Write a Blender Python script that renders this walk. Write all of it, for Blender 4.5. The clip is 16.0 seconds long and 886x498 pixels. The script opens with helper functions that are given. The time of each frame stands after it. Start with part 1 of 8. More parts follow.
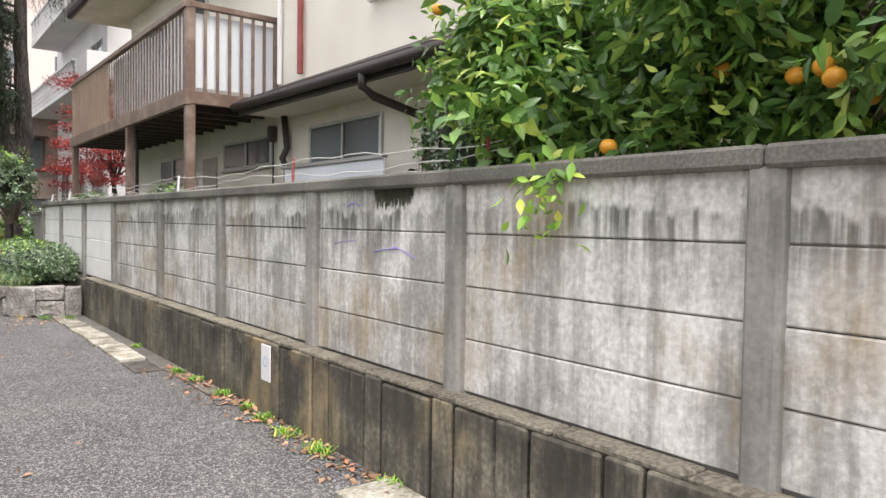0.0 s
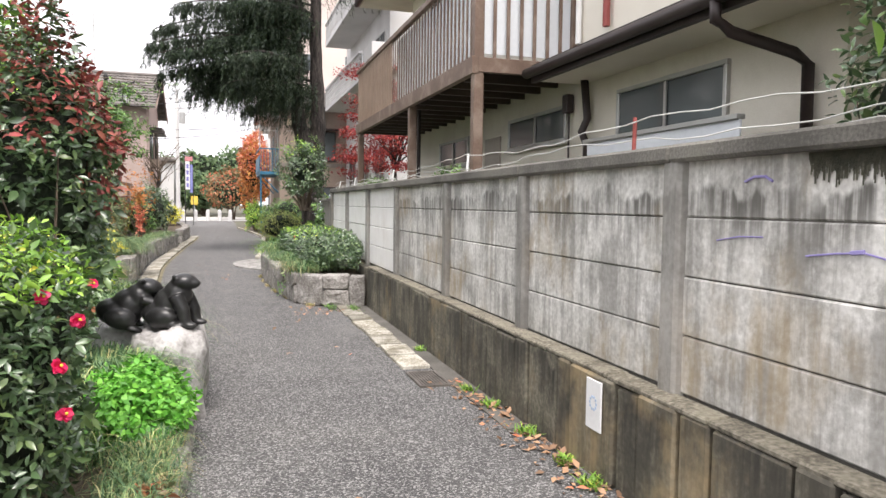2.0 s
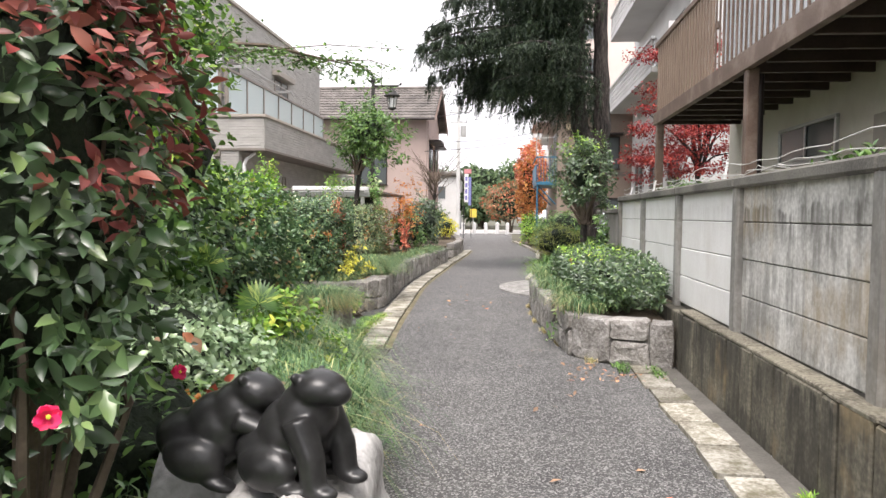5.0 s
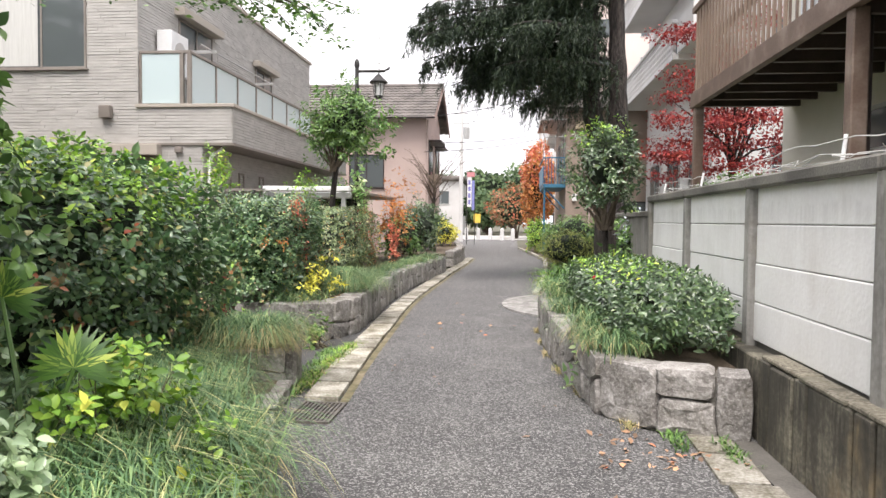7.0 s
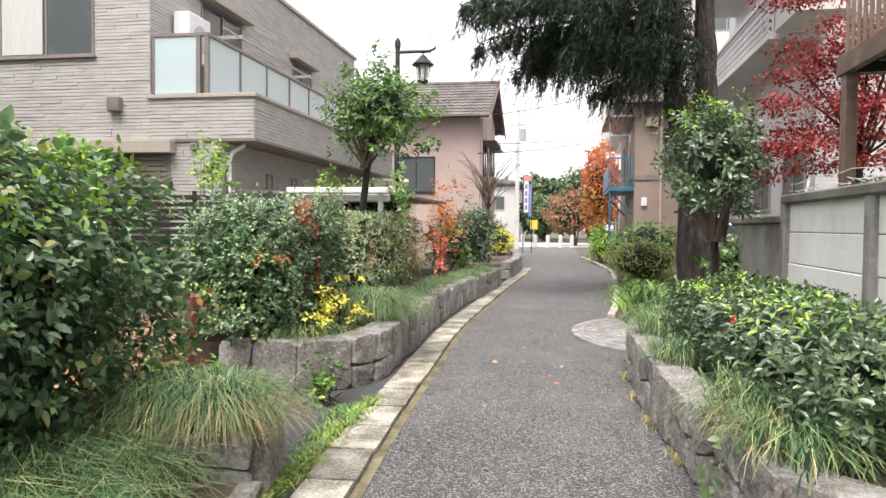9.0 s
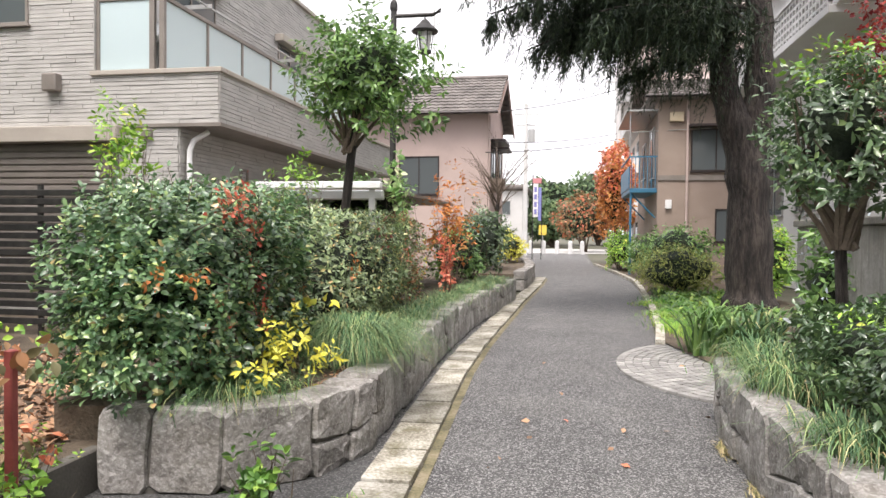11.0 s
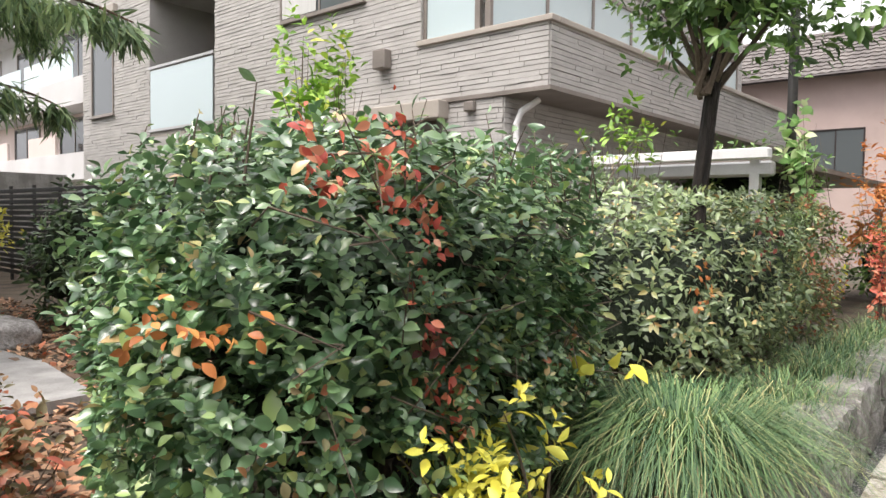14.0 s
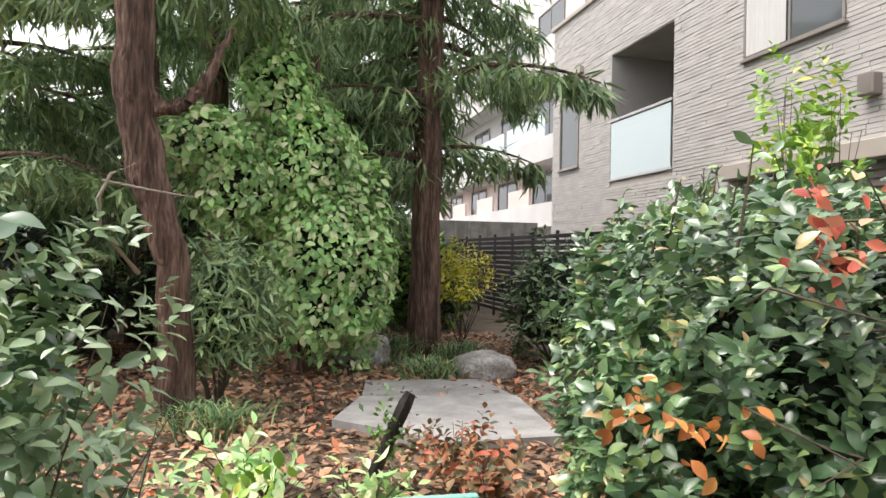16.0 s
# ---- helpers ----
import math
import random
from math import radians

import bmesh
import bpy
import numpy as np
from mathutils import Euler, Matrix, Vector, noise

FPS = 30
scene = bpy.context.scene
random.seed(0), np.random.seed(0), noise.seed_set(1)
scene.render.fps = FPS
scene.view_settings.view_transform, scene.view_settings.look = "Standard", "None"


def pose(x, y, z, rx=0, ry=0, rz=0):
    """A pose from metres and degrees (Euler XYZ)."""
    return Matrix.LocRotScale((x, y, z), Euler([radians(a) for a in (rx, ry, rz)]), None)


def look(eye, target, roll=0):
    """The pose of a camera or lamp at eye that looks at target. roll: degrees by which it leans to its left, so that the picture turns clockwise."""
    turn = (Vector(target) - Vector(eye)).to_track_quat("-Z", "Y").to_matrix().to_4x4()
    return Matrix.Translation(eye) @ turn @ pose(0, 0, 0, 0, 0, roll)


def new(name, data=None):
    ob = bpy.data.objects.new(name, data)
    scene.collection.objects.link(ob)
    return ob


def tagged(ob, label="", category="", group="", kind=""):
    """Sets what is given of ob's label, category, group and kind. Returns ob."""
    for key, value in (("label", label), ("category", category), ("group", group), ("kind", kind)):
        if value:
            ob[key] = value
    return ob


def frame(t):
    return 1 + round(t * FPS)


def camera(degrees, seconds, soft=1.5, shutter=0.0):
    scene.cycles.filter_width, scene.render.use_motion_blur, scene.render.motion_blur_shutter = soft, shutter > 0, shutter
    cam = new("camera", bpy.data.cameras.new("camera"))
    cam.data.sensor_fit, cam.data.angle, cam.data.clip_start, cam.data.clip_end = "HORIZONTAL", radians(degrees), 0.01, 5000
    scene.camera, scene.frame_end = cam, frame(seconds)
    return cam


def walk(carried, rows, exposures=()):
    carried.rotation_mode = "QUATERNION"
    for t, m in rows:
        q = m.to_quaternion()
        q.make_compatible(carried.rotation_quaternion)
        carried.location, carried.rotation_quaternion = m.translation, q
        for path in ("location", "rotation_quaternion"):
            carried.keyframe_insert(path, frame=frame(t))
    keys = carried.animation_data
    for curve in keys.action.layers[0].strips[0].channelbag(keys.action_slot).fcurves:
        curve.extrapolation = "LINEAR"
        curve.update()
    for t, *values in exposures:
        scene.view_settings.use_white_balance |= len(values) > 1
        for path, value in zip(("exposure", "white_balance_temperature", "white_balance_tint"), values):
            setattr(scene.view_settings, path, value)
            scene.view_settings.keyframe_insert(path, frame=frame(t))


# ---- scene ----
cam = camera(64.2, 16.0)
METRES, EYE, TILT, LEAN, TURN = 14.6, 1.52, 0.0, 0.0, -37.9
ROWS = [
    (0.0, 0.0, 0.0, 0.0, 0.03, -2.19, -0.83),
    (0.5, -0.0132, 0.0213, 0.0003, 5.25, -2.67, -0.85),
    (1.0, -0.0249, 0.0488, 0.0019, 11.73, -3.0, -0.77),
    (1.5, -0.04, 0.0751, 0.0018, 17.27, -3.25, -0.8),
    (2.0, -0.0533, 0.1049, -0.0011, 20.89, -3.57, -0.68),
    (2.5, -0.0684, 0.1361, -0.0019, 32.04, -3.89, -0.73),
    (3.0, -0.0857, 0.1671, -0.0025, 36.15, -4.22, -0.75),
    (3.5, -0.1045, 0.1996, -0.0018, 39.54, -3.77, -0.65),
    (6.0, -0.2148, 0.346, -0.002, 43.45, -2.33, -0.63),
    (6.5, -0.2393, 0.3749, -0.0023, 43.51, -2.07, -0.66),
    (7.0, -0.2598, 0.4066, -0.0037, 43.61, -2.33, -0.57),
    (7.5, -0.2852, 0.4344, -0.0042, 44.75, -2.56, -0.54),
    (8.0, -0.3113, 0.4622, -0.0036, 45.67, -2.84, -0.57),
    (8.5, -0.338, 0.4905, -0.0021, 46.44, -2.51, -0.54),
    (9.0, -0.3669, 0.5173, -0.0023, 48.04, -1.88, -0.58),
    (11.5, -0.5082, 0.6442, -0.0047, 48.53, -1.39, -0.5),
    (12.0, -0.5302, 0.669, -0.0045, 50.98, -1.7, -0.42),
    (12.5, -0.5542, 0.6904, -0.0053, 55.41, -2.1, -0.46),
    (13.0, -0.5782, 0.7127, -0.0055, 58.61, -2.64, -0.51),
    (13.5, -0.6017, 0.7276, -0.0044, 69.24, -2.72, -0.62),
    (14.0, -0.6228, 0.7328, -0.0037, 79.16, -2.49, -0.78),
    (14.5, -0.6339, 0.7348, -0.002, 94.49, -1.93, -0.81),
    (15.0, -0.6348, 0.7329, -0.0007, 103.06, -1.45, -1.05),
    (15.5, -0.6333, 0.7298, 0.0006, 108.8, -0.79, -1.1),
    (16.0, -0.6308, 0.7264, 0.0015, 114.57, 0.28, -1.12),
]
walk(cam, [(t, pose(0, 0, EYE, TILT, LEAN, TURN) @ pose(METRES * x, METRES * y, METRES * z, 90 + pitch, roll, yaw)) for t, x, y, z, yaw, pitch, roll in ROWS], [(0.0, 1.08, 6650, 15), (16.0, 1.08, 6650, 15)])

# ---------------------------------------------------------------- world and light
world = bpy.data.worlds.new("overcast_sky")
scene.world = world
world.use_nodes = True
wn, wl = world.node_tree.nodes, world.node_tree.links
sky = wn.new("ShaderNodeTexSky")
sky.sky_type, sky.sun_disc = "NISHITA", False
sky.sun_elevation, sky.sun_rotation = radians(62), radians(171)
sky.dust_density, sky.air_density = 4.0, 1.0
hsv = wn.new("ShaderNodeHueSaturation")
hsv.inputs["Saturation"].default_value = 0.12
wl.new(sky.outputs["Color"], hsv.inputs["Color"])
cloud = wn.new("ShaderNodeMix")
cloud.data_type = "RGBA"
cloud.inputs[0].default_value = 0.8
wl.new(hsv.outputs["Color"], cloud.inputs[6])
cloud.inputs[7].default_value = (7.7, 7.9, 8.2, 1)
back = wn["Background"]
back.inputs["Strength"].default_value = 0.12
wl.new(cloud.outputs[2], back.inputs["Color"])
sun = new("sun", bpy.data.lights.new("sun", "SUN"))
sun.data.energy, sun.data.angle, sun.data.color = 2.15, radians(30), (1.0, 0.96, 0.9)
sun.matrix_world = look((-1.0, -6.5, 12.5), (0, 0, 0))


# ---------------------------------------------------------------- materials
def ramp_stops(node, stops, mode="LINEAR"):
    r = node.color_ramp
    r.interpolation = mode
    while len(r.elements) < len(stops):
        r.elements.new(0.5)
    for e, (p, c) in zip(r.elements, stops):
        e.position, e.color = p, (*c, 1)


def surf(name, colours, rough=0.8, fine=60.0, coarse=3.0, bump=0.3, metal=0.0, vary=0.0, stretch=(1, 1, 1), coat=0.0, dirt=None, dirt_scale=1.2, dirt_amount=0.5, dist=0.01, grit=0.5, span=0.2):
    """A worn solid: colours mixed by a coarse and a fine noise, with bump, and lightness varied from object to object."""
    m = bpy.data.materials.new(name)
    m.use_nodes = True
    n, l = m.node_tree.nodes, m.node_tree.links
    bsdf = n["Principled BSDF"]
    bsdf.inputs["Roughness"].default_value, bsdf.inputs["Metallic"].default_value = rough, metal
    bsdf.inputs["Coat Weight"].default_value = coat
    geo = n.new("ShaderNodeNewGeometry")
    mp = n.new("ShaderNodeMapping")
    mp.inputs["Scale"].default_value = stretch
    l.new(geo.outputs["Position"], mp.inputs["Vector"])
    a, b = n.new("ShaderNodeTexNoise"), n.new("ShaderNodeTexNoise")
    a.inputs["Scale"].default_value, b.inputs["Scale"].default_value = coarse, fine
    a.inputs["Detail"].default_value, b.inputs["Detail"].default_value = 6, 3
    l.new(mp.outputs[0], a.inputs["Vector"])
    l.new(mp.outputs[0], b.inputs["Vector"])
    mixf = n.new("ShaderNodeMath")
    mixf.operation = "MULTIPLY_ADD"
    l.new(b.outputs["Fac"], mixf.inputs[0])
    mixf.inputs[1].default_value = grit
    l.new(a.outputs["Fac"], mixf.inputs[2])
    rmp = n.new("ShaderNodeValToRGB")
    k = len(colours)
    ramp_stops(rmp, [((0.5 + 0.5 * grit - span + 2 * span * i / max(1, k - 1)) / (1 + grit), c) for i, c in enumerate(colours)])
    fit = n.new("ShaderNodeMath")
    fit.operation = "MULTIPLY"
    fit.inputs[1].default_value = 1 / (1 + grit)
    l.new(mixf.outputs[0], fit.inputs[0])
    l.new(fit.outputs[0], rmp.inputs["Fac"])
    out = rmp.outputs["Color"]
    if dirt:
        d = n.new("ShaderNodeTexNoise")
        d.inputs["Scale"].default_value, d.inputs["Detail"].default_value, d.inputs["Roughness"].default_value = dirt_scale, 8, 0.65
        l.new(geo.outputs["Position"], d.inputs["Vector"])
        mr = n.new("ShaderNodeMapRange")
        mr.inputs["From Min"].default_value, mr.inputs["From Max"].default_value, mr.inputs["To Max"].default_value = 0.5, 0.68, dirt_amount
        l.new(d.outputs["Fac"], mr.inputs["Value"])
        mx = n.new("ShaderNodeMix")
        mx.data_type = "RGBA"
        l.new(mr.outputs[0], mx.inputs[0])
        l.new(out, mx.inputs[6])
        mx.inputs[7].default_value = (*dirt, 1)
        out = mx.outputs[2]
    if vary:
        info = n.new("ShaderNodeObjectInfo")
        mr = n.new("ShaderNodeMapRange")
        mr.inputs["To Min"].default_value, mr.inputs["To Max"].default_value = 1 - vary, 1 + vary
        l.new(info.outputs["Random"], mr.inputs["Value"])
        h = n.new("ShaderNodeHueSaturation")
        l.new(mr.outputs[0], h.inputs["Value"])
        l.new(out, h.inputs["Color"])
        out = h.outputs["Color"]
    l.new(out, bsdf.inputs["Base Color"])
    if bump:
        bp = n.new("ShaderNodeBump")
        bp.inputs["Strength"].default_value, bp.inputs["Distance"].default_value = bump, dist
        l.new(mixf.outputs[0], bp.inputs["Height"])
        l.new(bp.outputs["Normal"], bsdf.inputs["Normal"])
    return m


def leafy(name, stops, rough=0.42, glow=0.25, mode="LINEAR", spec=0.5, lift=1.6, coat=0.0):
    """Foliage: a colour for each leaf drawn from the stops, some light passing through."""
    m = bpy.data.materials.new(name)
    m.use_nodes = True
    n, l = m.node_tree.nodes, m.node_tree.links
    bsdf = n["Principled BSDF"]
    bsdf.inputs["Roughness"].default_value = rough
    bsdf.inputs["Specular IOR Level"].default_value = spec
    bsdf.inputs["Coat Weight"].default_value, bsdf.inputs["Coat Roughness"].default_value = coat, 0.25
    geo = n.new("ShaderNodeNewGeometry")
    rmp = n.new("ShaderNodeValToRGB")
    ramp_stops(rmp, [(p, tuple(min(0.75, 1.06 * lift * v) for v in c)) for p, c in stops], mode)
    l.new(geo.outputs["Random Per Island"], rmp.inputs["Fac"])
    noi = n.new("ShaderNodeTexNoise")
    noi.inputs["Scale"].default_value = 1.7
    l.new(geo.outputs["Position"], noi.inputs["Vector"])
    mr = n.new("ShaderNodeMapRange")
    mr.inputs["From Min"].default_value, mr.inputs["From Max"].default_value = 0.3, 0.7
    mr.inputs["To Min"].default_value, mr.inputs["To Max"].default_value = 0.75, 1.3
    l.new(noi.outputs["Fac"], mr.inputs["Value"])
    h = n.new("ShaderNodeHueSaturation")
    l.new(mr.outputs[0], h.inputs["Value"])
    l.new(rmp.outputs["Color"], h.inputs["Color"])
    l.new(h.outputs["Color"], bsdf.inputs["Base Color"])
    tr = n.new("ShaderNodeBsdfTranslucent")
    l.new(h.outputs["Color"], tr.inputs["Color"])
    mx = n.new("ShaderNodeMixShader")
    mx.inputs[0].default_value = 0.65 * glow
    l.new(bsdf.outputs[0], mx.inputs[1])
    l.new(tr.outputs[0], mx.inputs[2])
    l.new(mx.outputs[0], n["Material Output"].inputs["Surface"])
    return m


def stained_concrete(name, base, dark, top, drip, amount, blotch=0.5, ochre=0.5, clean=0.10):
    """Old concrete: a clean band under z = top, fingers of grime below it over about drip metres, streaks, blotches and ochre stains."""
    m = surf(name, base, 0.88, 34, 2.6, 0.35, grit=0.7, span=0.26)
    n, l = m.node_tree.nodes, m.node_tree.links
    bsdf = n["Principled BSDF"]
    old = bsdf.inputs["Base Color"].links[0].from_socket
    geo = n.new("ShaderNodeNewGeometry")
    sep = n.new("ShaderNodeSeparateXYZ")
    l.new(geo.outputs["Position"], sep.inputs[0])

    def cloud_of(scale, detail, stretch, shift=(0, 0, 0), rough=0.6):
        mp = n.new("ShaderNodeMapping")
        mp.inputs["Scale"].default_value, mp.inputs["Location"].default_value = stretch, shift
        l.new(geo.outputs["Position"], mp.inputs["Vector"])
        t = n.new("ShaderNodeTexNoise")
        t.inputs["Scale"].default_value, t.inputs["Detail"].default_value, t.inputs["Roughness"].default_value = scale, detail, rough
        l.new(mp.outputs[0], t.inputs["Vector"])
        return t.outputs["Fac"]

    def math_of(op, *vals):
        q = n.new("ShaderNodeMath")
        q.operation = op
        for i, v in enumerate(vals):
            if isinstance(v, (int, float)):
                q.inputs[i].default_value = v
            else:
                l.new(v, q.inputs[i])
        return q.outputs[0]

    def span_of(v, a, b, lo=0.0, hi=1.0):
        q = n.new("ShaderNodeMapRange")
        q.interpolation_type = "SMOOTHSTEP"
        q.inputs["From Min"].default_value, q.inputs["From Max"].default_value = a, b
        q.inputs["To Min"].default_value, q.inputs["To Max"].default_value = lo, hi
        l.new(v, q.inputs["Value"])
        return q.outputs[0]

    def over(colour, fac, tint):
        q = n.new("ShaderNodeMix")
        q.data_type = "RGBA"
        l.new(fac, q.inputs[0])
        l.new(colour, q.inputs[6])
        q.inputs[7].default_value = (*tint, 1)
        return q.outputs[2]

    # fingers: how far below the edge this place lies, the edge itself uneven along the wall
    edge = math_of("MULTIPLY_ADD", cloud_of(1.0, 3, (0.2, 17, 0.5)), 0.30, cloud_of(1.0, 2, (0.2, 2.2, 0.3), (0, 3, 0)))
    down = math_of("SUBTRACT", math_of("MULTIPLY_ADD", edge, -drip * 1.5, top - clean + drip * 0.9), sep.outputs["Z"])
    grime = math_of("MULTIPLY", span_of(down, 0.0, 0.035), span_of(down, 0.05, drip * 1.5, 1.0, 0.12))
    grime = math_of("MULTIPLY", grime, span_of(cloud_of(1.0, 4, (0.5, 3.5, 1.2), (7, 1, 3)), 0.36, 0.58, 0.3, 1.0))
    grime = math_of("MULTIPLY", grime, span_of(cloud_of(1.0, 3, (0.3, 21, 0.8), (1, 6, 4)), 0.38, 0.6, 0.2, 1.0))
    streak = span_of(math_of("MULTIPLY_ADD", cloud_of(1.0, 5, (0.5, 13, 0.9), (2, 5, 1)), 0.6, cloud_of(2.0, 8, (1, 1, 0.8), (4, 4, 9), 0.7)), 0.73, 0.93, 0.0, blotch)
    fine = span_of(cloud_of(9.0, 8, (1, 1, 0.7), (1, 8, 2), 0.72), 0.5, 0.68, 0.0, blotch * 0.7)
    col = over(old, math_of("MULTIPLY", grime, amount), dark)
    col = over(col, streak, tuple(1.35 * v for v in dark))
    col = over(col, fine, tuple(1.7 * v for v in dark))
    rust = math_of("MULTIPLY", span_of(cloud_of(0.9, 6, (1, 1.3, 1.1), (3, 7, 2)), 0.50, 0.66, 0.0, ochre), span_of(cloud_of(1.0, 4, (1, 10, 1.2), (9, 2, 2)), 0.35, 0.6, 0.35, 1.0))
    col = over(col, rust, (0.33, 0.25, 0.14))
    l.new(col, bsdf.inputs["Base Color"])
    return m


def glassy(name, colour, rough=0.08, trans=0.6):
    m = bpy.data.materials.new(name)
    m.use_nodes = True
    b = m.node_tree.nodes["Principled BSDF"]
    b.inputs["Base Color"].default_value = (*colour, 1)
    b.inputs["Roughness"].default_value = rough
    b.inputs["Transmission Weight"].default_value = trans
    return m


ASPHALT = surf("asphalt", [(0.04, 0.04, 0.041), (0.082, 0.082, 0.082), (0.125, 0.124, 0.122), (0.30, 0.30, 0.29)], 0.85, 75, 1.4, 1.0, dirt=(0.19, 0.185, 0.17), dirt_scale=0.9, dirt_amount=0.45, grit=1.5, span=0.42)
DARK_ASPHALT = surf("dark_asphalt", [(0.035, 0.035, 0.036), (0.07, 0.07, 0.07), (0.16, 0.16, 0.16)], 0.9, 75, 1.2, 0.8, grit=1.5, span=0.4)
PANEL = stained_concrete("stained_concrete", [(0.42, 0.41, 0.385), (0.63, 0.62, 0.59), (0.85, 0.84, 0.81)], (0.11, 0.106, 0.096), 1.72, 0.24, 0.95, 0.6, 0.7)
PANEL_CLEAN = stained_concrete("painted_concrete", [(0.78, 0.775, 0.76), (0.86, 0.86, 0.85)], (0.42, 0.41, 0.39), 1.72, 0.2, 0.22, 0.12, 0.12)
POST = stained_concrete("post_concrete", [(0.22, 0.215, 0.20), (0.36, 0.35, 0.33)], (0.10, 0.096, 0.088), 1.75, 0.3, 0.6, 0.6, 0.15)
COPING = surf("coping_concrete", [(0.085, 0.081, 0.072), (0.15, 0.143, 0.128), (0.25, 0.24, 0.215)], 0.9, 70, 2, 0.5, dirt=(0.09, 0.09, 0.06), dirt_scale=2)
BASE = stained_concrete("mossy_concrete", [(0.075, 0.068, 0.052), (0.14, 0.128, 0.098), (0.27, 0.25, 0.19)], (0.028, 0.026, 0.021), 0.60, 0.24, 0.97, 0.7, 0.8, 0.0)
LEDGE = surf("ledge_concrete", [(0.10, 0.09, 0.068), (0.20, 0.182, 0.14), (0.36, 0.33, 0.27)], 0.92, 40, 5, 0.8, vary=0.25, dirt=(0.07, 0.07, 0.035), dirt_scale=5, dirt_amount=0.7, grit=0.8)
KERB = surf("kerb_concrete", [(0.17, 0.155, 0.12), (0.33, 0.31, 0.26), (0.50, 0.48, 0.43)], 0.9, 45, 4, 0.8, vary=0.25, dirt=(0.11, 0.10, 0.05), dirt_scale=5, dirt_amount=0.8, grit=0.8)
GRANITE = surf("granite", [(0.17, 0.155, 0.142), (0.31, 0.292, 0.272), (0.49, 0.47, 0.45)], 0.88, 30, 5, 0.6, vary=0.24, dirt=(0.16, 0.14, 0.10), dirt_scale=3.5, dist=0.022, grit=0.8)
ROCK = surf("pale_rock", [(0.22, 0.21, 0.20), (0.42, 0.41, 0.40), (0.60, 0.59, 0.58)], 0.85, 30, 4, 0.7, dist=0.03)
COBBLE = surf("cobble_stone", [(0.22, 0.215, 0.205), (0.36, 0.35, 0.335)], 0.85, 90, 5, 0.4, vary=0.2)
JOINT = surf("joint_mortar", [(0.09, 0.085, 0.075), (0.16, 0.15, 0.135)], 0.95, 60, 3, 0.4)
def speckle(m, scale, dark, light, amount):
    """Aggregate: stones of differing lightness scattered through a surface."""
    n, l = m.node_tree.nodes, m.node_tree.links
    bsdf = n["Principled BSDF"]
    old = bsdf.inputs["Base Color"].links[0].from_socket
    geo = n.new("ShaderNodeNewGeometry")
    vo = n.new("ShaderNodeTexVoronoi")
    vo.inputs["Scale"].default_value = scale
    l.new(geo.outputs["Position"], vo.inputs["Vector"])
    sep = n.new("ShaderNodeSeparateColor")
    l.new(vo.outputs["Color"], sep.inputs[0])
    rmp = n.new("ShaderNodeValToRGB")
    ramp_stops(rmp, [(0.0, dark), (0.55, dark), (0.8, tuple((a + b) / 2 for a, b in zip(dark, light))), (1.0, light)])
    l.new(sep.outputs[0], rmp.inputs["Fac"])
    mx = n.new("ShaderNodeMix")
    mx.data_type = "RGBA"
    mx.inputs[0].default_value = amount
    l.new(old, mx.inputs[6])
    l.new(rmp.outputs["Color"], mx.inputs[7])
    l.new(mx.outputs[2], bsdf.inputs["Base Color"])


speckle(ASPHALT, 105, (0.038, 0.038, 0.039), (0.54, 0.53, 0.52), 0.58)
speckle(DARK_ASPHALT, 120, (0.03, 0.03, 0.03), (0.22, 0.22, 0.22), 0.55)
speckle(GRANITE, 95, (0.12, 0.115, 0.11), (0.46, 0.45, 0.44), 0.35)
SOIL = surf("soil", [(0.055, 0.042, 0.03), (0.11, 0.085, 0.06), (0.16, 0.125, 0.09)], 0.95, 50, 2.5, 0.9, dist=0.03)
GROUND = surf("earth", [(0.07, 0.075, 0.045), (0.12, 0.11, 0.08)], 0.95, 30, 0.6, 0.5)
BRONZE = surf("dark_bronze", [(0.025, 0.025, 0.026), (0.05, 0.05, 0.05)], 0.32, 40, 6, 0.1, metal=0.35)
IRON = surf("dark_iron", [(0.03, 0.03, 0.03), (0.06, 0.058, 0.055)], 0.5, 60, 8, 0.2, metal=0.5)
RUST_IRON = surf("grate_iron", [(0.12, 0.11, 0.10), (0.22, 0.20, 0.18)], 0.6, 60, 8, 0.3, metal=0.5)
STUCCO = surf("cream_stucco", [(0.62, 0.58, 0.50), (0.72, 0.69, 0.61)], 0.9, 120, 1.2, 0.4, dirt=(0.40, 0.36, 0.30), dirt_scale=0.8, dirt_amount=0.4)
STUCCO_UP = surf("pale_stucco", [(0.72, 0.68, 0.60), (0.80, 0.77, 0.69)], 0.9, 120, 1.0, 0.3)
PINK = surf("pink_stucco", [(0.46, 0.36, 0.33), (0.53, 0.42, 0.385)], 0.9, 90, 0.8, 0.3, dirt=(0.38, 0.30, 0.27), dirt_scale=0.7, dirt_amount=0.4)
BROWNWALL = surf("brown_stucco", [(0.27, 0.21, 0.175), (0.34, 0.27, 0.225)], 0.9, 90, 0.8, 0.3, dirt=(0.22, 0.17, 0.14), dirt_scale=0.6)
WHITEWALL = surf("white_render", [(0.50, 0.495, 0.49), (0.62, 0.615, 0.61)], 0.85, 60, 0.7, 0.1, dirt=(0.55, 0.53, 0.51), dirt_scale=0.6, dirt_amount=0.4)
APTPINK = surf("apartment_tile", [(0.60, 0.50, 0.46), (0.68, 0.58, 0.54)], 0.8, 40, 0.4, 0.1)
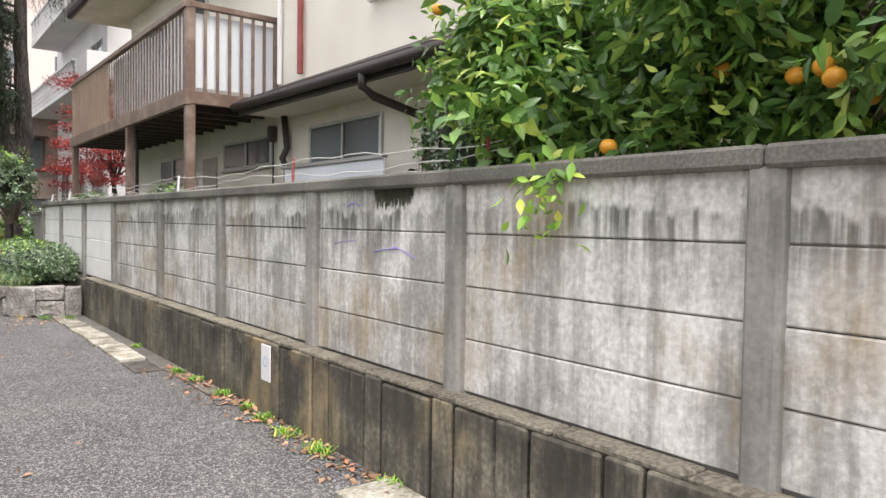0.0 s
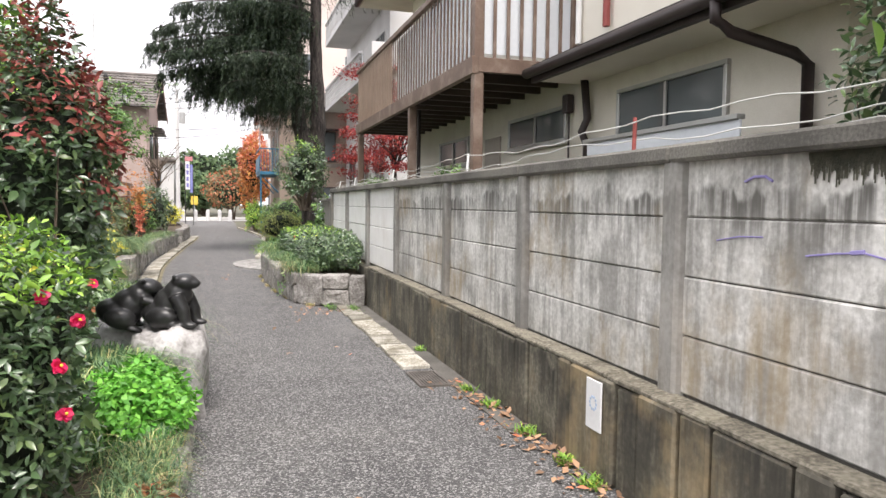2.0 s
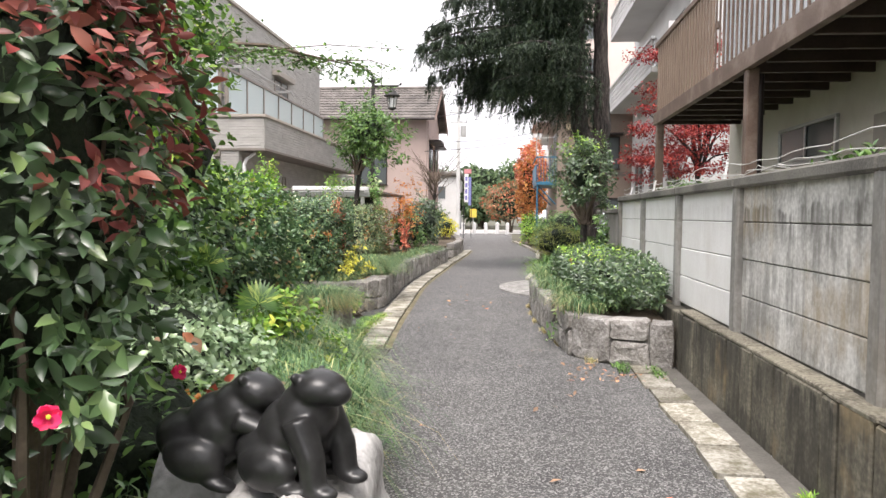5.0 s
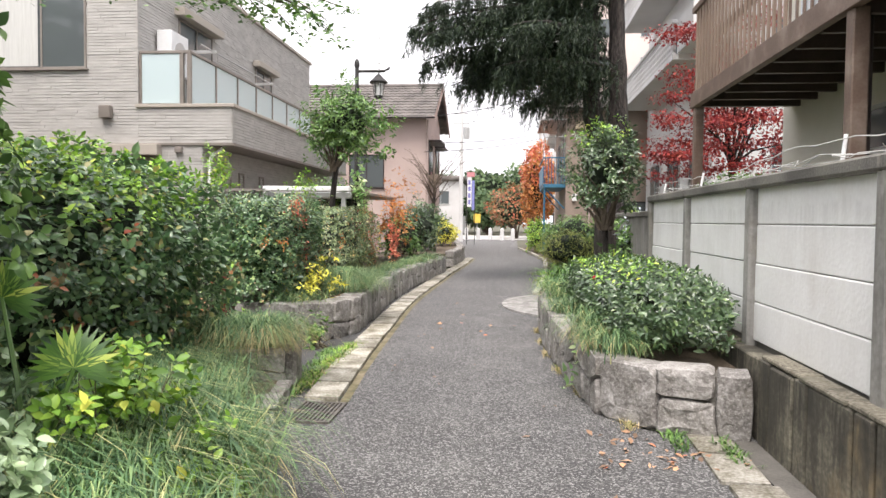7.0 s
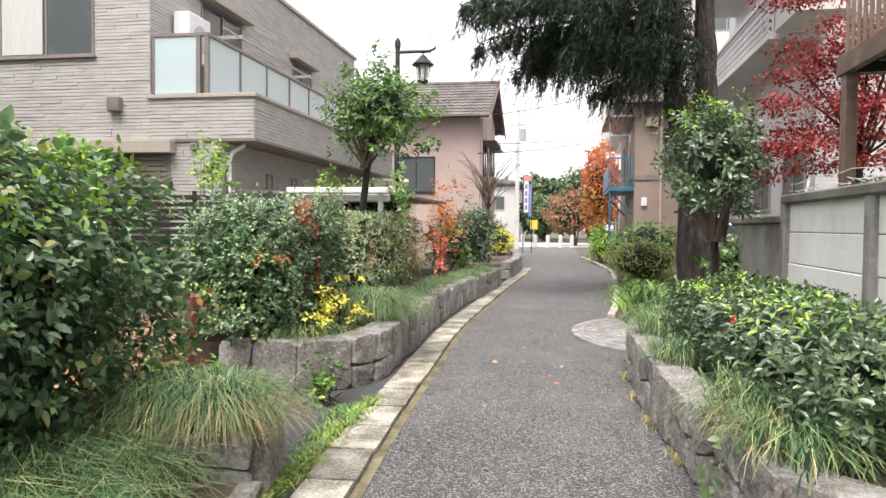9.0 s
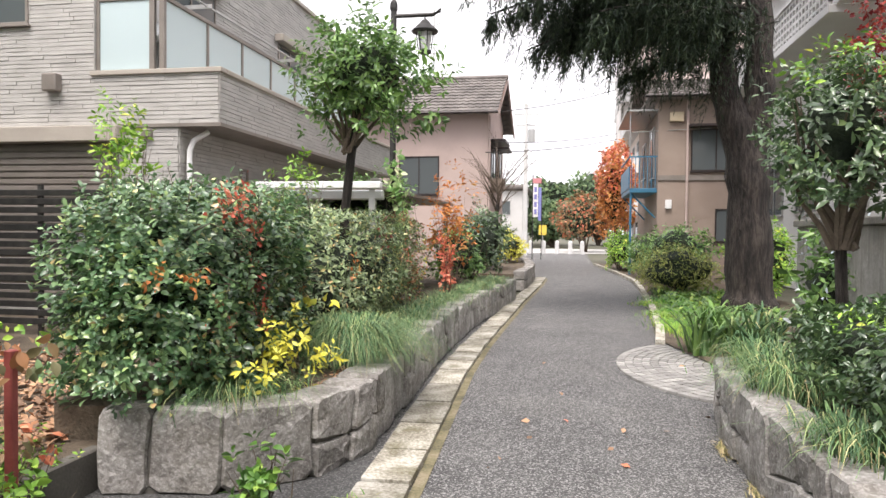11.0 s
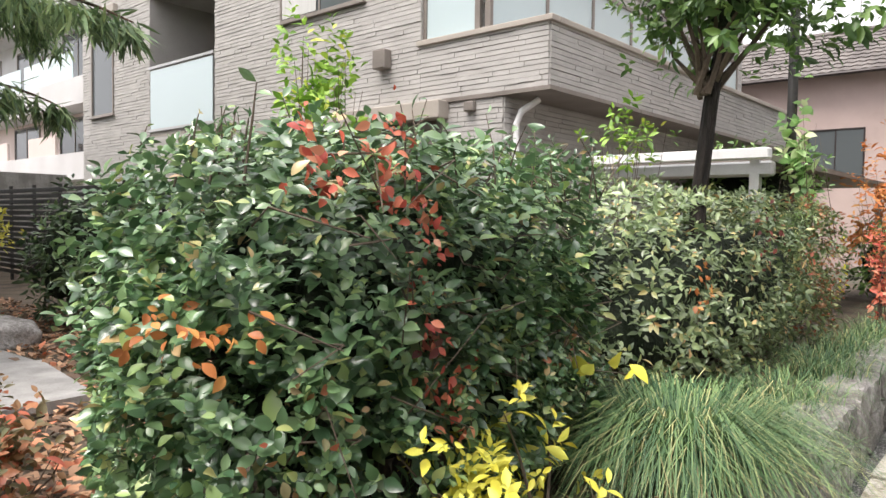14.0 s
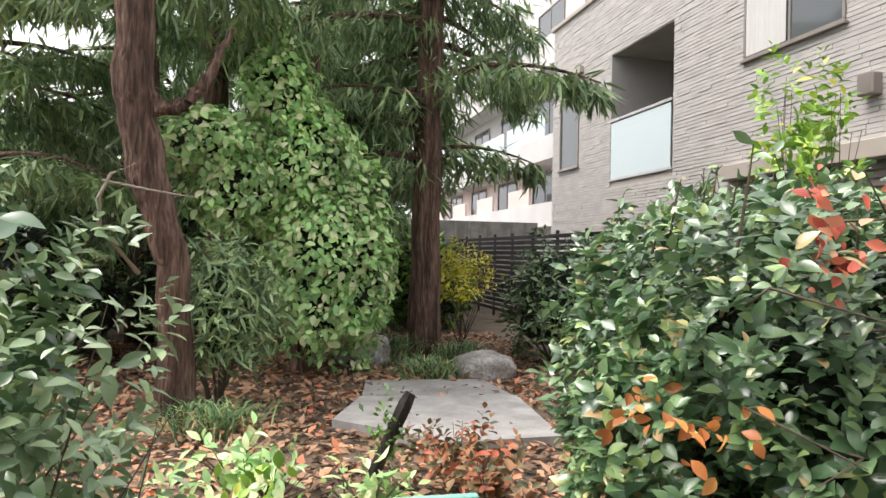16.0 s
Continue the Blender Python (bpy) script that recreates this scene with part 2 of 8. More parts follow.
SIDING = surf("siding", [(0.385, 0.37, 0.35), (0.44, 0.425, 0.405), (0.50, 0.485, 0.46)], 0.85, 30, 2.5, 0.4, stretch=(1, 1, 3))
SIDING_GAP = surf("siding_joint", [(0.33, 0.32, 0.30), (0.40, 0.385, 0.365)], 0.9, 40, 2, 0.2)
TRIMBROWN = surf("bronze_trim", [(0.20, 0.175, 0.155), (0.26, 0.23, 0.205)], 0.5, 80, 3, 0.05, metal=0.2)
TAUPE = surf("taupe_trim", [(0.36, 0.32, 0.28), (0.42, 0.38, 0.33)], 0.6, 60, 2, 0.1)
TILE = surf("roof_tile", [(0.085, 0.075, 0.07), (0.14, 0.125, 0.115), (0.20, 0.18, 0.165)], 0.7, 30, 1.5, 0.3, vary=0.15)
GUTTER = surf("gutter_brown", [(0.018, 0.012, 0.012), (0.034, 0.022, 0.021)], 0.5, 60, 3, 0.05)
BALC = surf("balcony_brown", [(0.12, 0.078, 0.058), (0.19, 0.13, 0.098)], 0.55, 50, 3, 0.2, dirt=(0.32, 0.27, 0.23), dirt_scale=3)
BALC_PANEL = surf("balcony_board", [(0.22, 0.155, 0.115), (0.30, 0.22, 0.165)], 0.6, 50, 2, 0.1)
# joist and deck browns darkened to carry the shade under the balcony
JOIST = surf("shaded_joist", [(0.05, 0.036, 0.029), (0.085, 0.062, 0.05)], 0.45, 40, 3, 0.1)
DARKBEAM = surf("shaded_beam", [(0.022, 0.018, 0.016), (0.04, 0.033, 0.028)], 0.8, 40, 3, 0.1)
ALU = surf("aluminium_frame", [(0.42, 0.42, 0.41), (0.50, 0.50, 0.49)], 0.4, 80, 3, 0.02, metal=0.6)
WINDOW = glassy("window_glass", (0.10, 0.115, 0.12), 0.06, 0.0)
FROST = glassy("frosted_glass", (0.55, 0.66, 0.68), 0.22, 0.1)
PALEPANEL = surf("translucent_panel", [(0.62, 0.66, 0.70), (0.70, 0.74, 0.78)], 0.4, 20, 1, 0.03)
CURTAIN = surf("curtain", [(0.5, 0.5, 0.48), (0.6, 0.6, 0.58)], 0.9, 20, 4, 0.2, stretch=(6, 6, 0.3))
WHITE = surf("white_paint", [(0.72, 0.72, 0.72), (0.82, 0.82, 0.82)], 0.6, 60, 3, 0.05)
BLUE = surf("blue_paint", [(0.03, 0.13, 0.22), (0.05, 0.19, 0.30)], 0.5, 50, 3, 0.1)
RED = surf("red_paint", [(0.24, 0.05, 0.045), (0.33, 0.08, 0.07)], 0.6, 50, 4, 0.1)
TURQ = surf("turquoise_paint", [(0.16, 0.42, 0.36), (0.26, 0.55, 0.47)], 0.55, 60, 4, 0.2, dirt=(0.55, 0.58, 0.52), dirt_scale=5, dirt_amount=0.8)
BARK = surf("bark", [(0.012, 0.010, 0.009), (0.032, 0.026, 0.023), (0.065, 0.054, 0.047)], 0.95, 30, 8, 1.0, stretch=(1, 1, 0.2), dist=0.06, grit=0.9)
REDBARK = surf("red_bark", [(0.06, 0.035, 0.026), (0.15, 0.09, 0.066), (0.27, 0.175, 0.135)], 0.95, 40, 9, 1.0, stretch=(1, 1, 0.14), dist=0.09, grit=0.9)
TWIG = surf("twig", [(0.08, 0.06, 0.045), (0.15, 0.115, 0.085)], 0.9, 40, 5, 0.4)
PALEWOOD = surf("pale_dead_wood", [(0.26, 0.22, 0.18), (0.36, 0.31, 0.26)], 0.9, 40, 5, 0.5)
# near-black green on solid cores: the shade deep inside foliage, put into colour
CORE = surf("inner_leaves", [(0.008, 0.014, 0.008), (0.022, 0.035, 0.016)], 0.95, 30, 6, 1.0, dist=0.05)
WIRE = surf("pale_rope", [(0.50, 0.50, 0.48), (0.60, 0.60, 0.58)], 0.7, 90, 5, 0.1)
CABLE = surf("black_cable", [(0.02, 0.02, 0.02), (0.03, 0.03, 0.03)], 0.6, 60, 5, 0.05)

G_DARK = leafy("glossy_dark_leaf", [(0, (0.02, 0.042, 0.017)), (0.5, (0.042, 0.08, 0.032)), (0.85, (0.075, 0.125, 0.05)), (1, (0.13, 0.19, 0.065))], 0.36, 0.2, spec=0.7, lift=1.55, coat=0.7)
G_MID = leafy("mid_green_leaf", [(0, (0.03, 0.065, 0.02)), (0.5, (0.06, 0.12, 0.03)), (1, (0.12, 0.20, 0.05))], 0.38, 0.25, lift=1.8, coat=0.2)
G_BRIGHT = leafy("bright_green_leaf", [(0, (0.06, 0.13, 0.02)), (0.5, (0.13, 0.25, 0.035)), (0.9, (0.25, 0.38, 0.06)), (1, (0.45, 0.45, 0.08))], 0.45, 0.35)
G_CITRUS = leafy("citrus_leaf", [(0, (0.02, 0.05, 0.012)), (0.6, (0.05, 0.105, 0.02)), (0.9, (0.11, 0.18, 0.035)), (1, (0.24, 0.28, 0.06))], 0.36, 0.3, lift=2.35, coat=0.3)
G_HEDGE = leafy("hedge_leaf", [(0, (0.017, 0.041, 0.018)), (0.45, (0.042, 0.084, 0.036)), (0.86, (0.088, 0.14, 0.062)), (0.96, (0.15, 0.21, 0.07)), (1, (0.24, 0.16, 0.08))], 0.38, 0.25, spec=0.7, lift=2.35, coat=0.7)
G_RUST = leafy("rusty_leaf", [(0, (0.05, 0.07, 0.03)), (0.4, (0.12, 0.09, 0.045)), (0.7, (0.22, 0.11, 0.05)), (1, (0.30, 0.07, 0.04))], 0.5, 0.25)
G_RED = leafy("red_leaf", [(0, (0.22, 0.035, 0.025)), (0.4, (0.36, 0.075, 0.045)), (0.75, (0.42, 0.14, 0.08)), (1, (0.44, 0.24, 0.15))], 0.5, 0.35, lift=1.6)
G_DULLRED = leafy("dull_red_leaf", [(0, (0.09, 0.03, 0.025)), (0.5, (0.19, 0.045, 0.04)), (0.9, (0.26, 0.09, 0.06)), (1, (0.36, 0.05, 0.06))], 0.5, 0.25, lift=1.2)
G_MAPLE = leafy("maple_leaf", [(0, (0.13, 0.010, 0.014)), (0.5, (0.30, 0.026, 0.030)), (1, (0.42, 0.08, 0.05))], 0.5, 0.35, lift=0.95)
G_YELLOW = leafy("yellow_leaf", [(0, (0.30, 0.30, 0.05)), (0.5, (0.55, 0.46, 0.05)), (1, (0.66, 0.54, 0.10))], 0.5, 0.35, lift=1.4)
G_ORANGE = leafy("orange_leaf", [(0, (0.30, 0.10, 0.03)), (0.5, (0.46, 0.17, 0.05)), (1, (0.52, 0.28, 0.08))], 0.5, 0.35, lift=1.15)
G_NEEDLE = leafy("cedar_needles", [(0, (0.014, 0.03, 0.018)), (0.5, (0.03, 0.058, 0.03)), (1, (0.065, 0.10, 0.04))], 0.6, 0.15, lift=0.68)
G_PALE = leafy("pale_glossy_leaf", [(0, (0.07, 0.11, 0.06)), (0.5, (0.12, 0.17, 0.095)), (1, (0.20, 0.26, 0.15))], 0.34, 0.25, spec=0.8, lift=2.3, coat=0.5)
G_CONIFER = leafy("conifer_needles", [(0, (0.03, 0.05, 0.025)), (0.5, (0.055, 0.085, 0.04)), (1, (0.10, 0.13, 0.06))], 0.5, 0.25, lift=3.6)
G_GRASS = leafy("grass_blade", [(0, (0.024, 0.055, 0.027)), (0.5, (0.055, 0.105, 0.045)), (0.85, (0.12, 0.175, 0.07)), (1, (0.28, 0.26, 0.13))], 0.5, 0.3, lift=2.15)
G_DRY = leafy("dry_blade", [(0, (0.12, 0.13, 0.05)), (0.5, (0.26, 0.22, 0.11)), (1, (0.34, 0.26, 0.15))], 0.6, 0.25)
G_FERN = leafy("fresh_frond", [(0, (0.05, 0.17, 0.02)), (0.5, (0.09, 0.28, 0.035)), (1, (0.17, 0.40, 0.06))], 0.5, 0.35, lift=1.25)
G_LITTER = leafy("fallen_leaf", [(0, (0.07, 0.045, 0.03)), (0.5, (0.17, 0.10, 0.06)), (0.85, (0.28, 0.17, 0.10)), (1, (0.34, 0.10, 0.05))], 0.7, 0.1, lift=1.9)
G_OLIVE = leafy("olive_hedge_leaf", [(0, (0.035, 0.055, 0.025)), (0.5, (0.075, 0.105, 0.045)), (0.85, (0.13, 0.165, 0.08)), (0.95, (0.22, 0.22, 0.09)), (1, (0.28, 0.16, 0.07))], 0.36, 0.25, spec=0.7, lift=2.6, coat=0.5)
G_VINE = leafy("vine_leaf", [(0, (0.060, 0.115, 0.046)), (0.5, (0.140, 0.225, 0.088)), (1, (0.26, 0.345, 0.150))], 0.45, 0.4, lift=3.1)
G_FAR = leafy("far_leaf", [(0, (0.035, 0.065, 0.03)), (0.5, (0.06, 0.10, 0.045)), (1, (0.10, 0.14, 0.06))], 0.6, 0.2)
PETAL = leafy("red_petal", [(0, (0.40, 0.008, 0.05)), (1, (0.52, 0.02, 0.10))], 0.5, 0.3)
LILAC = leafy("lilac_petal", [(0, (0.30, 0.36, 0.62)), (1, (0.42, 0.48, 0.72))], 0.5, 0.3)
FRUIT = surf("orange_peel", [(0.62, 0.26, 0.02), (0.72, 0.34, 0.03)], 0.4, 200, 10, 0.2)


# ---------------------------------------------------------------- mesh tools
class Buf:
    """Vertices and faces of one mesh."""

    def __init__(self):
        self.v, self.f = [], []

    def add(self, verts, faces):
        k = len(self.v)
        self.v.extend(verts)
        self.f.extend([tuple(i + k for i in f) for f in faces])
        return self

    def box(self, x0, y0, z0, x1, y1, z1, c=0.0):
        if c <= 0:
            v = [(x, y, z) for x in (x0, x1) for y in (y0, y1) for z in (z0, z1)]
            return self.add(v, [(0, 1, 3, 2), (4, 6, 7, 5), (0, 4, 5, 1), (2, 3, 7, 6), (0, 2, 6, 4), (1, 5, 7, 3)])
        m = Vector(((x0 + x1) / 2, (y0 + y1) / 2, (z0 + z1) / 2))
        h = Vector((abs(x1 - x0) / 2, abs(y1 - y0) / 2, abs(z1 - z0) / 2))
        v, idx = [], {}
        for sx in (-1, 1):
            for sy in (-1, 1):
                for sz in (-1, 1):
                    for ax in range(3):
                        p = [sx * (h.x - c), sy * (h.y - c), sz * (h.z - c)]
                        p[ax] = (sx, sy, sz)[ax] * h[ax]
                        idx[sx, sy, sz, ax] = len(v)
                        v.append((m.x + p[0], m.y + p[1], m.z + p[2]))
        f = []
        for ax in range(3):
            a, b = (ax + 1) % 3, (ax + 2) % 3
            for s in (-1, 1):
                q = []
                for sa, sb in ((-1, -1), (1, -1), (1, 1), (-1, 1)):
                    k = [0, 0, 0]
                    k[ax], k[a], k[b] = s, sa, sb
                    q.append(idx[(*k, ax)])
                f.append(tuple(q if s > 0 else q[::-1]))
            for sa in (-1, 1):
                for sb in (-1, 1):
                    q = []
                    for s, w in ((-1, a), (1, a), (1, b), (-1, b)):
                        k = [0, 0, 0]
                        k[ax], k[a], k[b] = s, sa, sb
                        q.append(idx[(*k, w)])
                    f.append(tuple(q if sa * sb < 0 else q[::-1]))
        for sx in (-1, 1):
            for sy in (-1, 1):
                for sz in (-1, 1):
                    q = [idx[sx, sy, sz, a] for a in range(3)]
                    f.append(tuple(q if sx * sy * sz > 0 else q[::-1]))
        return self.add(v, f)

    def tube(self, pts, radii, sides=7, cap=True):
        pts = [Vector(p) for p in pts]
        if not hasattr(radii, "__len__"):
            radii = [radii] * len(pts)
        v, f = [], []
        for i, p in enumerate(pts):
            d = (pts[min(i + 1, len(pts) - 1)] - pts[max(i - 1, 0)]).normalized()
            a = d.orthogonal().normalized() if abs(d.z) < 0.95 else Vector((1, 0, 0))
            a = (Vector((0.31, 0.95, 0.05)) if abs(d.z) > 0.5 else Vector((0, 0, 1))).cross(d).normalized()
            b = d.cross(a)
            for k in range(sides):
                t = 2 * math.pi * k / sides
                v.append(tuple(p + radii[i] * (math.cos(t) * a + math.sin(t) * b)))
        for i in range(len(pts) - 1):
            for k in range(sides):
                n = (k + 1) % sides
                f.append((i * sides + k, i * sides + n, (i + 1) * sides + n, (i + 1) * sides + k))
        if cap:
            f += [tuple(range(sides))[::-1], tuple(range((len(pts) - 1) * sides, len(pts) * sides))]
        return self.add(v, f)

    def prism(self, outline, z0, z1):
        """An upright prism on a convex or concave outline (counter-clockwise)."""
        n = len(outline)
        v = [(x, y, z0) for x, y in outline] + [(x, y, z1) for x, y in outline]
        return self.add(v, [(i, (i + 1) % n, n + (i + 1) % n, n + i) for i in range(n)] + [tuple(range(n, 2 * n)), tuple(range(n))[::-1]])

    def blob(self, c, r, seed=0, sub=3, rough=0.15, p=2.0):
        bm = bmesh.new()
        bmesh.ops.create_icosphere(bm, subdivisions=sub, radius=1)
        off = Vector((seed * 3.7, seed * 1.3, seed * 2.1))
        for w in bm.verts:
            d = w.co.normalized()
            k = (abs(d.x) ** p + abs(d.y) ** p + abs(d.z) ** p) ** (-1 / p)
            k *= 1 + rough * noise.noise(d * 1.7 + off) + 0.5 * rough * noise.noise(d * 4 + off)
            w.co = Vector((c[0] + r[0] * d.x * k, c[1] + r[1] * d.y * k, c[2] + r[2] * d.z * k))
        bm.verts.index_update()
        self.add([tuple(w.co) for w in bm.verts], [tuple(w.index for w in q.verts) for q in bm.faces])
        bm.free()
        return self

    def mesh(self, name, smooth=False):
        me = bpy.data.meshes.new(name)
        me.from_pydata(self.v, [], self.f)
        if smooth:
            me.shade_smooth()
        return me


def tri_mesh(name, v, f):
    """A mesh of triangles from arrays."""
    me = bpy.data.meshes.new(name)
    me.vertices.add(len(v))
    me.vertices.foreach_set("co", np.ascontiguousarray(v, dtype=np.float32).ravel())
    me.loops.add(f.size)
    me.loops.foreach_set("vertex_index", np.ascontiguousarray(f, dtype=np.int32).ravel())
    me.polygons.add(len(f))
    me.polygons.foreach_set("loop_start", np.arange(0, f.size, 3, dtype=np.int32))
    me.update(calc_edges=True)
    me.shade_smooth()
    return me


MANY = ("leaves", "foliage", "dry_foliage", "branchwork", "needles", "young_leaves", "red_leaves", "rusty_leaves", "orange_leaves", "yellow_leaves", "coloured_leaves", "dark_leaves", "petals", "hanging_sprig", "flowers", "leaflets", "fronds", "stems", "moss")


def part(name, shape, material, parent=None, label="", smooth=False, kind=""):
    """One mesh object, as a part of parent; the shape is in the world's coordinates."""
    me = shape.mesh(name, smooth) if isinstance(shape, Buf) else shape
    if not me.materials:
        me.materials.append(material)
    ob = new(name, me)
    if name in MANY:
        kind = "stuff"
    if parent is not None:
        ob.parent = parent
        ob.matrix_parent_inverse = Matrix.Translation(-parent_place(parent))
    return tagged(ob, label, kind=kind)


def parent_place(ob):
    return Vector() if ob.parent else Vector(ob.location)


def thing(name, label, category, base=(0, 0, 0), group="", kind=""):
    ob = new(name)
    ob.location = base
    ob.empty_display_size = 0.1
    return tagged(ob, label, category, group, kind)


def piece(name, me, parent, x, y, z, rz=0.0, scale=(1, 1, 1)):
    """A piece of the setting that shares its mesh with others; its parent stands at the origin."""
    ob = new(name, me)
    ob.parent = parent
    ob.location, ob.scale, ob.rotation_euler = (x, y, z), scale, (0, 0, rz)
    return ob


# ---------------------------------------------------------------- foliage
def leaf_shape(widths, fold, curl):
    """A leaf one unit long: a midrib and two edges at even stations, folded along the rib and curling down."""
    m = len(widths)
    v = [(0, 0, 0)]
    for i, w in enumerate(widths):
        t = (i + 1) / (m + 1)
        z = -curl * t * t
        v += [(-w, t, z + fold * w), (0, t, z), (w, t, z + fold * w)]
    v.append((0, 1, -curl))
    f = [(0, 2, 1), (0, 3, 2)]
    for i in range(m - 1):
        a = 1 + 3 * i
        f += [(a, a + 1, a + 4), (a, a + 4, a + 3), (a + 1, a + 2, a + 5), (a + 1, a + 5, a + 4)]
    a = 1 + 3 * (m - 1)
    f += [(a, a + 1, a + 3), (a + 1, a + 2, a + 3)]
    return np.array(v, dtype=float), np.array(f)


LEAF = leaf_shape((0.15, 0.21, 0.14), 0.4, 0.2)
WIDE = leaf_shape((0.20, 0.29, 0.27, 0.16), 0.35, 0.2)
ROUND = leaf_shape((0.26, 0.40, 0.42, 0.33), 0.25, 0.1)
SLIM = (np.array([(0, 0, 0), (-.09, .3, .02), (.09, .3, .02), (-.07, .65, -.02), (.07, .65, -.02), (0, 1, -.12)]),
        np.array([(0, 2, 1), (1, 2, 4), (1, 4, 3), (3, 4, 5)]))
LITE = (np.array([(0, 0, 0), (-.26, .45, .05), (.26, .45, .05), (0, 1, -.08)]), np.array([(0, 2, 1), (1, 2, 3)]))
SPRAY = (np.array([(0, 0, 0), (-.065, .3, .02), (.065, .3, .02), (-.045, .7, -.02), (.045, .7, -.02), (0, 1, -.05)]), SLIM[1])


def unit(a):
    return a / np.maximum(np.linalg.norm(a, axis=-1, keepdims=True), 1e-9)


def leaf_mesh(name, place, normal, along, size, template=LEAF):
    """Leaves at the places, each lying across its normal and pointing along."""
    tv, tf = template
    n = unit(normal)
    y = unit(along - n * np.sum(along * n, axis=1, keepdims=True))
    x = np.cross(y, n)
    s = np.asarray(size).reshape(-1, 1, 1)
    v = place[:, None, :] + s * (tv[None, :, 0:1] * x[:, None, :] + tv[None, :, 1:2] * y[:, None, :] + tv[None, :, 2:3] * n[:, None, :])
    f = tf[None] + (np.arange(len(place)) * len(tv))[:, None, None]
    return tri_mesh(name, v.reshape(-1, 3), f.reshape(-1, 3))


def shell(rng, n, c, r, p=2.0, depth=0.3, lump=0.12, low=-1.0, seed=0.0):
    """Places in the outer layer of a lumpy body, and the ways outward."""
    d = unit(rng.normal(size=(n * 2, 3)))
    d = d[d[:, 2] > low][:n]
    k = (np.abs(d) ** p).sum(1) ** (-1 / p)
    lumps = np.sin(d[:, 0] * 5.1 + seed) * np.sin(d[:, 1] * 4.3 + 1.7 * seed) + 0.6 * np.sin(d[:, 2] * 8 + d[:, 0] * 7 + seed * 2.3) + 0.5 * np.sin(d[:, 1] * 13 + seed) * np.sin(d[:, 2] * 11)
    k = k * (1 + lump * lumps) * (1 - depth * rng.random(len(d)) ** 1.6)
    return np.asarray(c) + d * k[:, None] * np.asarray(r), d


def leaves_on(rng, pts, out, size, template=LEAF, droop=0.4, face=0.5, spread=0.45, name="leaves", up=0.35):
    m = len(pts)
    nrm = unit(out * face + rng.normal(size=(m, 3)) * 0.6 + np.array([0, 0, up]))
    along = unit(rng.normal(size=(m, 3)) + out * 0.5 - np.array([0, 0, droop]))
    return leaf_mesh(name, pts, nrm, along, size * (1 + spread * (rng.random(m) * 2 - 1)), template)


def rosettes(rng, tips, out, size, template=LEAF, droop=0.3, up=0.35, k=6, spread=0.35, name="leaves"):
    """Leafy shoots: k leaves round each tip, the young ones upright in the middle, the old ones spread below."""
    m = len(tips)
    axis = unit(out * 0.85 + rng.normal(size=(m, 3)) * 0.45 + np.array([0, 0, up]))
    a = unit(np.cross(axis, rng.normal(size=(m, 3))))
    b = np.cross(axis, a)
    girth = 1 + spread * (rng.random(m) * 2 - 1)
    P, N, D, S = [], [], [], []
    for j in range(k):
        t = (j + 0.5) / k
        turn = 2.4 * j + rng.normal(size=m) * 0.35
        rad = np.cos(turn)[:, None] * a + np.sin(turn)[:, None] * b
        P.append(tips - axis * (size * girth * (1.5 * t + 0.25 * rng.random(m)))[:, None] + rad * size * 0.08)
        D.append(rad * (0.45 + 0.7 * t) + axis * (0.75 - 0.75 * t) - np.array([0, 0, droop * (0.3 + 0.7 * t)]) + rng.normal(size=(m, 3)) * 0.15)
        N.append(axis * (0.35 + 0.65 * t) - rad * (0.7 - 0.5 * t) + rng.normal(size=(m, 3)) * 0.22 + np.array([0, 0, 0.25]))
        S.append(size * girth * (0.7 + 0.45 * t) * (0.8 + 0.4 * rng.random(m)))
    return leaf_mesh(name, np.concatenate(P), np.concatenate(N), np.concatenate(D), np.concatenate(S), template)


def branches(rng, base, c, r, n=9, thick=0.02, name="branches", trunk=None):
    """Stems that fan out from the base into the crown."""
    b = Buf()
    base, c = Vector(base), Vector(c)
    for i in range(n):
        d = Vector(rng.normal(size=3)).normalized()
        end = c + Vector((d.x * r[0], d.y * r[1], abs(d.z) * r[2] * 0.9 - 0.2 * r[2])) * 0.85
        # in a long hedge each stem rises from its own root
        root = Vector((base.x, base.y + (0.85 * (end.y - base.y) if r[1] > 1.9 * r[2] else 0), base.z))
        mid = root.lerp(end, 0.5) + Vector(rng.normal(size=3)) * 0.12 * min(max(r), 0.25 if root.y != base.y else 9.0)
        s = root + Vector((rng.normal() * 0.05, rng.normal() * 0.05, 0))
        b.tube([s, root.lerp(mid, 0.55), mid, end], [thick, thick * 0.8, thick * 0.55, thick * 0.15], 5)
    return b


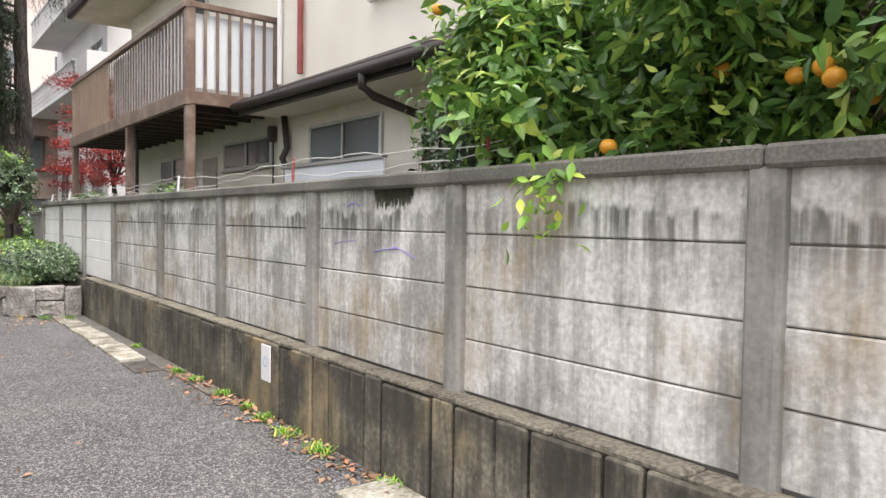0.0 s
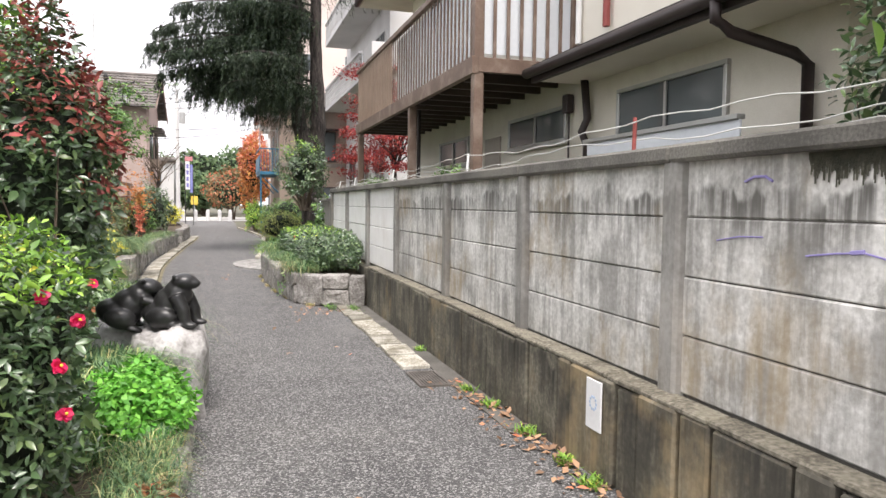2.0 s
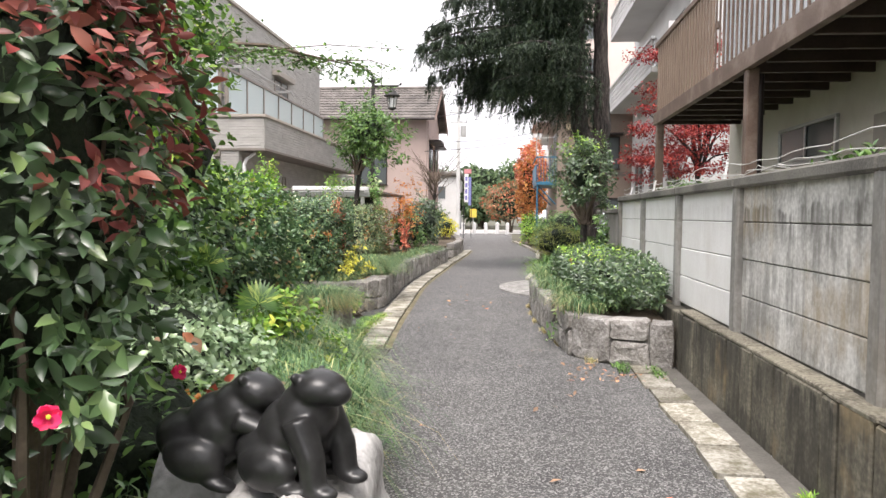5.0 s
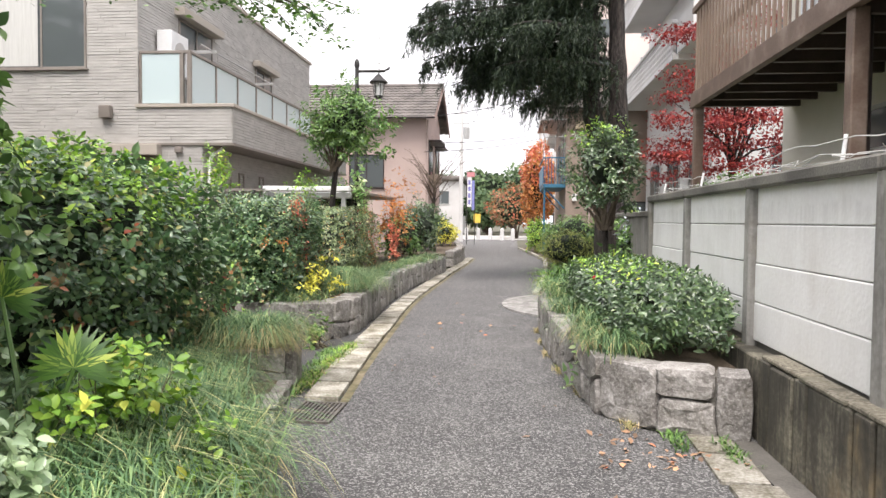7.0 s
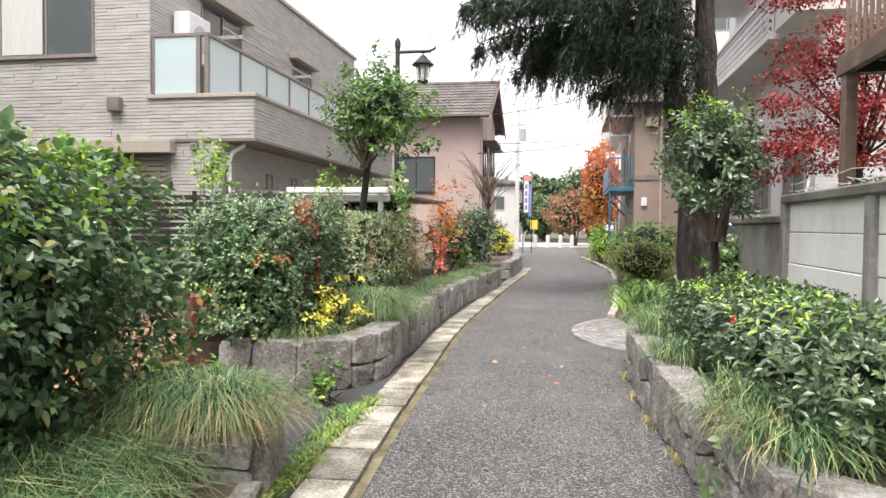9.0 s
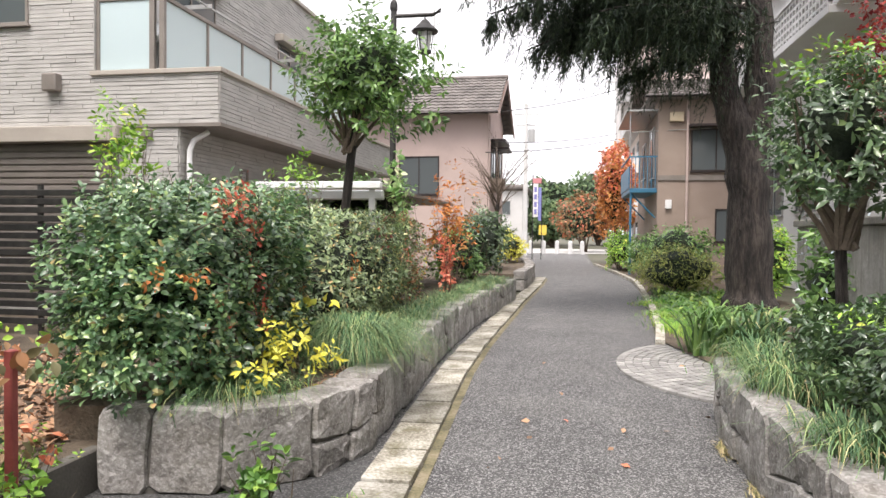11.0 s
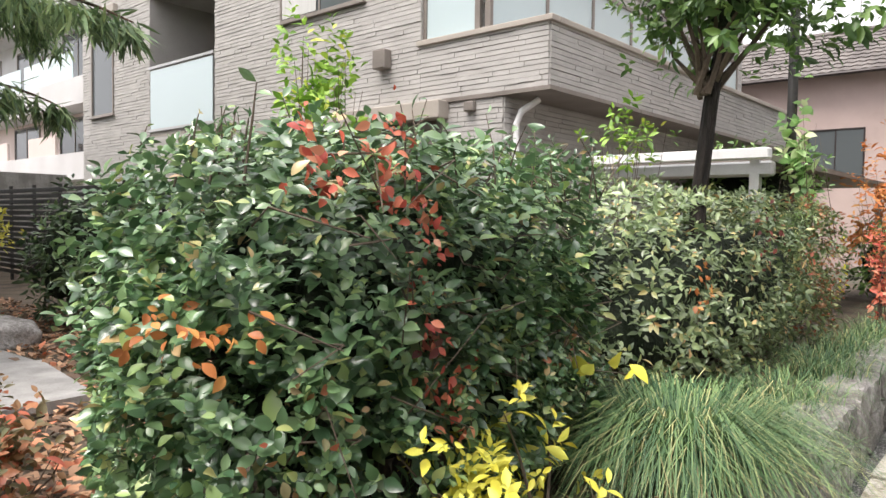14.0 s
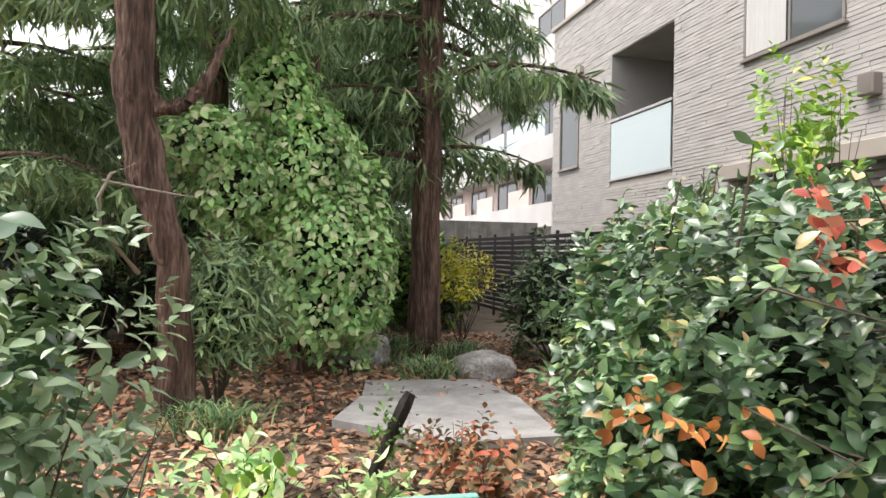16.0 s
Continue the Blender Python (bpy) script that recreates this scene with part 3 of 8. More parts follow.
def shrub(name, label, category, c, r, n, size, material, base=None, p=2.0, seed=1, template=LEAF, droop=0.25, extra=(), core=0.6, depth=0.4, lump=0.12, stems=7, low=-0.8, group="", thick=0.018, up=0.35, fork=None):
    """A bush: stems, a solid core painted in shade colour, and a layer of leaves; extra: (material, share, part's name,
    label) patches of other leaves.
    """
    rng = np.random.default_rng(seed)
    base = base or (c[0], c[1], max(0.0, c[2] - r[2]))
    ob = thing(name, label, category, base, group)
    part("branchwork", branches(rng, fork or base, c, r, stems, thick), TWIG, ob)
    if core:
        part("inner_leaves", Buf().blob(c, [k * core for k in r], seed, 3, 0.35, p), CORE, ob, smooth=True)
    shoots = template is not LITE and template is not SLIM
    pts, out = shell(rng, n // 6 if shoots else n, c, r, p, depth, lump, low, seed)
    if shoots:
        # hollows where no shoot grows and the shade-painted core shows
        f = 0.9 / size
        hollow = np.sin(f * pts[:, 0] + seed) * np.sin(0.83 * f * pts[:, 1] + 1.7 * seed) + np.sin(0.9 * f * pts[:, 2] + seed * 0.6) * np.sin(0.47 * f * (pts[:, 0] + pts[:, 1]))
        pts, out = pts[hollow > -1.0], out[hollow > -1.0]
    part("leaves", rosettes(rng, pts, out, size, template, droop, up) if shoots else leaves_on(rng, pts, out, size, template, droop, up=up), material, ob)
    for m, share, pname, lab, where, rad in extra:
        k = int(n * share)
        q, o = shell(rng, k * 6, c, r, p, 0.12, lump, low, seed)
        d = np.linalg.norm((q - np.asarray(where)) / np.asarray(rad), axis=1)
        keep = d < 1
        q, o = q[keep][:k] + o[keep][:k] * 0.02, o[keep][:k]
        if len(q):
            part(pname, rosettes(rng, q[: max(1, len(q) // 4)], o[: max(1, len(q) // 4)], size * 0.85, template, droop, 0.5, 4) if shoots else leaves_on(rng, q, o, size * 0.8, template, droop), m, ob, lab)
    return ob


def cluster(ob, rng, material, name, label, where, spread, k, size, out=(1.0, -0.3, 0.2), template=WIDE):
    """A handful of leaves of another colour on a plant's face."""
    q = np.asarray(where) + rng.normal(size=(k, 3)) * np.asarray(spread)
    part(name, leaves_on(rng, q, np.tile(unit(np.array([out])), (k, 1)), size, template, 0.8, 0.8), material, ob, label)


def blades(rng, roots, height, lean, width, name="blades", droop=0.6, centre=None):
    """Arching blades of grass from the roots."""
    n = len(roots)
    a = rng.random(n) * 2 * math.pi
    if centre is not None:
        # a mop: the blades fall outwards from its middle
        a = np.arctan2(roots[:, 1] - centre[1], roots[:, 0] - centre[0]) + rng.normal(size=n) * 0.75
    h = height * (0.6 + 0.6 * rng.random(n))
    ln = lean * (0.3 + 0.9 * rng.random(n))
    ts = np.array([0, 0.3, 0.55, 0.8, 1.0])
    dirs = np.stack([np.cos(a), np.sin(a), np.zeros(n)], 1)
    side = np.stack([-np.sin(a), np.cos(a), np.zeros(n)], 1)
    v = []
    for i, t in enumerate(ts):
        p = roots + dirs * (ln * t ** 1.5)[:, None] + np.array([0, 0, 1]) * (h * (t - droop * t ** 3))[:, None]
        w = width * (1 - t) ** 0.6
        v += [p - side * w, p + side * w] if i < 4 else [p]
    v = np.stack(v, 1)
    f = np.array([(0, 1, 3), (0, 3, 2), (2, 3, 5), (2, 5, 4), (4, 5, 7), (4, 7, 6), (6, 7, 8)])
    return tri_mesh(name, v.reshape(-1, 3), (f[None] + (np.arange(n) * 9)[:, None, None]).reshape(-1, 3))


def tuft(name, label, category, c, r, n, height, lean, width, material, seed=1, droop=0.6, group="", dry=0.0):
    rng = np.random.default_rng(seed)
    ob = thing(name, label, category, c, group)
    q = rng.normal(size=(n, 2)) * 0.45
    roots = np.stack([c[0] + q[:, 0] * r[0], c[1] + q[:, 1] * r[1], np.full(n, c[2])], 1)
    part("foliage", blades(rng, roots, height, lean, width, "blades", droop, c if droop > 0.74 else None), material, ob)
    if dry:
        k = int(n * dry)
        part("dry_foliage", blades(rng, roots[:k] + 0.01, height * 0.8, lean, width, "dry_blades", min(1.0, droop * 1.2), c if droop > 0.74 else None), G_DRY, ob, "withered straw-coloured blades")
    return ob


# ---------------------------------------------------------------- ground, road, beds
def strip(name, rows, z, material, label, kind="structure", category="", n=1):
    """A sheet between two edges: rows of (y, x left, x right)."""
    b = Buf()
    v = []
    for y, a, c in rows:
        v += [(a, y, z), (c, y, z)]
    b.add(v, [(2 * i, 2 * i + 1, 2 * i + 3, 2 * i + 2) for i in range(len(rows) - 1)])
    return tagged(part(name, b, material), label, category, kind=kind)


tagged(part("ground", Buf().add([(-400, -400, -0.03), (400, -400, -0.03), (400, 400, -0.03), (-400, 400, -0.03)], [(0, 1, 2, 3)]), GROUND),
       "bare grey-brown earth under the whole quarter", "ground", kind="structure")
strip("road", [(-12, -0.3, 2.4), (3, 0.0, 2.4), (7, 0.0, 2.4), (9, -0.3, 2.4), (10.5, -0.7, 2.4), (12, -1.3, 2.4), (13, -1.4, 1.6), (17, -1.6, 1.25), (19, -1.7, 1.2), (22, -1.8, 1.15),
               (26, -1.4, 1.45), (30, -1.2, 1.65), (34, -1.15, 1.7), (38, -1.6, 1.4), (44, -2.2, 0.9), (52, -2.8, 0.9), (62, -3.3, 0.9)], 0.0, ASPHALT,
      "worn grey asphalt footpath winding between garden beds", category="road")
strip("pavement", [(62, -12, 14), (76, -12, 14)], 0.01, surf("pale_paving", [(0.42, 0.41, 0.39), (0.55, 0.54, 0.52)], 0.9, 20, 1, 0.1), "pale paved crossing at the end of the path", category="pavement")
strip("garden_ground", [(13.0, -30, -2.62), (15.05, -30, -2.62), (15.3, -30, -2.9), (20.8, -30, -4.9)], 0.22, SOIL, "dark soil of the fenced garden", category="ground")
tagged(part("garden_edge", Buf().box(-2.68, 13.2, 0, -2.60, 15.0, 0.235, 0.01), JOINT), "low mortar edge holding the garden soil", "edging", kind="structure")
strip("niche_floor", [(12.8, -2.6, -1.05), (15.8, -2.6, -1.2)], 0.006, DARK_ASPHALT, "dark patched asphalt of a recess beside the path", category="ground")


def stone_block(rng, quad, depth):
    """A hewn stone whose face fills the four corners (along, up), with a rough bulging front and back."""
    cx, cz = sum(q[0] for q in quad) / 4, sum(q[1] for q in quad) / 4
    ring = []
    for i in range(4):
        a, b = quad[i], quad[(i + 1) % 4]
        for t in (0.1, 0.5, 0.9):
            j = rng.uniform(-0.012, 0.012)
            ring.append((a[0] + (b[0] - a[0]) * t + j, a[1] + (b[1] - a[1]) * t + j * 0.6))
    v, n = [], len(ring)
    for k, d in ((1.0, 0.0), (1.0, depth / 2 - 0.022), (0.93, depth / 2), (0.5, depth / 2 + 0.006)):
        for s in ((1, -1) if d else (1,)):
            for x, z in ring:
                q = 0.012 * noise.noise(Vector((x * 6, z * 6, d * 9 + s)))
                v.append((cx + (x - cx) * k, s * (d + (q + rng.uniform(-0.006, 0.006)) * (d > 0.05)), cz + (z - cz) * k))
    f = []
    for s in (0, 1):
        rings = [0, 1 + s, 3 + s, 5 + s]
        for a, b in zip(rings, rings[1:]):
            for i in range(n):
                q = (a * n + i, a * n + (i + 1) % n, b * n + (i + 1) % n, b * n + i)
                f.append(q if s else q[::-1])
        cap = tuple(rings[-1] * n + i for i in range(n))
        f.append(cap if s else cap[::-1])
    b = Buf().add([(x - cx, y, z - cz) for x, y, z in v], f)
    me = b.mesh("stone")
    me.materials.append(GRANITE)
    return me, cx, cz


def stone_wall(name, label, line, h, seed, thick=0.26, cap=True):
    """A low wall of fitted rubble along a line of (x, y), with a mortar body between the stones."""
    rng = random.Random(seed)
    wall = new(name)
    tagged(wall, label, "stone wall", kind="structure")
    body = Buf()
    for (x0, y0), (x1, y1) in zip(line, line[1:]):
        d = Vector((x1 - x0, y1 - y0, 0))
        n = Vector((-d.y, d.x, 0)).normalized() * thick * 0.40
        body.add([(x0 - n.x, y0 - n.y, 0), (x1 - n.x, y1 - n.y, 0), (x1 + n.x, y1 + n.y, 0), (x0 + n.x, y0 + n.y, 0),
                  (x0 - n.x, y0 - n.y, h - 0.05), (x1 - n.x, y1 - n.y, h - 0.05), (x1 + n.x, y1 + n.y, h - 0.05), (x0 + n.x, y0 + n.y, h - 0.05)],
                 [(0, 1, 5, 4), (1, 2, 6, 5), (2, 3, 7, 6), (3, 0, 4, 7), (4, 5, 6, 7)])
        ang, length = math.atan2(d.y, d.x), d.length
        cuts = [-0.035]
        while length - cuts[-1] > 0.52:
            cuts.append(cuts[-1] + rng.uniform(0.18, 0.42))
        cuts.append(length + 0.035)
        lean = [0.0] + [rng.uniform(-0.09, 0.09) for _ in cuts[1:-1]] + [0.0]
        mids = [h * rng.uniform(0.35, 0.65) for _ in cuts]
        g = 0.004
        for i in range(len(cuts) - 1):
            tops = h + rng.uniform(-0.025, 0.02)

            def at(side, z):
                c, l = (cuts[i], lean[i]) if side == 0 else (cuts[i + 1], lean[i + 1])
                return c + l * (z / h - 0.5) * 2 * 0.8 + (g if side == 0 else -g)
            if rng.random() < 0.3:
                levels = [(0, 0, tops, tops)]
            else:
                a, b = mids[i], mids[i + 1]
                levels = [(0, 0, a - g, b - g), (a + g, b + g, tops, tops)]
            for za, zb, zc, zd in levels:
                quad = [(at(0, za), za), (at(1, zb), zb), (at(1, zd), zd), (at(0, zc), zc)]
                me, cx, cz = stone_block(rng, quad, thick * rng.uniform(0.95, 1.12))
                piece("stone", me, wall, x0 + d.x * cx / length, y0 + d.y * cx / length, cz, ang + rng.uniform(-0.02, 0.02))
    part("mortar", body, JOINT, wall)
    return wall


def soil_bed(name, outline, z, label):
    return tagged(part(name, Buf().prism(outline, 0.0, z), SOIL), label, "flower bed", kind="structure")


# ---------------------------------------------------------------- concrete wall on the house side
POSTS = [-4.2, -2.35, -0.5, 1.26, 3.0, 4.66, 6.5, 8.4, 10.56, 12.5, 14.45, 16.4]
wall_east = new("wall_east")
tagged(wall_east, "old concrete panel wall, stained with dark drips, on a low base", "wall", kind="structure")
Z0, ZT, WX = 0.60, 1.745, 2.47
ROWS_OF_PANELS = 4
ph = (ZT - Z0) / ROWS_OF_PANELS
for j, (ya, yb) in enumerate(zip(POSTS, POSTS[1:])):
    for i in range(ROWS_OF_PANELS):
        w = (yb - ya - 0.10) / 2
        me = Buf().box(-0.03, -w, -ph / 2 + 0.003, 0.03, w, ph / 2 - 0.003, 0.007).mesh("panel")
        me.materials.append(PANEL_CLEAN if ya > 10 else PANEL)
        piece("panel", me, wall_east, WX + 0.004 * math.sin(3 * j + 5 * i), (ya + yb) / 2, Z0 + ph * (i + 0.5))
post_me = Buf().box(-0.075, -0.07, 0, 0.06, 0.07, 1.74 - 0.5, 0.018).mesh("post")
post_me.materials.append(POST)
for y in POSTS:
    piece("post", post_me, wall_east, WX - 0.005, y, 0.5)
for ya, yb in zip(POSTS, POSTS[1:]):
    me = Buf().box(-0.10, -(yb - ya) / 2 + 0.002, 0, 0.10, (yb - ya) / 2 - 0.002, 0.085, 0.015).mesh("coping")
    me.materials.append(COPING)
    piece("coping", me, wall_east, WX, (ya + yb) / 2, 1.722)
part("core", Buf().box(WX - 0.016, POSTS[0], 0.5, WX + 0.016, POSTS[-1], 1.72), JOINT, wall_east)
# set-back end of the wall
part("end_wall", Buf().box(2.60, 16.5, 0.0, 2.72, 20.5, 1.55, 0.01), POST, wall_east)
part("end_coping", Buf().box(2.55, 16.5, 1.55, 2.77, 20.5, 1.63, 0.012), COPING, wall_east)

wall_base = new("wall_base")
tagged(wall_base, "mossy concrete retaining kerb of upright slabs under the panel wall", "retaining wall", kind="structure")
rng0 = random.Random(5)
y = -4.0
k = 0
while y < 11.85:
    w = (0.19, 0.42, 0.22, 0.36, 0.2, 0.5)[k % 6] * rng0.uniform(0.9, 1.1)
    w = min(w, 11.86 - y)
    hgt = 0.585 + rng0.uniform(-0.01, 0.012)
    me = Buf().box(-0.10, -w / 2 + 0.011, 0, 0.10, w / 2 - 0.011, hgt, 0.012).mesh("slab")
    me.materials.append(BASE)
    piece("slab", me, wall_base, 2.385 + rng0.uniform(-0.012, 0.012), y + w / 2, -0.02, rng0.uniform(-0.012, 0.012))
    y += w
    k += 1
part("backing", Buf().box(2.32, -4, 0, 2.44, 11.85, 0.55), JOINT, wall_base)
rng0 = random.Random(15)
y = -4.0
while y < 11.8:
    w = min(rng0.uniform(0.5, 1.3), 11.85 - y)
    x = rng0.uniform(2.285, 2.30)
    me = Buf().box(-0.07, -w / 2 + 0.004, 0, 0.07, w / 2 - 0.004, 0.03, 0.008).mesh("ledge_slab")
    me.materials.append(LEDGE)
    piece("ledge_slab", me, wall_base, x + 0.07, y + w / 2, 0.566 + rng0.uniform(0, 0.006))
    y += w
part("end_footing", Buf().box(2.3, 11.88, 0, 2.62, 16.5, 0.56, 0.01), BASE, wall_base)

sign = thing("notice_plate", "small white notice plate with a faint blue emblem", "sign", (2.27, 5.13, 0.36))
part("plate", Buf().box(2.258, 5.035, 0.27, 2.268, 5.20, 0.55, 0.003), WHITE, sign)
bl = Buf()
for i in range(10):
    t = i / 10 * 2 * math.pi
    bl.box(2.2555, 5.117 + 0.035 * math.cos(t) - 0.007, 0.42 + 0.035 * math.sin(t) - 0.007, 2.2585, 5.117 + 0.035 * math.cos(t) + 0.007, 0.42 + 0.035 * math.sin(t) + 0.007)
part("emblem", bl, surf("faint_blue", [(0.35, 0.45, 0.62), (0.45, 0.55, 0.70)], 0.6), sign, "faint blue round emblem")

# ---------------------------------------------------------------- gutter stones, kerbs and grates
gutter = new("gutter_edging")
tagged(gutter, "pale concrete edging stones of the gutter, mossy joints", "kerb", kind="structure")
KM = []
for i in range(4):
    me = Buf().box(-0.5, -0.5, -0.5, 0.5, 0.5, 0.5, 0.03).mesh("kerb_stone")
    me.materials.append(KERB)
    KM.append(me)
y = 7.85
i = 0
while y < 11.7:
    piece("kerb_stone", KM[i % 4], gutter, 1.98 + 0.012 * math.sin(9 * i), y + 0.26, 0.004 + 0.008 * math.sin(7 * i), 0.035 * math.sin(5 * i), (0.27, 0.49, 0.05))
    y += 0.53
    i += 1
for i in range(5):
    piece("kerb_stone", KM[i % 4], gutter, 2.08 + 0.01 * math.sin(4 * i), 1.05 + i * 0.52, 0.006, 0.02 * math.sin(3 * i), (0.36, 0.50, 0.05))
part("gutter_channel", Buf().box(2.115, 6.0, -0.01, 2.28, 11.85, 0.012), JOINT, gutter)

KERB_LINE = [(-0.86, 12.5), (-0.95, 13.6), (-1.02, 14.7), (-1.08, 15.9), (-1.15, 17.2), (-1.22, 18.6), (-1.24, 20.2), (-1.22, 22.0), (-1.18, 24.0), (-1.16, 26.0), (-1.08, 28.5), (-1.02, 31.0), (-1.0, 34.0)]
path_kerb = new("path_kerb")
tagged(path_kerb, "flat pale kerb stones beside the path", "kerb", kind="structure")
rng0 = random.Random(8)
for (xa, ya), (xb, yb) in zip(KERB_LINE, KERB_LINE[1:]):
    d = math.hypot(xb - xa, yb - ya)
    m = max(1, round(d / 0.58))
    ang = math.atan2(yb - ya, xb - xa)
    for i in range(m):
        t = (i + 0.5) / m
        piece("kerb_stone", KM[rng0.randrange(4)], path_kerb, xa + (xb - xa) * t, ya + (yb - ya) * t, 0.014 + rng0.uniform(-0.004, 0.004), ang + rng0.uniform(-0.015, 0.015), (d / m - rng0.uniform(0.02, 0.05), 0.30 + rng0.uniform(-0.02, 0.01), 0.06))
edge = Buf()
for (xa, ya), (xb, yb) in zip(KERB_LINE, KERB_LINE[1:]):
    edge.add([(xa + 0.15, ya, 0.006), (xa + 0.22, ya, 0.006), (xb + 0.22, yb, 0.006), (xb + 0.15, yb, 0.006)], [(0, 1, 2, 3)])
part("edge_strip", edge, surf("mossy_edge", [(0.08, 0.075, 0.045), (0.17, 0.15, 0.085), (0.26, 0.22, 0.15)], 0.95, 60, 5, 0.6), path_kerb)


def grate(x0, y0, x1, y1, n):
    ob = thing("drain_grate", "rusty iron drain grate set flush in the gutter", "drain", ((x0 + x1) / 2, (y0 + y1) / 2, 0.0), "drain grates")
    # thin black slab under the bars: the unlit hole's darkness as colour
    part("pit_shade", Buf().box(x0 + 0.02, y0 + 0.02, -0.02, x1 - 0.02, y1 - 0.02, 0.004), CABLE, ob)
    fr = Buf().box(x0, y0, -0.02, x1, y0 + 0.025, 0.018).box(x0, y1 - 0.025, -0.02, x1, y1, 0.018).box(x0, y0 + 0.025, -0.02, x0 + 0.025, y1 - 0.025, 0.018).box(x1 - 0.025, y0 + 0.025, -0.02, x1, y1 - 0.025, 0.018)
    part("frame", fr, RUST_IRON, ob)
    for i in range(n):
        x = x0 + 0.03 + (x1 - x0 - 0.06) * (i + 0.5) / n
        part("bar", Buf().box(x - 0.008, y0 + 0.025, -0.015, x + 0.008, y1 - 0.025, 0.015), RUST_IRON, ob)
    part("cross_bar", Buf().box(x0 + 0.025, (y0 + y1) / 2 - 0.012, -0.012, x1 - 0.025, (y0 + y1) / 2 + 0.012, 0.012), RUST_IRON, ob)
    return ob


grate(1.84, 7.2, 2.11, 7.72, 8)
grate(-0.99, 11.9, -0.64, 12.45, 9)

# ---------------------------------------------------------------- stone beds
soil_bed("bed_right", [(1.5, 12.25), (2.3, 12.0), (2.6, 12.0), (2.6, 17.0), (1.2, 17.2), (1.22, 15.5), (1.32, 13.6)], 0.40, "dark soil of the raised bed beside the wall")
stone_wall("bed_wall_right", "low retaining wall of rough granite blocks round a raised bed", [(2.26, 11.98), (1.72, 12.12), (1.42, 12.45), (1.29, 13.5), (1.2, 14.5), (1.15, 15.5), (1.14, 16.6), (1.25, 17.4)], 0.47, 3)
soil_bed("bed_left", [(-1.7, 15.5), (-1.52, 16.0), (-1.55, 17.3), (-1.68, 19.6), (-1.68, 22.0), (-1.5, 24.5), (-1.35, 26.5), (-1.4, 28), (-5.2, 28), (-5.2, 20.5), (-3.0, 15.1), (-2.0, 15.2)], 0.42, "dark soil of the raised bed under the hedge")
stone_wall("bed_wall_left", "low retaining wall of rough granite blocks beside the kerb", [(-2.55, 15.0), (-1.95, 15.12), (-1.6, 15.42), (-1.46, 15.95), (-1.5, 17.3), (-1.62, 19.6), (-1.62, 22.0), (-1.46, 24.5), (-1.33, 26.5)], 0.47, 11)
soil_bed("bed_front", [(-0.1, -6), (-0.02, 3), (0.0, 6.8), (0.0, 7.9), (-0.25, 9.0), (-0.68, 10.5), (-1.02, 11.5), (-1.22, 12.3), (-1.3, 12.8), (-2.6, 13.0), (-14, 13.0), (-14, -6)], 0.12, "dark planted soil beside the path")
stone_wall("bed_wall_front", "rough granite blocks ending a planted bed", [(-2.3, 12.5), (-1.55, 12.72), (-1.32, 12.84), (-1.36, 13.1), (-2.6, 13.25)], 0.39, 17)
stone_wall("bed_kerb_front", "low slabs of stone edging the grass bed", [(-0.30, 9.3), (-0.66, 10.5), (-1.0, 11.5), (-1.2, 12.3), (-1.26, 12.72)], 0.13, 27, 0.16)
stone_wall("bed_edge_front", "low edging of rough stones along a planted bed", [(0.0, 2.5), (0.03, 4.6), (0.05, 6.6)], 0.13, 19, 0.14)
stone_wall("bed_wall_far", "low stone wall of a far bed by the path", [(-1.33, 29.0), (-1.25, 31.5), (-1.35, 34), (-1.8, 38), (-2.3, 43)], 0.5, 23)
soil_bed("bed_far_left", [(-1.4, 29.0), (-1.35, 31.5), (-1.45, 34), (-1.9, 38), (-2.4, 43), (-3.1, 43), (-3.1, 29)], 0.42, "soil of a far bed by the path")

verge = strip("verge_right", [(17.2, 1.25, 2.6), (19, 1.6, 4.4), (21, 1.15, 4.4), (24, 1.35, 4.4), (27, 1.55, 4.4), (33, 1.8, 4.4), (38, 1.5, 4.4), (45, 0.95, 4.4)], 0.05, SOIL, "planted earth verge beside the path", category="verge")
vk = Buf()
VK = [(1.10, 20.9), (1.28, 22.5), (1.45, 25), (1.55, 27), (1.7, 30), (1.8, 33), (1.5, 38), (0.95, 44)]
for (xa, ya), (xb, yb) in zip(VK, VK[1:]):
    vk.add([(xa - 0.06, ya, 0), (xa + 0.06, ya, 0), (xb + 0.06, yb, 0), (xb - 0.06, yb, 0), (xa - 0.06, ya, 0.09), (xa + 0.06, ya, 0.09), (xb + 0.06, yb, 0.09), (xb - 0.06, yb, 0.09)],
           [(0, 1, 5, 4), (1, 2, 6, 5), (2, 3, 7, 6), (3, 0, 4, 7), (4, 5, 6, 7)])
tagged(part("verge_kerb", vk, KERB), "thin concrete kerb along the planted verge", "kerb", kind="structure")

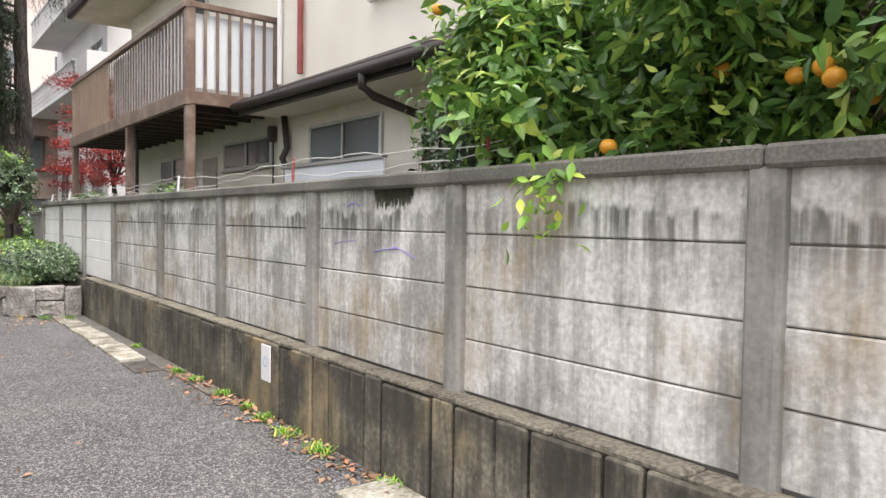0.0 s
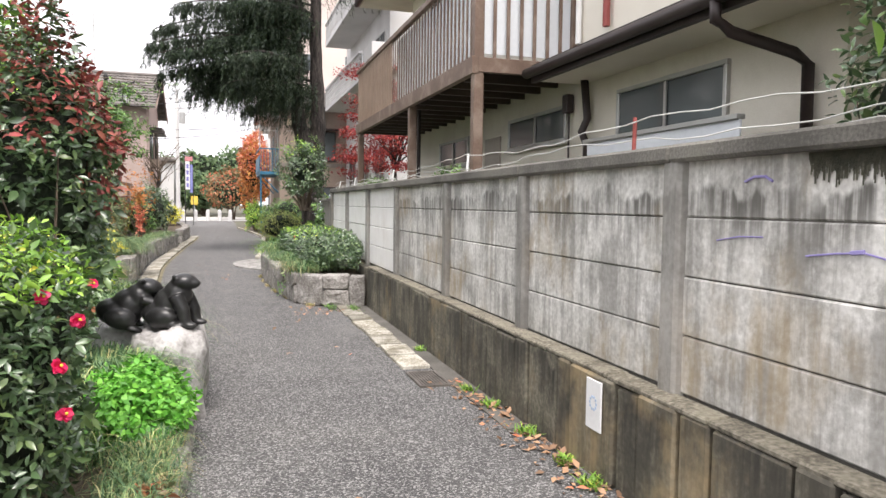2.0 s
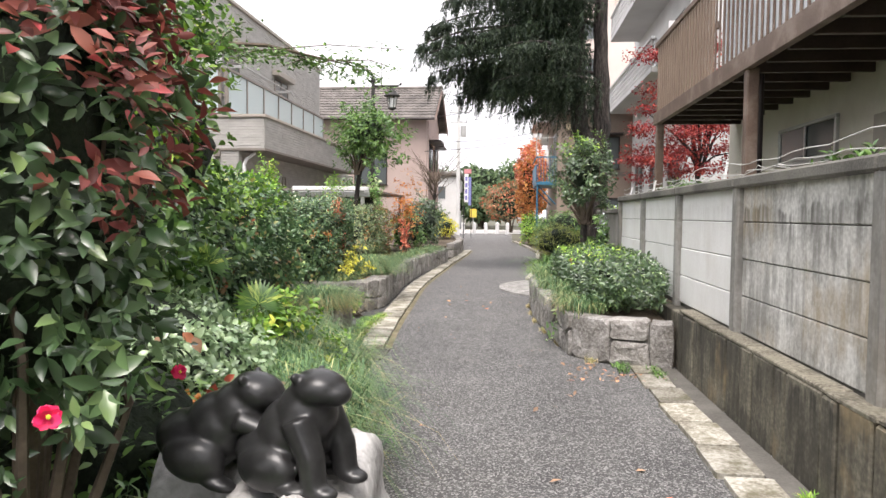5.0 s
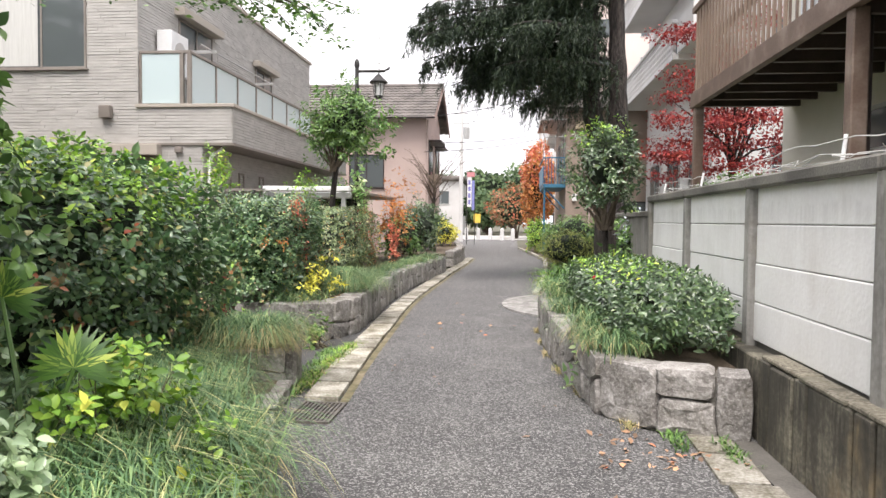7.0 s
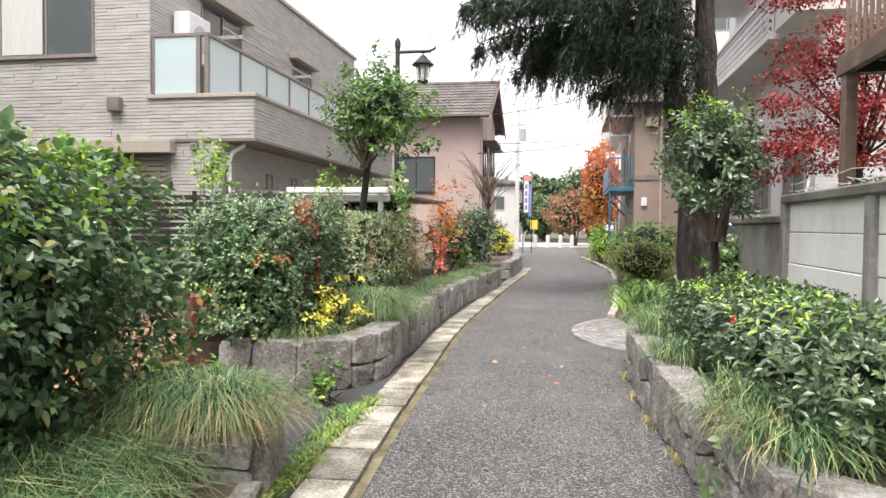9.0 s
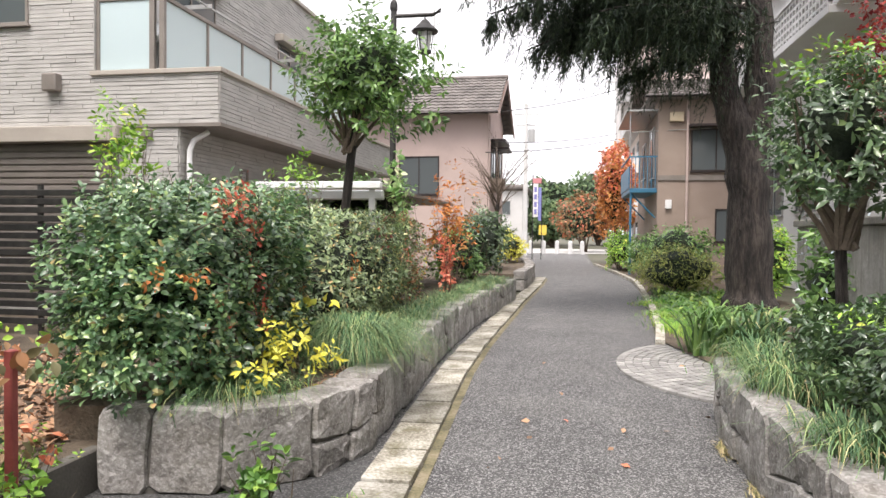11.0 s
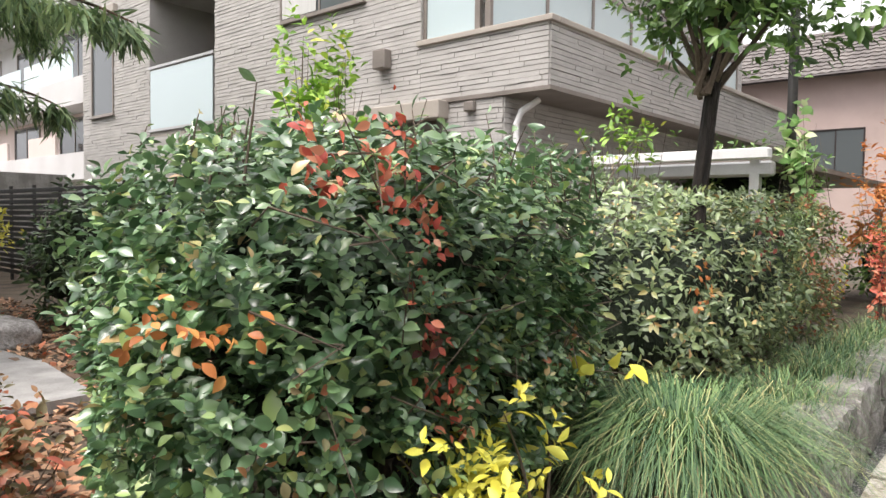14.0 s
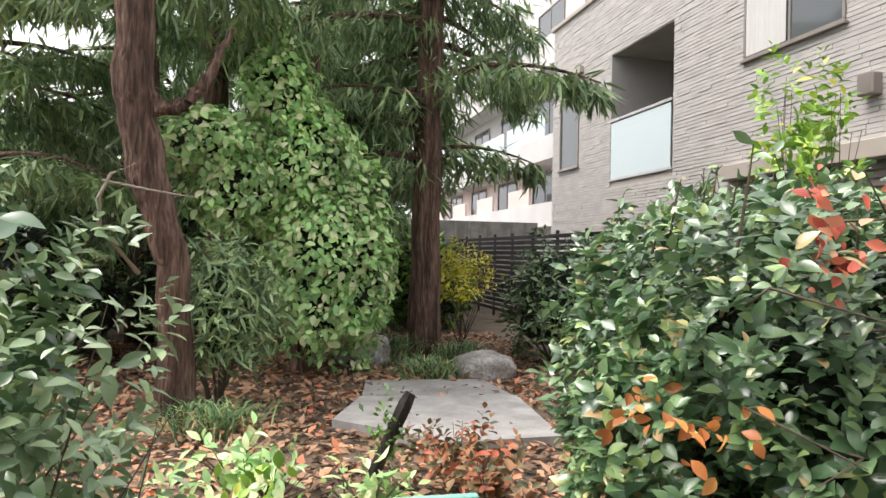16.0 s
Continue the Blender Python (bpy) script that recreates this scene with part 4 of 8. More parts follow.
# fan of small setts
cobbles = new("sett_patch")
tagged(cobbles, "rounded patch of small pale setts at the path's edge", "paving", kind="structure")
sett = Buf().box(-0.5, -0.5, -0.5, 0.5, 0.5, 0.5, 0.10).mesh("sett")
sett.materials.append(COBBLE)
cb = Buf()
cb.add([(1.75 + 1.28 * math.cos(t), 19.4 + 1.75 * math.sin(t), 0.012) for t in [math.pi * (0.5 + i / 20) for i in range(21)]] + [(1.8, 17.65, 0.012), (1.8, 21.15, 0.012)], [tuple(range(21)) + (21, 22)][:1])
part("bedding", cb, JOINT, cobbles)
for ring in range(13):
    rr = 1.0 - ring * 0.073
    a, b2 = 1.24 * rr, 1.72 * rr
    m = int(math.pi * math.sqrt((a * a + b2 * b2) / 2) / 0.115)
    for i in range(m):
        t = math.pi * (0.5 + (i + 0.5) / m)
        piece("sett", sett, cobbles, 1.75 + a * math.cos(t), 19.4 + b2 * math.sin(t), 0.015, t, (0.088, 0.105, 0.03))


# ---------------------------------------------------------------- building tools
def on_plane(axis, at, u0, z0, u1, z1, d0, d1, c=0.0, buf=None):
    """A box that lies on a wall: axis x or y is the wall's normal, u runs along it, d0 to d1 across it."""
    b = buf or Buf()
    if axis == "x":
        return b.box(at + min(d0, d1), u0, z0, at + max(d0, d1), u1, z1, c)
    return b.box(u0, at + min(d0, d1), z0, u1, at + max(d0, d1), z1, c)


def window(house, axis, at, u0, z0, u1, z1, out=-1, panes=2, frame_mat=None, glass=None, sill=True, name="window"):
    """A sliding window: frame, panes, sill; out is the side of the wall that it looks to."""
    fm, gm = frame_mat or ALU, glass or WINDOW
    w = 0.045
    fr = Buf()
    for a in ((u0, z0, u1, z0 + w), (u0, z1 - w, u1, z1), (u0, z0 + w, u0 + w, z1 - w), (u1 - w, z0 + w, u1, z1 - w)):
        on_plane(axis, at, *a, out * 0.045, -out * 0.02, 0.006, fr)
    ob = part(name, fr, fm, house)
    for i in range(panes):
        a, b = u0 + w + (u1 - u0 - 2 * w) * i / panes, u0 + w + (u1 - u0 - 2 * w) * (i + 1) / panes
        o = out * (0.012 + 0.012 * (i % 2))
        part("pane", on_plane(axis, at, a, z0 + w, b, z1 - w, o, o - out * 0.008), gm, ob)
        if i:
            part("mullion", on_plane(axis, at, a - 0.02, z0 + w, a + 0.02, z1 - w, out * 0.04, out * 0.026), fm, ob)
    if sill:
        part("sill", on_plane(axis, at, u0 - 0.04, z0 - 0.035, u1 + 0.04, z0, out * 0.08, 0, 0.006), fm, ob)
    return ob


def tiled_roof(p0, p1, q0, q1, rows, cols, bump=0.03):
    """A roof slope between the eave p0-p1 and the ridge q0-q1, with rolls and stepped courses of tiles."""
    b = Buf()
    p0, p1, q0, q1 = Vector(p0), Vector(p1), Vector(q0), Vector(q1)
    n = (p1 - p0).cross(q0 - p0).normalized()
    if n.z < 0:
        n = -n
    v, f = [], []
    m = cols * 4
    for r in range(rows):
        for e, lift in ((0.0, bump * 1.2), (1.0, 0.0)):
            t = (r + e) / rows
            for i in range(m + 1):
                s = i / m
                pt = (p0.lerp(p1, s)).lerp(q0.lerp(q1, s), t) + n * (lift + bump * (0.5 + 0.5 * math.cos(2 * math.pi * s * cols)))
                v.append(tuple(pt))
    for r in range(2 * rows - 1):
        for i in range(m):
            a = r * (m + 1) + i
            f.append((a, a + 1, a + m + 2, a + m + 1))
    return b.add(v, f)


def courses(axis, at, u0, z0, u1, z1, out, rng, holes=(), pitch=0.062):
    """Split-face cladding: long low blocks in courses, each a few millimetres proud of the next."""
    b = Buf()
    z = z0
    while z < z1 - 0.02:
        h = min(pitch, z1 - z)
        u = u0
        while u < u1:
            w = rng.uniform(0.16, 0.75)
            e = min(u + w, u1)
            spans = [(u, e)]
            for a, zb, c, zt in holes:
                if z + h > zb + 0.02 and z < zt - 0.02:
                    spans = [s for x, y2 in spans for s in ((x, min(y2, a)), (max(x, c), y2)) if s[1] - s[0] > 0.02]
            for x, y2 in spans:
                on_plane(axis, at, x, z + 0.009 * rng.random() + 0.004, y2 - 0.003, z + h, out * (0.010 + 0.011 * rng.random()), -out * 0.01, 0, b)
            u = e
        z += h
    return b


# ---------------------------------------------------------------- house behind the concrete wall
house = thing("apartment_house", "cream stucco two-storey house with a brown balcony behind the wall", "house", (7, 10, 0))
X = 4.32
w1 = part("wall", Buf().box(X, 5.5, 0, 11, 17.2, 3.3).box(X + 0.5, 2.2, 0, 11, 5.5, 3.3), STUCCO, house)
part("upper_wall", Buf().box(X + 0.004, 3.2, 3.3, 11, 17.2, 6.6), STUCCO_UP, house)
part("upper_roof", Buf().box(3.25, 10.2, 5.98, 12, 18.0, 6.12, 0.01).box(3.9, 2.8, 6.5, 12, 10.2, 6.62, 0.01), STUCCO, house, "pale soffit of the overhanging roof")
part("upper_gutter", Buf().tube([(3.2, 10.2, 6.08), (3.2, 18.0, 6.04)], 0.06, 8).box(3.15, 10.2, 6.1, 3.28, 18.0, 6.22), GUTTER, house)
# low roof over the ground floor
lr = Buf()
lr.add([(3.68, 4.5, 3.0), (3.72, 9.25, 3.04), (X + 0.2, 9.25, 3.42), (X + 0.2, 4.5, 3.42), (3.68, 4.5, 3.06), (3.72, 9.25, 3.10), (X + 0.2, 9.25, 3.5), (X + 0.2, 4.5, 3.5)],
       [(3, 2, 1, 0), (4, 5, 6, 7), (0, 1, 5, 4), (1, 2, 6, 5), (3, 0, 4, 7)])
part("lower_roof", lr, GUTTER, house, "dark brown sheet roof over the ground floor")
part("soffit", Buf().box(3.75, 4.52, 2.925, X, 9.2, 2.955), STUCCO_UP, house)
part("fascia", Buf().add([(3.66, 4.46, 2.88), (3.70, 9.3, 2.92), (3.76, 9.3, 2.92), (3.72, 4.46, 2.88), (3.66, 4.46, 3.08), (3.70, 9.3, 3.12), (3.76, 9.3, 3.12), (3.72, 4.46, 3.08)],
                          [(0, 3, 2, 1), (4, 5, 6, 7), (0, 1, 5, 4), (1, 2, 6, 5), (2, 3, 7, 6), (3, 0, 4, 7)]), GUTTER, house)
part("gutter", Buf().tube([(4.3, 4.40, 2.97), (3.61, 4.40, 2.97), (3.60, 4.46, 2.97), (3.64, 9.3, 3.02)], 0.058, 10), GUTTER, house, smooth=True)
part("gable_fascia", Buf().box(3.74, 4.44, 2.88, X + 0.2, 4.5, 3.08), GUTTER, house)
part("downpipe", Buf().tube([(3.61, 5.95, 2.97), (3.61, 5.95, 2.82), (3.72, 5.92, 2.74), (4.14, 5.78, 2.6), (4.24, 5.75, 2.52), (4.25, 5.75, 1.4)], 0.045, 8), GUTTER, house, smooth=True)
part("downpipe", Buf().tube([(4.2, 8.95, 2.95), (4.25, 8.95, 2.5), (4.18, 8.95, 2.35), (4.25, 8.95, 2.2), (4.25, 8.95, 0.6)], 0.045, 8), GUTTER, house, smooth=True)
part("red_pipe", Buf().tube([(4.26, 8.6, 3.45), (4.26, 8.6, 6.4)], 0.04, 8), RED, house, "faded red upright pipe")
part("white_pipe", Buf().tube([(4.27, 9.25, 3.4), (4.27, 9.25, 6.4)], 0.035, 8), WHITE, house)
part("wall_bracket", Buf().box(4.24, 5.6, 3.98, 4.30, 6.9, 4.03), ALU, house)
window(house, "x", X, 6.65, 2.22, 8.38, 2.74)
window(house, "x", X, 9.55, 2.30, 11.4, 2.74)
window(house, "x", X, 13.2, 2.20, 14.9, 2.68)
window(house, "x", X, 12.2, 4.7, 13.6, 5.5)
window(house, "x", X, 14.6, 4.9, 15.6, 5.5)
part("boarded_door", on_plane("x", X, 11.75, 0.6, 12.4, 2.55, -0.03, 0, 0.005), TAUPE, house)
part("meter", Buf().box(4.2, 9.38, 2.62, 4.30, 9.5, 2.84, 0.01).tube([(4.27, 9.44, 2.62), (4.27, 9.44, 1.4)], 0.012, 6), GUTTER, house)
screen = thing("screen_panel", "pale frosted plastic screen leaning along the house wall", "screen", (3.95, 7.2, 0.6))
part("sheet", Buf().box(3.93, 6.05, 0.6, 3.95, 8.35, 2.16, 0.004), PALEPANEL, screen)
part("rail", Buf().box(3.90, 6.05, 2.16, 3.98, 8.4, 2.2, 0.005), ALU, screen)

# balcony
balc = thing("balcony", "brown wooden balcony on tall posts with pale panels behind its slats", "balcony", (3.7, 13, 0))
# deck and joists: underside shade is in their colours
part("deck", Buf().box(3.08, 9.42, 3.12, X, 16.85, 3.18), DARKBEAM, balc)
part("edge_beam", Buf().box(3.0, 9.36, 3.0, 3.08, 16.9, 3.2, 0.006), BALC, balc)
part("edge_beam", Buf().box(3.08, 9.36, 3.02, X, 9.42, 3.19, 0.006), BALC, balc)
part("edge_beam", Buf().box(3.08, 16.85, 3.02, X, 16.9, 3.19, 0.006), BALC, balc)
for i in range(14):
    y = 9.85 + i * 0.52
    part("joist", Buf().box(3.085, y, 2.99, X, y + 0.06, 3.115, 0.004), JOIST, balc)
part("top_rail", Buf().box(3.0, 9.36, 4.26, 3.09, 16.9, 4.34, 0.008), BALC, balc)
part("top_rail", Buf().box(3.09, 9.36, 4.27, X, 9.43, 4.35, 0.008), BALC, balc)
for y, t in ((9.43, 4.36), (12.4, 3.02), (16.8, 3.02)):
    part("post", Buf().box(3.03, y - 0.06, 0.0, 3.15, y + 0.06, t, 0.01), BALC, balc)
part("upright", Buf().box(X - 0.07, 9.36, 3.19, X - 0.01, 9.43, 4.3, 0.006), BALC, balc)
for i in range(27):
    y = 9.55 + i * 0.155
    part("slat", Buf().box(3.046, y, 3.2, 3.064, y + 0.034, 4.26, 0.003), BALC, balc)
for i in range(6):
    x = 3.26 + i * 0.165
    part("slat", Buf().box(x, 9.375, 3.19, x + 0.04, 9.40, 4.27, 0.004), BALC, balc)
part("side_screen", Buf().box(3.12, 9.45, 3.25, X - 0.02, 9.462, 4.22), PALEPANEL, balc, "pale frosted panel")
part("front_screen", Buf().box(3.07, 9.6, 3.25, 3.082, 13.4, 4.2), PALEPANEL, balc, "pale plastic panel")
for i in range(23):
    y = 13.62 + i * 0.14
    part("board", Buf().box(3.024, y, 3.2, 3.046, y + 0.062, 4.26, 0.004), BALC_PANEL, balc)
part("mid_rail", Buf().box(3.052, 13.5, 3.72, 3.085, 16.85, 3.80, 0.004), BALC, balc)
part("drain_pipe", Buf().tube([(3.24, 12.56, 0.0), (3.24, 12.56, 3.02)], 0.03, 8), GUTTER, balc)

# rope fence on top of the wall
fence = thing("rope_fence", "pale ropes strung on short stakes along the wall's top", "rope fence", (2.5, 8, 1.757))
rng = np.random.default_rng(3)
for i, y in enumerate([2.85, 5.2, 8.1, 11.3, 14.4, 16.2]):
    part("stake", Buf().tube([(2.52, y, 1.75), (2.52 + 0.01 * i, y + 0.01, 2.02 - 0.012 * i)], 0.012, 6), RED if i in (0, 1) else WHITE, fence)
for k, z in enumerate((1.80, 1.88, 1.97)):
    pts = []
    for i in range(60):
        y = 2.7 + i * 0.235
        pts.append((2.52 + 0.02 * math.sin(i * 0.7 + k), y, z - 0.05 * (i / 60) + 0.025 * math.sin(i * 0.42 + k * 2) + 0.012 * math.sin(i * 1.9 + k)))
    part("rope", Buf().tube(pts, 0.0036, 5, False), WIRE, fence)
tb = Buf()
for i in range(14):
    y0 = 9.6 + i * 0.46
    a = rng.normal(size=(6, 3)) * np.array([0.03, 0.10, 0.03])
    tb.tube([(2.5 + q[0], y0 + 0.13 * j + q[1], 1.83 + abs(q[2])) for j, q in enumerate(a)], 0.0028, 4, False)
part("tangled_rope", tb, WIRE, fence)

# ---------------------------------------------------------------- beige house on the garden side
hb = thing("siding_house", "beige two-storey house clad in split-face siding with a glass balcony", "house", (-10, 26, 0))
rs = random.Random(4)
YS = 20.85
part("wall", Buf().box(-17.6, YS, 0, -5.65, 33, 3.0).box(-17.6, YS + 1.6, 3.0, -7.02, 33, 7.2).box(-17.6, YS + 0.002, 3.0, -14.4, YS + 1.6, 7.2).box(-12.0, YS + 0.002, 3.0, -7.02, YS + 1.6, 7.2).box(-14.4, YS + 0.002, 5.75, -12.0, YS + 1.6, 7.2), SIDING_GAP, hb)
holes_s = [(-14.4, 3.0, -12.0, 5.75), (-17.1, 3.6, -16.0, 5.7), (-10.05, 4.5, -8.1, 6.1), (-10.3, 0.3, -6.6, 2.95)]
part("south_siding", courses("y", YS, -17.6, 0, -7.0, 7.2, -1, rs, holes_s), SIDING, hb)
part("south_siding", courses("y", YS - 0.002, -7.0, 0, -5.65, 3.0, -1, rs, [(-10.3, 0.3, -6.6, 2.95)]), SIDING, hb)
part("east_siding", courses("x", -7.02, YS, 3.7, 33, 7.2, 1, rs, [(22.6, 4.6, 24.4, 6.0), (27.4, 5.0, 28.8, 5.9)]), SIDING, hb)
part("ground_east_siding", courses("x", -5.65, YS, 0, 33, 2.98, 1, rs), SIDING, hb)
bw = part("balcony", Buf().box(-7.0, YS, 2.98, -5.02, 30.5, 3.68), SIDING_GAP, hb)
part("balcony_siding", courses("y", YS - 0.003, -7.0, 2.98, -5.02, 3.70, -1, rs), SIDING, bw)
part("balcony_siding", courses("x", -5.02, YS, 2.98, 30.5, 3.70, 1, rs), SIDING, bw)
part("balcony_coping", Buf().box(-7.05, YS - 0.06, 3.70, -4.96, YS + 0.12, 3.77, 0.008).box(-5.14, YS + 0.12, 3.70, -4.96, 30.55, 3.77, 0.008), TAUPE, bw)
part("balcony_soffit", Buf().box(-7.0, YS - 0.05, 2.93, -4.97, 30.5, 2.98), TRIMBROWN, bw)
part("roof_edge", Buf().box(-17.7, YS - 0.08, 7.2, -6.94, YS + 0.12, 7.3, 0.01).box(-7.14, YS + 0.12, 7.2, -6.94, 33.1, 7.3, 0.01), TAUPE, hb)
part("flat_roof", Buf().box(-17.6, YS + 0.12, 7.18, -7.14, 33, 7.22), TRIMBROWN, hb)
gl = part("balustrade", Buf().box(-7.0, YS + 0.03, 4.80, -5.90, YS + 0.09, 4.86, 0.006).box(-5.98, YS + 0.09, 4.80, -5.90, 29.5, 4.86, 0.006), TRIMBROWN, hb)
part("glass_panel", Buf().box(-6.95, YS + 0.05, 3.8, -6.14, YS + 0.065, 4.80), FROST, gl)
for x0, x1 in ((-7.0, -6.95), (-6.14, -6.06), (-5.98, -5.90)):
    part("baluster", Buf().box(x0, YS + 0.03, 3.77, x1, YS + 0.09, 4.80), TRIMBROWN, gl)
for i in range(7):
    y = YS + 0.12 + i * 1.22
    part("glass_panel", Buf().box(-5.95, y, 3.8, -5.935, y + 1.17, 4.80), FROST, gl)
    part("baluster", Buf().box(-5.97, y + 1.17, 3.77, -5.91, y + 1.22, 4.80), TRIMBROWN, gl)
window(hb, "y", YS, -10.05, 4.5, -8.1, 6.1, -1, 2, TRIMBROWN)
part("curtain", Buf().box(-10.0, YS - 0.034, 4.56, -9.15, YS - 0.030, 6.04), CURTAIN, hb, "pale curtain drawn behind the pane")
window(hb, "y", YS, -17.1, 3.6, -16.0, 5.7, -1, 1, TRIMBROWN)
window(hb, "x", -7.02, 22.6, 4.6, 24.4, 6.0, 1, 2, TRIMBROWN)
window(hb, "x", -7.02, 27.4, 5.0, 28.8, 5.9, 1, 2, TRIMBROWN)
part("window_hood", Buf().box(-7.0, 22.4, 6.02, -6.75, 24.6, 6.2, 0.01), TAUPE, hb)
part("window_hood", Buf().box(-7.0, 27.2, 5.92, -6.78, 29.0, 6.08, 0.01), TAUPE, hb)
sh = part("shutter", Buf().box(-10.3, YS - 0.03, 0.3, -6.6, YS + 0.05, 2.72), TRIMBROWN, hb, "closed brown roller shutter")
for i in range(24):
    z = 0.35 + i * 0.098
    part("slat", Buf().box(-10.22, YS - 0.055, z, -6.68, YS - 0.028, z + 0.07, 0.006), TRIMBROWN, sh)
part("shutter_box", Buf().box(-10.4, YS - 0.22, 2.72, -6.5, YS, 2.95, 0.012), TAUPE, hb)
part("vent_hood", Buf().box(-7.78, YS - 0.16, 3.48, -7.54, YS - 0.01, 3.74, 0.015), TRIMBROWN, hb)
part("vent_hood", Buf().box(-6.2, YS - 0.1, 2.78, -6.05, YS - 0.01, 2.9, 0.012), TRIMBROWN, hb)
part("downpipe", Buf().tube([(-5.35, YS + 0.3, 2.9), (-5.5, YS + 0.15, 2.75), (-5.55, YS + 0.12, 2.6), (-5.55, YS + 0.12, 0.2)], 0.04, 8), WHITE, hb)
window(hb, "x", -5.65, 22.7, 1.9, 23.0, 2.5, 1, 1, TRIMBROWN, sill=False)
window(hb, "x", -5.65, 24.0, 1.9, 24.3, 2.5, 1, 1, TRIMBROWN, sill=False)
part("loggia_floor", Buf().box(-14.4, YS + 0.0, 3.0, -12.0, YS + 1.6, 3.1), TAUPE, hb)
window(hb, "y", YS + 1.6, -14.1, 3.1, -12.4, 5.2, -1, 2, TRIMBROWN, sill=False)
part("loggia_glass", Buf().box(-14.35, YS - 0.03, 3.15, -12.05, YS - 0.015, 4.3), FROST, hb)
part("loggia_rail", Buf().box(-14.4, YS - 0.05, 4.33, -12.0, YS - 0.01, 4.38).box(-14.4, YS - 0.04, 3.1, -12.0, YS - 0.01, 3.15), ALU, hb)
part("lintel", Buf().box(-17.3, YS - 0.12, 5.74, -15.8, YS, 5.9, 0.01), TAUPE, hb)
ac = thing("air_conditioner", "white air conditioner standing on the glazed balcony", "air conditioner", (-6.7, 22.0, 3.7))
part("casing", Buf().box(-6.95, 21.5, 4.55, -6.62, 22.3, 5.45, 0.02), WHITE, ac)
part("stand", Buf().box(-6.9, 21.55, 3.68, -6.66, 21.6, 4.55).box(-6.9, 22.2, 3.68, -6.66, 22.25, 4.55), ALU, ac)
part("fan_grille", Buf().tube([(-6.63, 21.9, 5.0), (-6.605, 21.9, 5.0)], 0.26, 20), ALU, ac)
dry = thing("laundry_pole", "steel laundry pole on perforated brackets by the balcony", "laundry pole", (-6.3, 24, 3.7))
part("pole", Buf().tube([(-6.2, 22.0, 5.25), (-6.2, 27.0, 5.25)], 0.018, 6), ALU, dry)
part("bracket", Buf().box(-7.0, 22.6, 5.2, -6.1, 22.63, 5.27), ALU, dry)
part("bracket", Buf().box(-7.0, 26.4, 5.2, -6.1, 26.43, 5.27), ALU, dry)

carport = thing("carport", "low pale carport beam and dark car shelter beside the house", "carport", (-3.6, 20.4, 0))
part("beam", Buf().box(-4.15, 20.18, 2.0, -2.45, 20.30, 2.09, 0.01), WHITE, carport)
part("beam", Buf().box(-4.2, 20.32, 1.86, -2.45, 20.42, 1.99, 0.02), ALU, carport)
part("roof", Buf().box(-5.0, 20.45, 2.0, -2.5, 26.0, 2.05), TRIMBROWN, carport)
for x, y in ((-4.1, 20.36), (-2.6, 20.36), (-2.6, 25.8), (-4.1, 25.8)):
    part("post", Buf().box(x - 0.04, y - 0.04, 0, x + 0.04, y + 0.04, 2.0), ALU, carport)

sf = thing("slat_fence", "dark brown horizontal slat fence in front of the house", "fence", (-7, 18.6, 0))
for i in range(16):
    z = 0.35 + i * 0.098
    part("slat", Buf().box(-18.9, 18.55, z, -3.6, 18.57, z + 0.07, 0.004), IRON, sf)
for i in range(14):
    x = -18.7 + i * 1.15
    part("post", Buf().box(x, 18.57, 0, x + 0.05, 18.62, 1.95, 0.004), IRON, sf)

# pink house further on
hp = thing("pink_house", "pink stucco two-storey house with a grey tiled gable roof", "house", (-6, 42, 0))
part("wall", Buf().box(-10, 38.6, 0, -3.3, 44.5, 6.25), PINK, hp)
gb = Buf()
gb.add([(-10, 38.6, 6.25), (-10, 44.5, 6.25), (-10, 41.4, 7.85), (-3.3, 38.6, 6.25), (-3.3, 44.5, 6.25), (-3.3, 41.4, 7.85)], [(0, 1, 2), (3, 5, 4), (0, 2, 5, 3), (1, 4, 5, 2)])
part("gable", gb, PINK, hp)
part("roof", tiled_roof((-10.4, 38.0, 6.02), (-2.85, 38.0, 6.02), (-10.4, 41.4, 7.95), (-2.85, 41.4, 7.95), 11, 26), TILE, hp)
part("roof", tiled_roof((-10.4, 45.0, 6.02), (-2.85, 45.0, 6.02), (-10.4, 41.4, 7.95), (-2.85, 41.4, 7.95), 11, 26), TILE, hp)
part("ridge", Buf().tube([(-10.4, 41.4, 8.0), (-2.8, 41.4, 8.0)], 0.10, 8), TILE, hp)
part("bargeboard", Buf().add([(-2.86, 38.0, 5.86), (-2.86, 41.4, 7.79), (-2.86, 41.4, 7.95), (-2.86, 38.0, 6.02), (-2.8, 38.0, 5.86), (-2.8, 41.4, 7.79), (-2.8, 41.4, 7.95), (-2.8, 38.0, 6.02),
                              (-2.86, 45.0, 5.86), (-2.86, 45.0, 6.02), (-2.8, 45.0, 5.86), (-2.8, 45.0, 6.02)],
                             [(0, 1, 2, 3), (4, 7, 6, 5), (0, 4, 5, 1), (1, 8, 9, 2), (5, 6, 11, 10), (1, 5, 10, 8), (0, 3, 7, 4)]), PINK, hp)
part("eave_gutter", Buf().tube([(-10.4, 37.95, 5.98), (-2.85, 37.95, 5.98)], 0.06, 6), GUTTER, hp)
window(hp, "y", 38.6, -6.8, 2.9, -5.2, 4.4, -1, 2, GUTTER)
window(hp, "x", -3.3, 39.6, 3.6, 41.2, 5.0, 1, 2, GUTTER)
